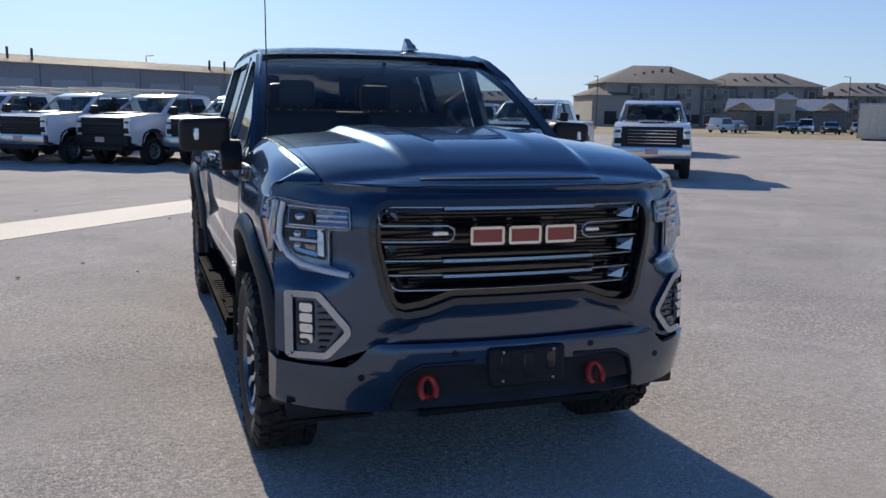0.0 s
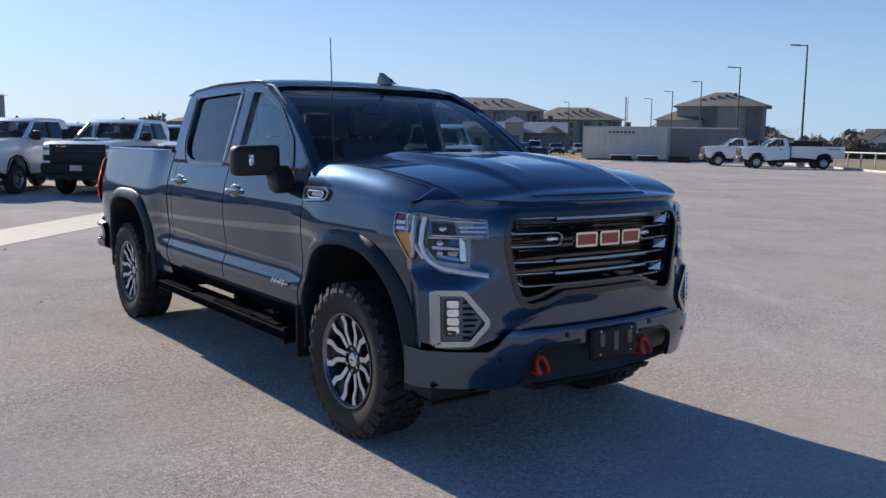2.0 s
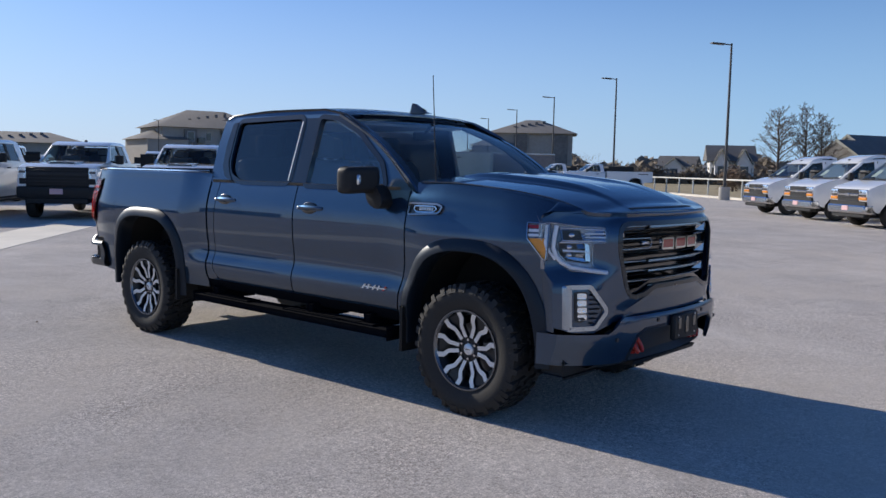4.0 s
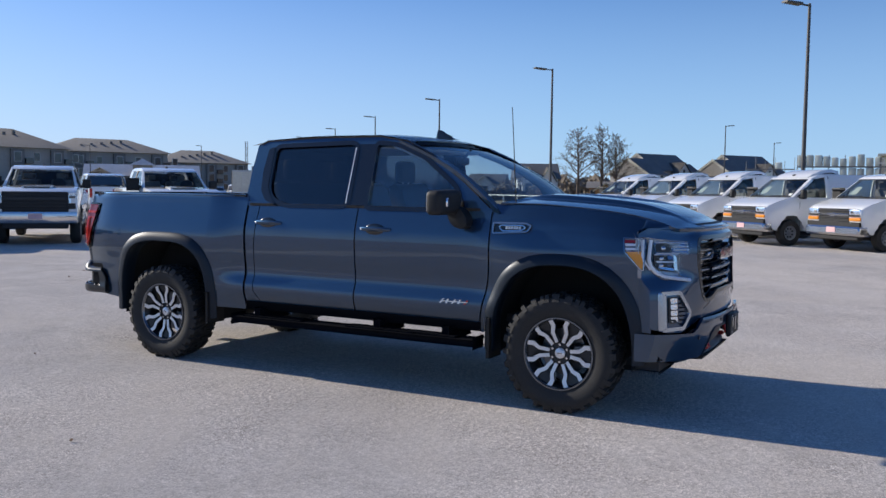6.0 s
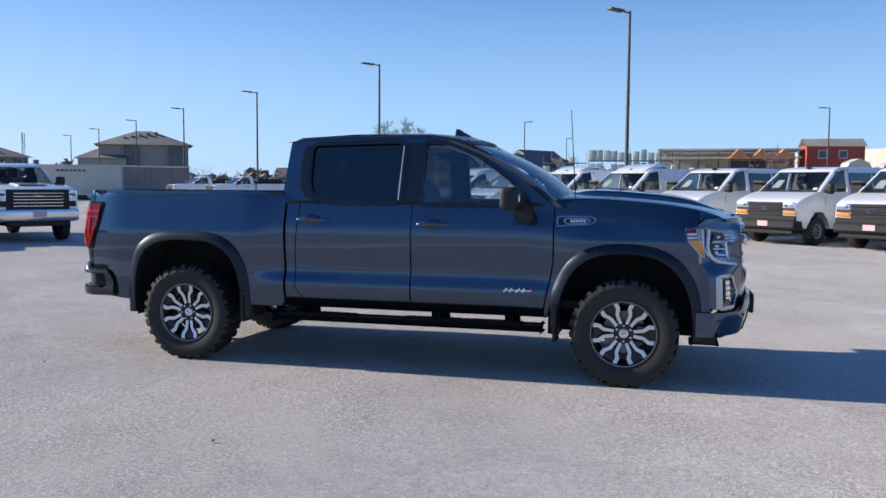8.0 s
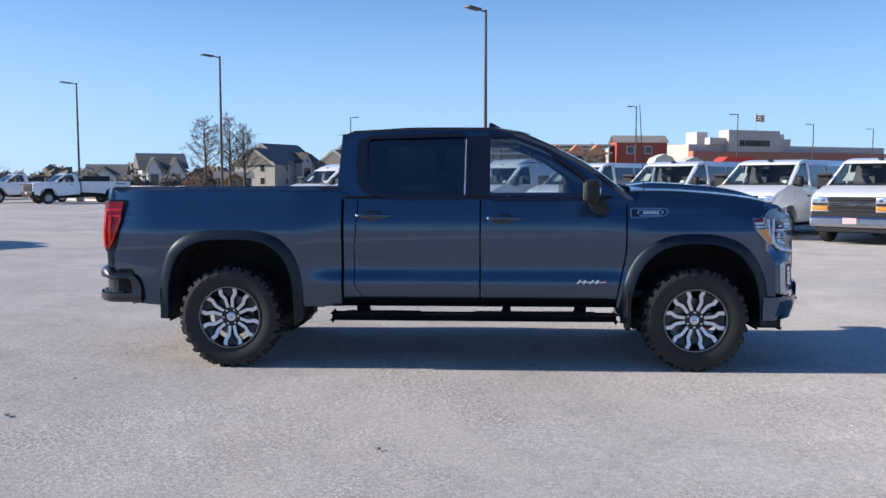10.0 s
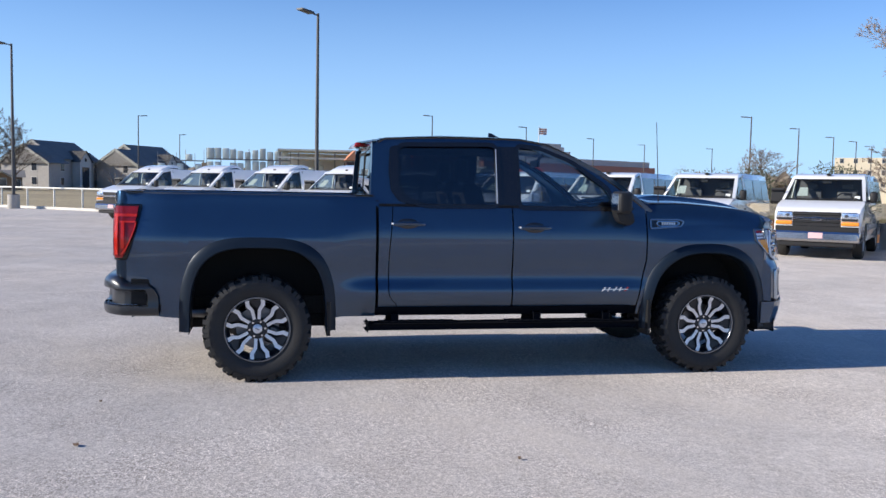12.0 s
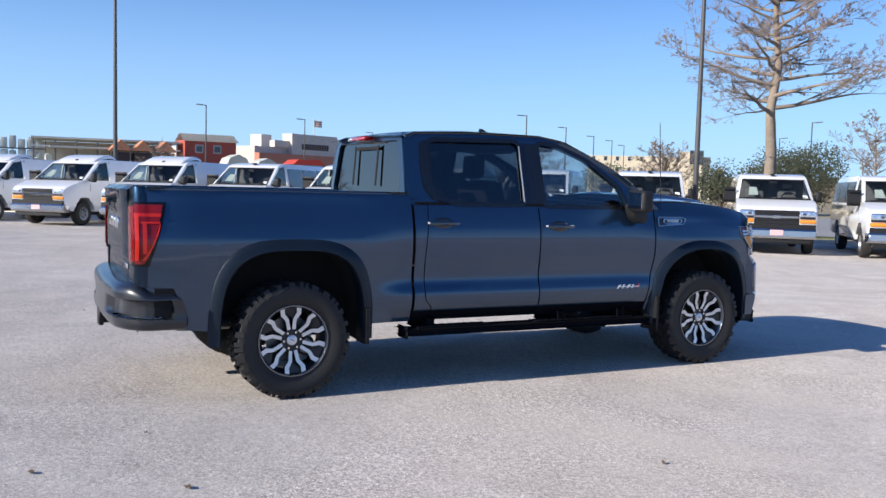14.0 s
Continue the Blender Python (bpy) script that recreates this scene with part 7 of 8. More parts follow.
def hip_roof(bm, w, d, z0, z1, over=0.6, ridge=None, ox=0.0, oy=0.0):
    w2, d2 = w / 2 + over, d / 2 + over
    r = (w2 - d2) if ridge is None else ridge
    r = max(r, 0.01)
    v = [bm.verts.new((ox + x, oy + y, z)) for x, y, z in ((-w2, -d2, z0), (w2, -d2, z0), (w2, d2, z0), (-w2, d2, z0), (-r, 0, z1), (r, 0, z1))]
    for f in ((0, 1, 5, 4), (1, 2, 5), (2, 3, 4, 5), (3, 0, 4), (3, 2, 1, 0)):
        bm.faces.new([v[k] for k in f])
    return bm


def gable_roof(bm, w, d, z0, z1, over=0.4, ox=0.0, oy=0.0):
    """Ridge along x."""
    w2, d2 = w / 2 + over, d / 2 + over
    v = [bm.verts.new((ox + x, oy + y, z)) for x, y, z in ((-w2, -d2, z0), (w2, -d2, z0), (w2, d2, z0), (-w2, d2, z0), (-w2, 0, z1), (w2, 0, z1))]
    for f in ((0, 1, 5, 4), (1, 2, 5), (2, 3, 4, 5), (3, 0, 4), (3, 2, 1, 0)):
        bm.faces.new([v[k] for k in f])
    return bm


def far_window(parent, x, y, z, w, h, axis="y", sgn=-1):
    """A framed window on a wall: frame, pane."""
    if axis == "y":
        fr_ = part("window", boxed(x - w / 2 - 0.1, x + w / 2 + 0.1, y - 0.06, y + 0.06, z - h / 2 - 0.1, z + h / 2 + 0.1), M_TRIMW, parent)
        part("pane", boxed(x - w / 2, x + w / 2, y + sgn * 0.05 - 0.03, y + sgn * 0.05 + 0.03, z - h / 2, z + h / 2), M_PANE, fr_)
    else:
        fr_ = part("window", boxed(x - 0.06, x + 0.06, y - w / 2 - 0.1, y + w / 2 + 0.1, z - h / 2 - 0.1, z + h / 2 + 0.1), M_TRIMW, parent)
        part("pane", boxed(x + sgn * 0.05 - 0.03, x + sgn * 0.05 + 0.03, y - w / 2, y + w / 2, z - h / 2, z + h / 2), M_PANE, fr_)


def facing(x, y, cx=-5.0, cy=-2.0):
    """Turn that shows a building's -y side to the lot."""
    return math.degrees(math.atan2(y - cy, x - cx)) - 90


def apartments(x, y, w, d, eave, apex, turn, label, windows=True, wall=None):
    eave, apex = eave * 0.95, apex * 0.94
    e = empty("apartment_building", pose(x, y, 0, 0, 0, turn), label, "apartment building")
    part("wall", wall_box(bmesh.new(), w, d, -0.1, eave), wall or M_STUCCO, e)
    part("roof", hip_roof(bmesh.new(), w, d, eave, apex, 0.8), M_SHINGLE, e)
    # a lower wing with its own roof, and stone bays
    part("wing_wall", box(bmesh.new(), -w / 2 - 3, -w / 2 + 4, -d / 2 - 1.5, d / 2 - 1, -0.1, eave - 2.2), wall or M_STUCCO, e)
    part("wing_roof", hip_roof(bmesh.new(), 7, d, eave - 2.2, eave - 0.2, 0.6, None, -w / 2 + 0.5, -1.2), M_SHINGLE, e)
    nb = max(2, int(w / 6))
    for k in range(nb):
        xb = -w / 2 + (k + 0.5) * w / nb + 1.5
        part("bay", box(bmesh.new(), xb - 1.1, xb + 1.1, -d / 2 - 0.5, -d / 2 + 0.3, -0.1, eave - 0.3), M_STONE, e)
        if windows:
            for f in range(3):
                z = 1.4 + f * (eave - 0.6) / 3
                far_window(e, xb, -d / 2 - 0.5, z, 1.1, 1.5)
                far_window(e, xb + w / nb / 2, -d / 2, z, 0.9, 1.3)
                part("balcony", boxed(xb + 1.2, xb + 2.4, -d / 2 - 0.9, -d / 2, z - 1.1, z - 0.2), M_PANE, e)
    for k in range(5):
        xs = -w * 0.22 + k * w * 0.09
        part("roof_vent", boxed(xs - 0.25, xs + 0.25, -d * 0.3 + k * 0.45 - 0.25, -d * 0.3 + k * 0.45 + 0.25, eave + (apex - eave) * (0.42 + 0.1 * k) - 0.4, eave + (apex - eave) * (0.42 + 0.1 * k) + 0.25), M_SHINGLE, e)
    return e


apartments(85.9, 135.9, 20, 13, 8.0, 11.7, facing(88, 132) + 22, "tan three-storey apartment building with brown hip roof")
apartments(111.0, 138.9, 22, 12, 8.2, 11.2, facing(113, 132) + 18, "tan three-storey apartment building beyond the clubhouse")
apartments(135.8, 138.0, 19, 12, 6.8, 9.9, facing(137, 131) + 15, "tan apartment building with brown shingle roof")
apartments(118.0, 84.8, 13.5, 11, 7.9, 10.6, facing(117, 82), "plain tan three-storey building end with hip roof", False)
apartments(54.0, 137.5, 17, 10, 4.3, 6.2, facing(52, 133), "low tan building with a raised hip roof", False, M_STUCCO)

club = empty("clubhouse", pose(88.6, 102.4, 0, 0, 0, facing(88.6, 102.4)), "single-storey clubhouse with pale metal roof and entrance tower", "clubhouse")
part("wall", wall_box(bmesh.new(), 16, 8, -0.1, 2.9), M_STONE, club)
part("roof", gable_roof(bmesh.new(), 16, 8, 2.9, 4.7), M_METALROOF, club)
part("tower", box(bmesh.new(), -1.4, 1.4, -5.4, -2.5, -0.1, 4.5), M_STUCCO, club)
part("tower_roof", hip_roof(bmesh.new(), 2.8, 2.9, 4.5, 5.5, 0.5, None, 0, -3.95), M_METALROOF, club)
for sx in (-1, 1):
    pg = bmesh.new()
    for v4 in (((sx * 6 - 2.5, -5.2, 2.7), (sx * 6, -5.2, 4.1), (sx * 6, 0, 4.1), (sx * 6 - 2.5, 0, 2.7)), ((sx * 6 + 2.5, -5.2, 2.7), (sx * 6, -5.2, 4.1), (sx * 6, 0, 4.1), (sx * 6 + 2.5, 0, 2.7))):
        pg.faces.new([pg.verts.new(p) for p in v4])
    bmesh.ops.solidify(pg, geom=pg.faces[:], thickness=0.1)
    part("porch_roof", pg, M_METALROOF, club)
    part("porch_wall", box(bmesh.new(), sx * 6 - 2.2, sx * 6 + 2.2, -5.0, -3.9, -0.1, 2.7), M_STONE, club)
    for xo in (-3.2, 3.2):
        far_window(club, sx * 3.6, -4.0, 1.5, 1.2, 1.4)
part("entrance", boxed(-0.8, 0.8, -5.45, -5.35, 0, 2.5), M_PANE, club)

# steel shed with roller doors, far behind the pickups
shed = empty("warehouse", pose(-1.4, 98.2, 0, 0, 0, 32.0), "long blue-grey steel warehouse with roller doors", "warehouse")
sl_, sr_ = -62, 19.6
part("wall", box(bmesh.new(), sl_, sr_, 0, 18, -0.1, 6.1), M_SHEDWALL, shed)
sr = bmesh.new()
v_ = [sr.verts.new(p) for p in ((sl_ - 0.4, -0.5, 6.05), (sr_ + 0.4, -0.5, 6.05), (sr_ + 0.4, 9, 7.35), (sl_ - 0.4, 9, 7.35), (sl_ - 0.4, 18.5, 6.05), (sr_ + 0.4, 18.5, 6.05))]
sr.faces.new((v_[0], v_[1], v_[2], v_[3]))
sr.faces.new((v_[3], v_[2], v_[5], v_[4]))
bmesh.ops.solidify(sr, geom=sr.faces[:], thickness=0.12)
part("roof", sr, M_GREYROOF, shed)
ge = bmesh.new()
ge.faces.new([ge.verts.new(p) for p in ((sr_, 0, 6.05), (sr_, 18, 6.05), (sr_, 9, 7.3))])
bmesh.ops.solidify(ge, geom=ge.faces[:], thickness=0.1)
part("gable_wall", ge, M_SHEDWALL, shed)
for k in range(12):
    xd = 13.2 - k * 5.6
    part("roller_door", boxed(xd - 1.9, xd + 1.9, -0.08, 0.02, 0, 4.5), M_SHEDDOOR, shed)
    part("downpipe", boxed(xd + 2.6, xd + 2.75, -0.15, 0.0, 0, 5.9), M_SHEDWALL, shed)
for xs in (10.3, 12.5, -14.0, -11.5):
    part("roof_flue", tube(bmesh.new(), (xs, 3.0, 6.2), (xs, 3.0, 7.7), 0.13), M_POLE, shed)
low = empty("low_building", pose(25.0, 124.5, 0, 0, 0, 10), "low grey building beside the warehouse", "building")
part("wall", box(bmesh.new(), -7, 22, 0, 8, -0.1, 2.9), M_SHEDWALL, low)
part("roof", box(bmesh.new(), -7.4, 22.4, -0.4, 8.4, 2.9, 3.25), M_SHINGLE, low)


def house(x, y, turn, w, d, eave, ridge, label, gables=2, wall=None):
    """A house: walls, gabled roof with white barge boards, front gables, windows, chimney."""
    e = empty("house", pose(x, y, 0, 0, 0, turn), label, "house")
    part("wall", wall_box(bmesh.new(), w, d, -0.1, eave), wall or M_TRIMW, e)
    part("roof", gable_roof(bmesh.new(), w, d, eave, ridge, 0.5), M_SHINGLE, e)
    for k in range(gables):
        gx = -w / 2 + (k + 0.5) * w / gables
        gw = w / gables * 0.62
        g = bmesh.new()
        z0, z1, y0 = eave - 0.3, eave + (ridge - eave) * 0.72, -d / 2 - 1.4
        part("gable_front", prism(bmesh.new(), [(gx - gw / 2, -0.1), (gx + gw / 2, -0.1), (gx + gw / 2, z0), (gx, z1 - 0.2), (gx - gw / 2, z0)], 0.9, 0.0), wall or M_TRIMW, e).location = (0, y0 + 0.9, 0)
        for sg in (-1, 1):
            q = bmesh.new()
            q.faces.new([q.verts.new(p) for p in ((gx + sg * (gw / 2 + 0.4), y0 - 0.35, z0 - 0.2), (gx, y0 - 0.35, z1 + 0.05), (gx, 0, z1 + 0.05), (gx + sg * (gw / 2 + 0.4), 0, z0 - 0.2))])
            bmesh.ops.solidify(q, geom=q.faces[:], thickness=0.14)
            part("gable_roof", q, M_SHINGLE, e)
            b = bmesh.new()
            b.faces.new([b.verts.new(p) for p in ((gx + sg * (gw / 2 + 0.4), y0 - 0.42, z0 - 0.40), (gx, y0 - 0.42, z1 - 0.15), (gx, y0 - 0.42, z1 + 0.12), (gx + sg * (gw / 2 + 0.4), y0 - 0.42, z0 - 0.12))])
            bmesh.ops.solidify(b, geom=b.faces[:], thickness=0.08)
            part("barge_board", b, M_BOXWHITE, e)
        far_window(e, gx, y0 + 0.02, eave * 0.55, 1.2, 1.4)
    for xw in (-w * 0.36, w * 0.36):
        far_window(e, xw, -d / 2, eave * 0.5, 1.1, 1.2)
    return e


house(127.5, 53.4, facing(127, 52) + 8, 6.5, 7, 3.4, 5.9, "pale two-gabled house with grey roof", 2, M_HAZEWALL)
house(127.5, 62.0, facing(127, 61) - 10, 5.5, 5, 2.5, 4.2, "small pale house beside a larger one", 1, M_HAZEWALL)
house(140.5, 66.0, facing(140, 66), 6, 6, 1.9, 2.9, "small pale house far across the field", 1)
house(150.0, 74.0, facing(150, 74), 7, 6, 1.8, 2.7, "low house far across the field", 1, M_STUCCO)
house(145.0, 47.0, facing(145, 47), 6, 6, 2.0, 3.2, "brick house far across the field", 1, M_RUST)


def lodge(x, y, turn, label):
    """Two offset gabled blocks with white barge boards, a gabled porch and a low wing."""
    e = empty("apartment_house", pose(x, y, 0, 0, 0, turn) @ Matrix.Diagonal((0.85, 1.05, 1, 1)), label, "apartment house")
    for x0, x1, y0, y1, eave, ridge in ((-5.0, 8.0, -4.5, 4.5, 5.6, 9.1), (-10.5, -5.0, -6.5, 3.0, 4.7, 8.0), (8.0, 14.0, -3.0, 3.5, 4.8, 7.4)):
        w, d, ox, oy = x1 - x0, y1 - y0, (x0 + x1) / 2, (y0 + y1) / 2
        part("wall", box(bmesh.new(), x0, x1, y0, y1, -0.1, eave), M_STUCCO, e)
        part("roof", gable_roof(bmesh.new(), w, d, eave, ridge, 0.5, ox, oy), M_SHINGLE, e)
        g = bmesh.new()
        g.faces.new([g.verts.new(q) for q in ((x0 - 0.56, y0, eave), (x0 - 0.56, y1, eave), (x0 - 0.56, oy, ridge - 0.3))])
        bmesh.ops.solidify(g, geom=g.faces[:], thickness=0.08)
        part("gable_wall", g, M_STUCCO, e)
        for ye in (y0 - 0.5, y1 + 0.5):
            b = bmesh.new()
            b.faces.new([b.verts.new(q) for q in ((x0 - 0.72, ye, eave - 0.45), (x0 - 0.72, oy, ridge - 0.45), (x0 - 0.72, oy, ridge + 0.12), (x0 - 0.72, ye, eave + 0.12))])
            bmesh.ops.solidify(b, geom=b.faces[:], thickness=0.14)
            part("barge_board", b, M_BOXWHITE, e)
        for z in (1.5, 4.0):
            if z < eave - 0.6:
                far_window(e, x0, oy - d * 0.2, z, 1.0, 1.3, "x")
                far_window(e, ox + w * 0.28, y0, z, 1.0, 1.3)
    part("porch_wall", prism(bmesh.new(), [(-2.0, -0.1), (2.0, -0.1), (2.0, 5.4), (0, 7.2), (-2.0, 5.4)], 0.8, 0.0), M_TRIMW, e).location = (2.2, -5.4, 0)
    for sg in (-1, 1):
        q = bmesh.new()
        q.faces.new([q.verts.new(v) for v in ((2.2 + sg * 2.4, -6.5, 5.15), (2.2, -6.5, 7.35), (2.2, -1.5, 7.35), (2.2 + sg * 2.4, -1.5, 5.15))])
        bmesh.ops.solidify(q, geom=q.faces[:], thickness=0.16)
        part("porch_roof", q, M_SHINGLE, e)
    part("porch_opening", boxed(1.0, 3.4, -6.25, -6.19, 0, 4.2), M_PANE, e)
    part("gable_vent", boxed(1.9, 2.5, -6.25, -6.19, 5.3, 5.9), M_PANE, e)
    return e


lodge(169.0, 45.5, facing(169, 47) + 50, "tan two-storey apartment house with white barge boards")
lodge(180.0, 30.8, facing(180, 30.5) + 50, "tan two-storey apartment house beside its twin")

# store yard: racks, open canopy, barn for sale, main building
rackobj = empty("storage_rack", pose(134.65, 7.2, 0, 0, 0, -88.7) @ Matrix.Diagonal((1.24, 1.4, 1.385, 1)), "steel pallet rack with wrapped white bundles", "storage rack")
for k in range(7):
    part("upright", tube(bmesh.new(), (-5.2 + k * 1.75, 0, 0), (-5.2 + k * 1.75, 0, 5.2), 0.05, n=6), M_GREYPOLE, rackobj)
for z in (2.6, 3.95):
    part("shelf", boxed(-5.2, 5.3, -0.5, 0.5, z - 0.06, z + 0.06), M_GREYPOLE, rackobj)
M_WRAP = mat("wrapped_bundle", (0.62, 0.66, 0.60), 0.35, var=0.2, scale=2, rnd=0.25)
rnd_ = random.Random(4)
for z in (2.67, 4.02):
    for k in range(11):
        x_ = -5.1 + k * 0.93
        if rnd_.random() < 0.85:
            part("wrapped_pallet", boxed(x_, x_ + rnd_.uniform(0.68, 0.86), -0.45, 0.45, z, z + rnd_.uniform(0.8, 1.25), bevel=0.10, seg=2), M_WRAP, rackobj)
rack2 = empty("storage_rack", pose(134.9, 17.6, 0, 0, 0, -88.7) @ Matrix.Diagonal((1.0, 1.4, 1.385, 1)), "steel pallet rack, mostly empty", "storage rack")
for k in range(6):
    part("upright", tube(bmesh.new(), (-3.5 + k * 1.4, 0, 0), (-3.5 + k * 1.4, 0, 4.6 + 0.4 * (k % 2)), 0.04, n=6), M_GREYPOLE, rack2)
for z in (2.6, 3.7):
    part("shelf", boxed(-3.5, 3.5, -0.5, 0.5, z - 0.05, z + 0.05), M_GREYPOLE, rack2)
for k, z in ((0, 2.66), (2, 2.66), (3, 3.76), (4, 2.66)):
    part("wrapped_pallet", boxed(-3.4 + k * 1.4, -2.5 + k * 1.4, -0.45, 0.45, z, z + 0.7, bevel=0.1, seg=2), M_WRAP, rack2)
can = empty("canopy", pose(132.35, -7.4, 0, 0, 0, -90) @ Matrix.Diagonal((1.18, 1.4, 1.29, 1)), "open store canopy with flat roof and rust gables", "canopy")
part("roof", boxed(-8.5, 9.0, -1, 6, 5.40, 5.62), M_BOXWHITE, can)
part("lower_roof", boxed(-6.5, 0.5, -3.2, -1.2, 4.35, 4.55), M_BOXWHITE, can)
for k in range(14):
    part("stock_pallet", boxed(-8.2 + k * 1.2, -7.15 + k * 1.2, 1.2, 2.4, 0, 3.4 + 0.5 * math.sin(k * 2.1), bevel=0.15), M_WRAP, can)
part("beam", boxed(-8.5, 9.0, -1.1, -0.9, 4.5, 4.65), M_HAZEWALL, can)
for k in range(8):
    part("column", boxed(-8.3 + k * 2.4, -8.1 + k * 2.4, -1.0, -0.8, 0, 5.2), M_GREYPOLE, can)
part("back_wall", boxed(-8.5, 9.0, 5.8, 6.0, 0, 5.35), M_HAZEWALL, can)
for k in range(3):
    g = empty("garden_shed", pose(126.3, -9.0 - k * 3.1, 0, 0, 0, -88) @ Matrix.Diagonal((1.14, 1.4, 1.43, 1)), "small display shed with rust-orange gable roof", "shed", "display sheds")
    part("wall", boxed(-1.1, 1.1, 0, 2.4, 0, 3.7), M_SIGN, g)
    part("roof", prism(bmesh.new(), [(-1.35, 3.85), (0, 4.95), (1.35, 3.85)], 1.4, 0.0), M_ORANGE, g).location = (0, 1.2, 0)
for x_, y_, h_ in ((110.3, -22.3, 5.1), (109.4, -26.0, 4.7)):
    g = empty("garden_shed", pose(x_, y_, 0, 0, 0, -82), "white display shed with a rounded barn roof", "shed", "white display sheds")
    part("wall", boxed(-1.35, 1.35, 0, 3.0, 0, h_ - 1.2), M_HAZEWALL, g)
    part("roof", prism(bmesh.new(), [(-1.55, h_ - 1.3), (-1.15, h_ - 0.5), (0, h_), (1.15, h_ - 0.5), (1.55, h_ - 1.3)], 1.6, 0.0), M_BOXWHITE, g).location = (0, 1.5, 0)
    part("door", boxed(-0.6, 0.6, -0.05, 0.0, 0, h_ - 1.9), M_TRIMW, g)
tent = empty("canopy_tent", pose(112.9, -32.1, 0, 0, 0, -82), "bright red canopy tent in the store yard", "tent")
part("roof", prism(bmesh.new(), [(-2.45, 4.1), (-1.6, 4.75), (1.6, 4.75), (2.45, 4.1)], 1.8, 0.02), M_REDTENT, tent)
for a_ in (-2.3, 2.3):
    for b_ in (-1.6, 1.6):
        part("post", tube(bmesh.new(), (a_, b_, 0), (a_, b_, 4.15), 0.04, n=8), M_GREYPOLE, tent)
barn = empty("barn", pose(132.5, -22.6, 0, 0, 0, -84) @ Matrix.Diagonal((1.66, 1.6, 1.83, 1.0)), "red two-storey barn shed with pale roof and white windows", "barn")
part("wall", box(bmesh.new(), -2.6, 2.2, -1.3, 1.7, 0, 4.15), M_REDBARN, barn)
bg = bmesh.new()
prism(bg, [(-1.3, 4.15), (1.7, 4.15), (0.2, 4.65)], 0.06, 0.0)
for v in bg.verts:
    v.co = Vector((2.15 + v.co.y, v.co.x, v.co.z))
part("gable_wall", bg, M_REDBARN, barn)
for y0, y1 in ((-1.5, 0.2), (1.9, 0.2)):
    q = bmesh.new()
    q.faces.new([q.verts.new(p) for p in ((-2.75, y0, 4.08), (2.4, y0, 4.08), (2.4, y1, 4.75), (-2.75, y1, 4.75))])
    bmesh.ops.solidify(q, geom=q.faces[:], thickness=0.1)
    part("roof", q, M_BOXWHITE, barn)
for xw in (-1.3, 0.4):
    far_window(barn, xw, -1.3, 3.45, 0.55, 0.5)
store = empty("store", pose(151.2, -45.5, 0, 0, 0, -63) @ Matrix.Diagonal((1.5, 1.5, 1.5, 1)), "flat-roofed store with stepped parapet and red band", "store")
part("wall", box(bmesh.new(), -9.6, 21.5, 0, 20, -0.1, 5.2), M_STORE, store)
part("parapet", box(bmesh.new(), -6.8, 5.4, -0.3, 0.6, 5.2, 6.0), M_STORE, store)
part("entrance_block", box(bmesh.new(), -4.5, 3.2, -0.8, 0.9, 4.0, 6.9), M_STORE, store)
part("red_band", box(bmesh.new(), -9.7, 21.6, -0.95, -0.1, 2.9, 4.4), M_STORERED, store)
for k in range(11):
    part("sign_bar", boxed(-2.9 + k * 0.42, -2.9 + k * 0.42 + 0.30, -0.86, -0.80, 5.05, 5.75), M_SIGN, store)
for k in range(3):
    part("roof_unit", boxed(-6 + k * 6, -4.4 + k * 6, 3, 5, 5.2, 6.8), M_TRIMW, store)
flag = empty("flagpole", pose(164.9, -49.6, 0, 0, 0, 0) @ Matrix.Diagonal((1.45, 1.45, 1.42, 1)), "tall pole with a striped flag", "flagpole")
part("pole", tube(bmesh.new(), (0, 0, 0), (0, 0, 10.3), 0.08, 0.05), M_TRIMW, flag)
for k in range(7):
    fb = bmesh.new()
    quads(fb, [[(0.10 * math.sin(3.2 * y + 0.5), y, 9.1 + 0.14 * (k + q) + 0.10 * math.sin(2.1 * y)) for y in np.linspace(-1.15, 0, 9)] for q in (0, 1)])
    bmesh.ops.solidify(fb, geom=fb.faces[:], thickness=0.02)
    part("flag_stripe", fb, M_STORERED if k % 2 else M_PAPER, flag)
hotel = empty("hotel", pose(166, -134, 0, 0, 0, facing(166, -133)), "long beige stucco hotel with flat roof", "hotel")
part("wall", box(bmesh.new(), -13.5, 16, 0, 14, -0.1, 10.3), M_BEIGE, hotel)
part("tower", box(bmesh.new(), 9, 14, -1.5, 5, -0.1, 11.5), M_BEIGE, hotel)
part("sign_panel", boxed(11, 14.2, -1.7, -1.5, 8.5, 11.8), M_PANE, hotel)
for f in range(3):
    for k in range(8):
        far_window(hotel, -12 + k * 2.9, 0, 4.2 + f * 2.7, 0.75, 1.0)


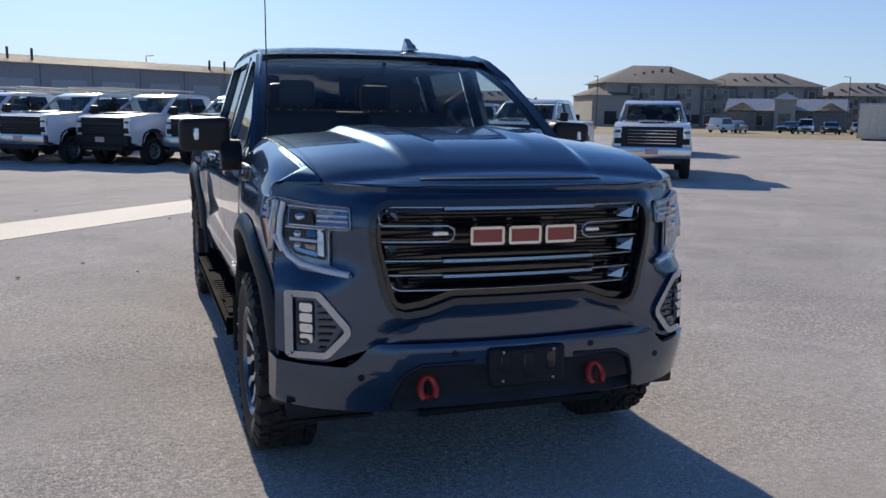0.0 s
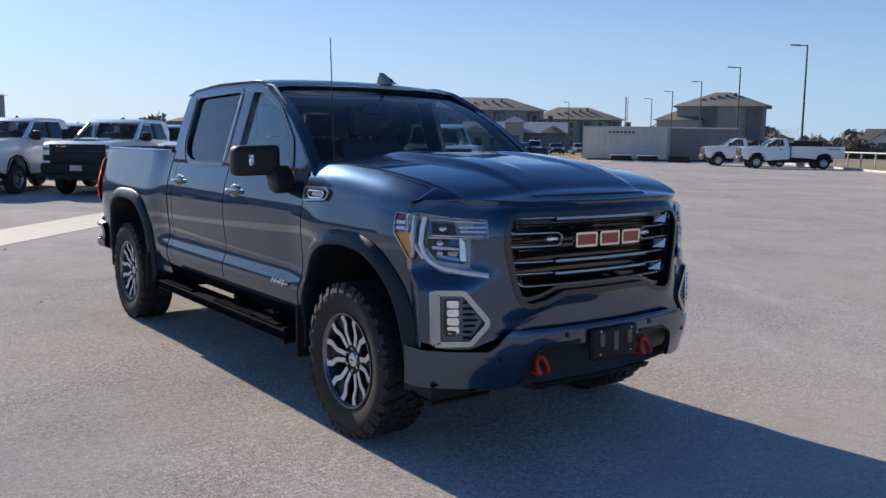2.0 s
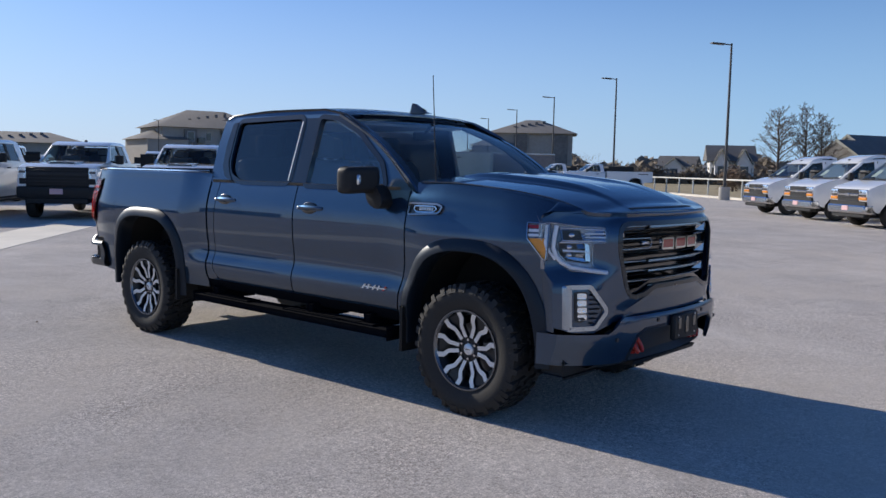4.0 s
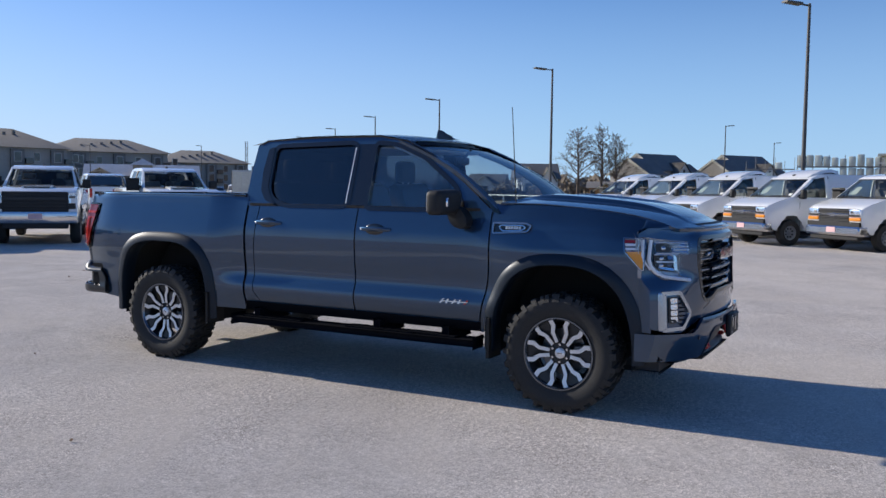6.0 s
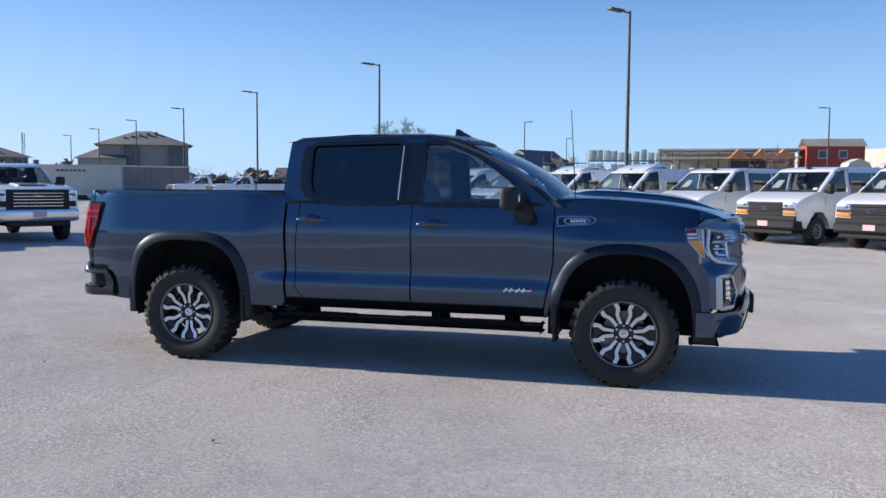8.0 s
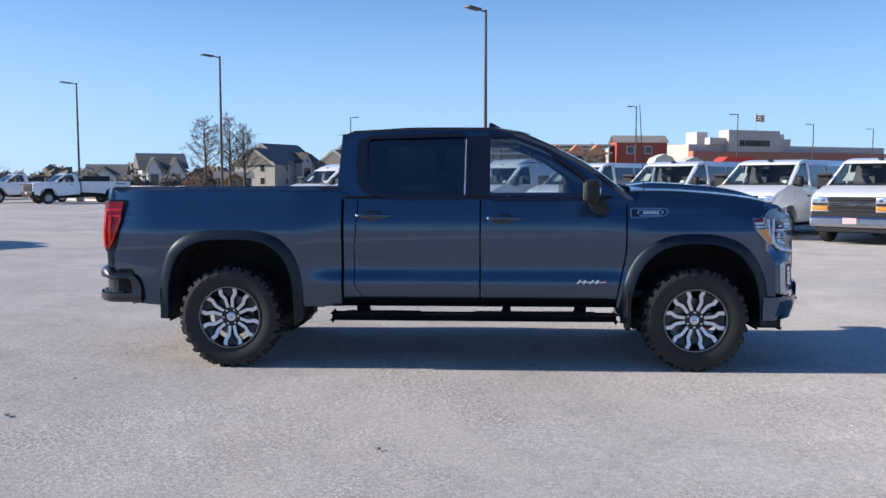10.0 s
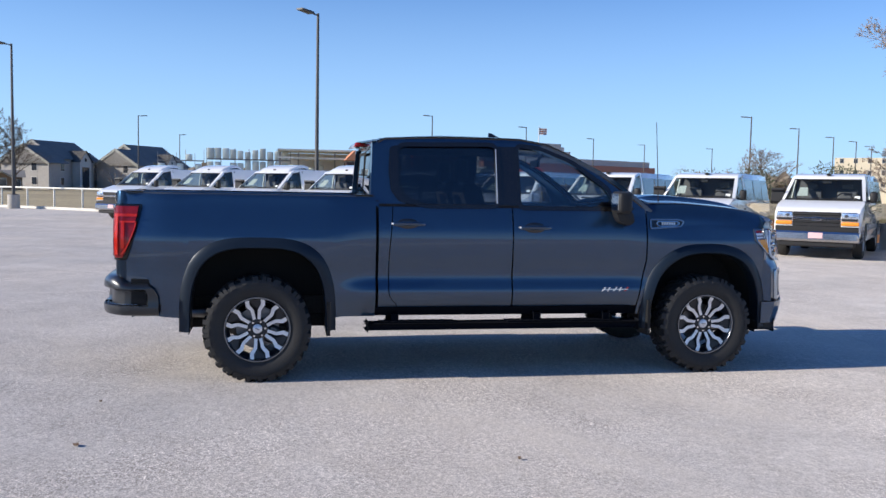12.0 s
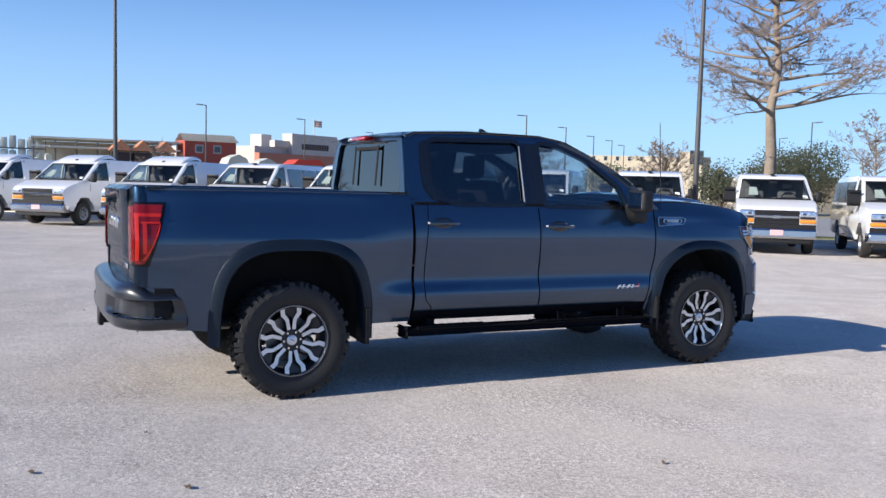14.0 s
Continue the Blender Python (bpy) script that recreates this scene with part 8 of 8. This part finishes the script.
# ---- containers, liners, far cars ----
def container(x0, y0, x1, y1, material, label, h=2.75, end=None):
    dx, dy = x1 - x0, y1 - y0
    ln = math.hypot(dx, dy)
    e = empty("container", pose(x0, y0, 0, 0, 0, math.degrees(math.atan2(dy, dx))), label, "container")
    part("box", boxed(0, ln, 0, 2.5, 0.12, h, bevel=0.03), material, e)
    for k in range(int(ln / 0.6)):
        part("rib", boxed(0.2 + k * 0.6, 0.28 + k * 0.6, -0.03, 0.0, 0.25, h - 0.15), material, e)
    part("roof_rail", boxed(-0.02, ln + 0.02, -0.04, 0.04, h - 0.1, h + 0.03), M_STEEL, e)
    part("skid", boxed(0.3, ln - 0.3, 0.2, 2.3, 0, 0.13), M_BLACK, e)
    part("end_wall", boxed(-0.05, 0.0, 0.02, 2.48, 0.15, h - 0.05), end or material, e, "weathered board end wall" if end else "")
    if end:
        for k in range(7):
            part("sign_bar", boxed(2.4 + k * 0.36, 2.65 + k * 0.36, -0.04, -0.031, h - 0.55, h - 0.40), M_SIGN, e)
    return e


container(54.3, 52.3, 57.9, 45.5, M_BOXWHITE, "long stained white container with a board end", 3.0, M_RUST)
container(58.5, 46.6, 63.6, 42.3, M_BOXGREY, "dark grey container behind the service trucks", 3.0)


def bed_cap(x, y, turn, paint, label):
    e = empty("truck_cap", pose(x, y, 0, 0, 0, turn), label, "truck cap")
    part("shell", prism(bmesh.new(), [(-0.95, 0), (-0.85, 0.5), (0.7, 0.55), (0.95, 0)], 0.8, 0.05), M_BLACK, e)
    part("rim", boxed(-1.0, 1.0, -0.83, 0.83, 0.0, 0.08, bevel=0.02), paint, e)
    part("side_bar", boxed(-0.98, 0.98, -0.86, -0.80, 0.5, 0.58, bevel=0.02), paint, e)


for i, (x_, y_) in enumerate(((53.0, 46.2), (53.7, 43.9), (55.2, 41.9))):
    bed_cap(x_, y_, -50, M_WHITE if i < 2 else M_DARKCAR, "pickup bed cap set down on the asphalt")

sv = build_pickup("white regular-cab service truck with a utility body", M_WHITE, False, True, False, False, True)
place(sv, 48.35, 30.05, VAN_HEAD)
place(copy_thing(sv, Matrix()), 50.7, 34.85, VAN_HEAD)


def build_car(label, paint, suv=False):
    """A small car seen far off: body, cabin, glass, lamps, wheels."""
    e = empty("car", Matrix(), label, "car", "cars parked by the clubhouse")
    h = 1.75 if suv else 1.45
    prof = [(0.5, 0.3), (0.9, 0.4), (0.92, 0.75), (0.6, 0.88), (-0.2, 0.95), (-3.4, 0.98), (-3.55, 0.8), (-3.5, 0.35)] + arch(-2.7, -0.38, 0.3, 0.72, n=10) + arch(0, -0.38, 0.3, 0.72, n=10)
    part("body", prism(bmesh.new(), prof, 0.9, 0.06, 2), paint, e)
    tp = lambda u, z: 1 - 0.25 * max(0, z - 0.95)
    part("cabin", prism(bmesh.new(), [(-0.3, 0.93), (-0.95, h - 0.05), (-1.4, h), (-2.6 - (0.5 if suv else 0), h - 0.03), (-3.2, 0.93)], 0.84, 0.05, 2, tp), paint, e)
    for s in (-1, 1):
        side_glass(e, [(-0.62, 1.0), (-1.05, h - 0.12), (-2.5, h - 0.12), (-2.9, 1.0)], lambda u, z: 0.84 * tp(u, z), s, M_GLOSSBLACK)
        part("headlamp", boxed(0.85, 0.93, s * 0.55, s * 0.85, 0.62, 0.75), M_LAMP, e)
        part("tail_lamp", boxed(-3.58, -3.5, s * 0.6, s * 0.86, 0.72, 0.9), M_RED, e)
        for u in (0, -2.7):
            wheel(e, u, s, s * 0.8, 0.33, 0.2, 0.2)
    part("windshield", plate(bmesh.new(), [(-0.34, -0.74, 1.0), (-0.34, 0.74, 1.0), (-0.93, 0.66, h - 0.08), (-0.93, -0.66, h - 0.08)], 0.01), M_GLOSSBLACK, e)
    part("grille", boxed(0.88, 0.95, -0.5, 0.5, 0.45, 0.65), M_BLACK, e)
    return e


cars = [build_car("white sport utility car, parked far off", M_WHITE, True), build_car("dark sedan, parked far off", M_DARKCAR), build_car("silver sedan, parked far off", M_SILVER)]
CAR_SPOTS = [(58.0, 74.6, 0, 20), (60.2, 76.0, 2, 40), (63.4, 72.2, 1, 200), (65.4, 71.6, 0, 230), (67.6, 70.2, 1, 235), (69.8, 68.6, 2, 230), (71.5, 67.0, 0, 235), (84.0, 70.0, 0, 200), (87.0, 68.0, 2, 200), (89.5, 65.5, 1, 210)]
first = set()
for x_, y_, k, dg in CAR_SPOTS:
    m_ = pose(x_ * 1.1, y_ * 1.1, 0, 0, 0, dg)
    ob_ = cars[k]
    if k in first:
        ob_ = copy_thing(ob_, m_)
    ob_.matrix_world = m_
    first.add(k)

# second row of vehicles behind the pickups
rackp = build_pickup("white work pickup with a ladder rack over the bed", M_WHITE, True, True, True)
for s in (-1, 1):
    for u in (-1.2, -2.4, -3.6, -4.8):
        part("rack_post", tube(bmesh.new(), (u, s * 0.85, 1.45 if u < -3 else 1.95), (u, s * 0.85, 2.35), 0.03, n=6), M_FENCE, rackp)
    for z in (2.2, 2.35):
        part("rack_rail", tube(bmesh.new(), (0.2, s * 0.85, z), (-5.0, s * 0.85, z), 0.035, n=6), M_FENCE, rackp)
for u in (-0.2, -1.2, -2.4, -3.6, -4.8):
    part("rack_bar", tube(bmesh.new(), (u, -0.85, 2.36), (u, 0.85, 2.36), 0.03, n=6), M_FENCE, rackp)
pk_d = build_pickup("dark pickup parked in the second row", M_DARKCAR, True, True, True)
place(rackp, -6.5, 31.5, ROW_HEAD)
place(copy_thing(rackp, Matrix()), -3.5, 29.8, ROW_HEAD)
place(pk_d, -10.0, 35.0, PICK_HEAD)
for x_, y_, k in ((4.5, 29.5, "a"), (7.4, 27.8, "b"), (10.3, 26.0, "a"), (-7.3, 33.3, "b")):
    place(copy_thing(PKS[k], Matrix()), x_, y_, PICK_HEAD)
place(copy_thing(pk_d, Matrix()), 1.6, 31.2, PICK_HEAD)
for i, (x_, y_) in enumerate(((-1.0, 41.5), (3.5, 39.8), (8.0, 37.5), (12.5, 35.5), (17.5, 33.5), (22.0, 31.0))):
    place(copy_thing((PKS["a"], PKS["b"], cars[2], cars[0])[i % 4], Matrix()), x_, y_, PICK_HEAD + 180 * (i % 2))

# further lamps and masts
tall = build_pole("grey lamp post with a flat square head", 9.0, 0.08, 0.0, 0.7, M_POLE, 0.6)
for i, (x_, y_, h, dg) in enumerate(((125.9, 22.6, 11.3, -90), (153.5, 19.9, 10.2, -90), (124.3, -20.6, 12.6, 90), (121.1, -34.6, 11.1, 90), (114.0, -42.8, 9.2, 90), (111.6, -49.7, 8.4, 60), (107.6, -58.2, 7.9, 60), (70.1, -42.7, 9.0, 60), (79.1, -53.5, 8.8, 60), (90.3, -65.4, 8.8, 60), (96.5, -73.0, 8.8, 60), (102.6, -79.8, 8.6, 60), (52.8, -63.7, 8.5, 200), (66.2, -73.8, 8.0, 200), (87.0, 88.5, 7.4, 150), (63.3, 82.9, 6.2, 150), (55.5, 99.7, 7.0, 200), (-1.6, 119.1, 8.8, 20))):
    m_ = pose(x_, y_, 0, 0, 0, dg) @ Matrix.Diagonal((h / 8.0, h / 8.0, h / 9.0, 1))
    ob_ = tall if i == 0 else copy_thing(tall, m_)
    ob_.matrix_world = m_
    tagged(ob_, group="lamps of the neighbouring lots")
mast = empty("radio_mast", pose(207.0, 187.9, 0) @ Matrix.Diagonal((2.2, 2.2, 2.25, 1)), "slim lattice mast beside the containers", "mast")
for dx, dy in ((0, 0), (0.35, 0), (0.17, 0.3)):
    part("mast_leg", tube(bmesh.new(), (dx, dy, 0), (dx, dy, 7.1), 0.04, n=6), M_GREYPOLE, mast)
for k in range(7):
    part("mast_brace", tube(bmesh.new(), (0, 0, 0.5 + k * 0.85), (0.35, 0, 1.3 + k * 0.85), 0.02, n=5), M_GREYPOLE, mast)


# ---- trees ----
def branches(seed, h, r0, first, n_limbs, reach, rise, taper=0.8, twigs=9, droop=0.0, lean=0.0):
    """Trunk and limbs as tapered sticks: rows of (a, b, ra, rb), and twig sticks apart."""
    rg_ = random.Random(seed)
    sticks, fine = [], []
    top = Vector((lean, 0, h))
    prev = Vector((0, 0, -0.1))
    for k in range(8):
        t = (k + 1) / 8
        p = Vector((lean * t + rg_.uniform(-1, 1) * 0.02 * h * t, rg_.uniform(-1, 1) * 0.02 * h * t, h * t))
        sticks.append((prev, p, r0 * (1 - 0.93 * k / 8), r0 * (1 - 0.93 * t)))
        prev = p

    def grow(p, d, ln, r, depth):
        n = 5 if depth == 0 else 3
        for i in range(n):
            q = p + d * (ln / n)
            ra, rb = r * (1 - 0.8 * i / n), r * (1 - 0.8 * (i + 1) / n)
            (sticks if depth < 2 else fine).append((p, q, max(ra, 0.006), max(rb, 0.005)))
            d = (d + Vector((rg_.uniform(-1, 1), rg_.uniform(-1, 1), rg_.uniform(-0.5, 0.6) - droop)) * 0.22).normalized()
            p = q
            if depth < 3:
                for _ in range(1 if depth == 0 else 2):
                    if rg_.random() < 0.9:
                        side = (d + Vector((rg_.uniform(-1, 1), rg_.uniform(-1, 1), rg_.uniform(-0.35, 0.7))) * 0.95).normalized()
                        grow(p, side, ln * rg_.uniform(0.3, 0.5), rb * 0.6, depth + 1)
        for _ in range(twigs if depth >= 2 else 3):
            dd = (d + Vector((rg_.uniform(-1, 1), rg_.uniform(-1, 1), rg_.uniform(-0.6, 0.9)))).normalized()
            fine.append((p, p + dd * ln * rg_.uniform(0.2, 0.5), 0.006, 0.003))

    for k in range(n_limbs):
        t = first + (1 - first) * (k / n_limbs) ** 0.9
        a = k * 2.4 + rg_.uniform(-0.4, 0.4)
        ln = reach * (1 - 0.75 * ((t - first) / (1 - first)) ** 1.2) * rg_.uniform(0.75, 1.1)
        d = Vector((math.cos(a), math.sin(a), rise * rg_.uniform(0.6, 1.4))).normalized()
        p = Vector((lean * t, 0, h * t))
        grow(p, d, ln, r0 * (1 - 0.85 * t) * 0.42 + 0.012, 0)
    return sticks, fine


def sticks_mesh(name, sticks, n, material, parent, label="", kind=""):
    vs, fs = [], []
    for a, b, ra, rb in sticks:
        d = (b - a)
        if d.length < 1e-5:
            continue
        z = d.normalized()
        x = z.orthogonal().normalized()
        y = z.cross(x)
        o = len(vs)
        for p, r in ((a, ra), (b, rb)):
            for k in range(n):
                t = 2 * math.pi * k / n
                vs.append(p + x * (r * math.cos(t)) + y * (r * math.sin(t)))
        for k in range(n):
            fs.append((o + k, o + (k + 1) % n, o + n + (k + 1) % n, o + n + k))
    me = bpy.data.meshes.new(name)
    me.from_pydata(vs, [], fs)
    me.materials.append(material)
    me.shade_smooth()
    ob = new(name, me)
    ob.parent = parent
    if label or kind:
        tagged(ob, label, kind=kind)
    return ob


def leaves_mesh(name, pts, size, material, parent, seed=1, flat=False):
    """Many small leaf clumps, each a folded pair of triangles."""
    rg_ = random.Random(seed)
    vs, fs = [], []
    for p in pts:
        u = Vector((rg_.uniform(-1, 1), rg_.uniform(-1, 1), rg_.uniform(-1, 1))).normalized() * size * rg_.uniform(0.6, 1.3)
        w = u.orthogonal().normalized() * size * rg_.uniform(0.5, 0.9)
        o = len(vs)
        n = u.cross(w).normalized() * size * 0.25
        vs += [p - u, p + w + n, p + u, p - w + n]
        fs += [(o, o + 1, o + 2), (o, o + 2, o + 3)]
    me = bpy.data.meshes.new(name)
    me.from_pydata(vs, [], fs)
    me.materials.append(material)
    ob = new(name, me)
    ob.parent = parent
    tagged(ob, kind="stuff")
    return ob


def bare_tree(x, y, seed, h, r0, first, n_limbs, reach, rise, label, bark, twig, leaves=0, twigs=9, droop=0.0, lean=0.0):
    e = empty("tree", pose(x, y, 0, 0, 0, seed * 37), label, "tree")
    st, fine = branches(seed, h, r0, first, n_limbs, reach, rise, twigs=twigs, droop=droop, lean=lean)
    sticks_mesh("trunk", st, 7, bark, e)
    sticks_mesh("twig_spray", fine, 3, twig, e, kind="stuff")
    if leaves:
        rg_ = random.Random(seed)
        pts = [rg_.choice(fine)[1] + Vector((rg_.uniform(-1, 1), rg_.uniform(-1, 1), rg_.uniform(-1, 1))) * 0.12 for _ in range(leaves)]
        leaves_mesh("foliage", pts, 0.05 if h > 8 else 0.09, M_DRYLEAF, e, seed)
    return e


bare_tree(15.95, -20.2, 3, 12.0, 0.25, 0.36, 46, 3.5, 0.16, "tall bare tree with wide level limbs and few leaves", M_BARK, M_TWIG, 500, 9, -0.02)
bare_tree(28.0, -41.0, 8, 5.9, 0.14, 0.25, 18, 3.0, 0.5, "bare tree behind the vans", M_BARK, M_TWIG, 200, 6)
bare_tree(134.2, 48.4, 5, 11.6, 0.30, 0.22, 34, 4.2, 0.7, "small bare tree with a few brown leaves", M_DARKTWIG, M_DARKTWIG, 900, 7)
bare_tree(135.6, 44.7, 6, 12.0, 0.28, 0.22, 34, 4.0, 0.9, "small bare tree on the grass", M_DARKTWIG, M_DARKTWIG, 500, 7)
bare_tree(137.0, 42.6, 7, 10.5, 0.25, 0.22, 34, 3.6, 0.9, "small bare tree beside another", M_DARKTWIG, M_DARKTWIG, 250, 6)
bare_tree(43.85, -38.6, 9, 4.7, 0.18, 0.2, 24, 2.8, 0.6, "low spreading bare tree in the car park", M_DARKTWIG, M_TWIG, 300, 8)


def bush(x, y, seed, w, h, z0, label, material=M_LEAF, n=2600, name="bush"):
    """A rounded evergreen: stems and an uneven mass of leaf clumps with gaps."""
    e = empty(name, pose(x, y, 0), label, name)
    rg_ = random.Random(seed)
    lobes = [(Vector((rg_.uniform(-0.7, 0.7) * w, rg_.uniform(-0.5, 0.5) * w, z0 + (h - z0) * rg_.uniform(0.3, 0.75))), rg_.uniform(0.28, 0.5) * (h - z0) + 0.2) for _ in range(11)]
    pts = []
    while len(pts) < n:
        c, r = rg_.choice(lobes)
        d = Vector((rg_.gauss(0, 1), rg_.gauss(0, 1), rg_.gauss(0, 0.8))).normalized()
        pts.append(c + d * r * rg_.uniform(0.6, 1.05) * Vector((1.3, 1.3, 1.0)).length / 1.9)
    leaves_mesh("crown", [p for p in pts if p.z > 0.05], 0.08, material, e, seed)
    st = [(Vector((0, 0, -0.1)), Vector((0, 0, z0 + 0.3)), 0.12, 0.1)] + [(Vector((0, 0, max(0.2, z0 * 0.6))), c, 0.06, 0.02) for c, r in lobes]
    sticks_mesh("trunk", st, 6, M_DARKTWIG, e)
    return e


bush(43.4, -51.9, 3, 3.2, 5.0, 0.9, "broad dull evergreen oak behind the vans", M_LEAF, 13000)
bush(43.1, -48.0, 4, 1.6, 3.4, 0.6, "evergreen oak beside a broader one", M_LEAF, 6000)
bush(47.5, -47.9, 2, 1.9, 3.8, 0.5, "rounded dark evergreen bush", M_LEAF, 4000)
bare_tree(114.1, -12.4, 14, 5.9, 0.16, 0.15, 22, 3.6, 0.5, "low bare shrub tree before the sheds", M_DARKTWIG, M_TWIG, 0, 7)
bare_tree(65.6, -41.3, 15, 5.3, 0.18, 0.18, 24, 3.2, 0.5, "rounded bare tree in the far car park", M_DARKTWIG, M_TWIG, 0, 8)
bush(58.0, -44.0, 6, 2.8, 3.8, 0.8, "evergreen tree in the far car park")
bush(62.0, -38.0, 7, 3.0, 3.6, 0.6, "evergreen tree in the far car park")
bush(68.0, -36.0, 8, 3.2, 3.4, 0.6, "evergreen tree in the far car park")
bush(67.2, 26.3, 9, 0.9, 1.9, 0.1, "rusty brown shrub beside the bare trees", M_DRYLEAF, 1500)

# far woods and brush along the horizon
def far_woods():
    rg_ = random.Random(12)
    pts = []
    for _ in range(46000):
        a = rg_.uniform(-95, 75)
        d = rg_.uniform(230, 330)
        b = 4.4 + 1.0 * math.sin(a * 0.37) + 0.9 * math.sin(a * 1.13 + 1) + 0.9 * math.sin(a * 2.7) + 0.5 * math.sin(a * 7.3)
        z = rg_.uniform(0, 1) ** 0.9 * max(b, 1.5)
        pts.append(Vector((d * math.cos(radians(a)), d * math.sin(radians(a)), min(z, b * 1.1 + 0.3))))
    return pts


ob = leaves_mesh("far_woods", far_woods(), 1.5, M_BRUSH, None, 5)
tagged(ob, "grey-brown winter woods along the horizon", "woods", kind="stuff")
for i, (x_, y_) in enumerate(((12, 118), (70, 160), (95, 165), (150, 95), (158, 60), (150, 30), (120, -60), (100, -85))):
    bush(x_, y_, 20 + i, 5, 5.0, 0.5, "winter brush far beyond the lot", M_BRUSH, 900)


rg_ = random.Random(31)
hedge = []
for _ in range(9000):
    k_ = rg_.uniform(0, 1)
    hedge.append(Vector((100 + 5 * k_ + rg_.uniform(-0.7, 0.7), 64 - 25 * k_, abs(rg_.gauss(0, 0.5)) * (1.5 + 0.5 * math.sin(k_ * 31)))))
tagged(leaves_mesh("brush_row", hedge, 0.28, M_BRUSH, None, 9), "low row of dry brush before the houses", "brush", kind="stuff")

# ---- blown leaves on the asphalt ----
lit = bmesh.new()
rl = random.Random(12)
for k in range(38):
    x_, y_ = rl.uniform(-8.5, 4.0), rl.uniform(-9.0, 9.0)
    if -1.2 < x_ < 1.2 and -3.2 < y_ < 3.2:
        continue
    r_, a_ = rl.uniform(0.008, 0.024), rl.uniform(0, 6.28)
    pts = []
    for q in range(7):
        b_ = a_ + q * 0.9
        pts.append(lit.verts.new((x_ + r_ * math.cos(b_) * (1.7 if q % 3 == 0 else 0.8), y_ + r_ * math.sin(b_), 0.008 + 0.012 * (q % 2))))
    lit.faces.new(pts)
bmesh.ops.solidify(lit, geom=lit.faces[:], thickness=0.002)
tagged(part("leaf_litter", lit, M_DRYLEAF), "scattered dry leaves and bits on the asphalt", "leaf litter", kind="stuff")
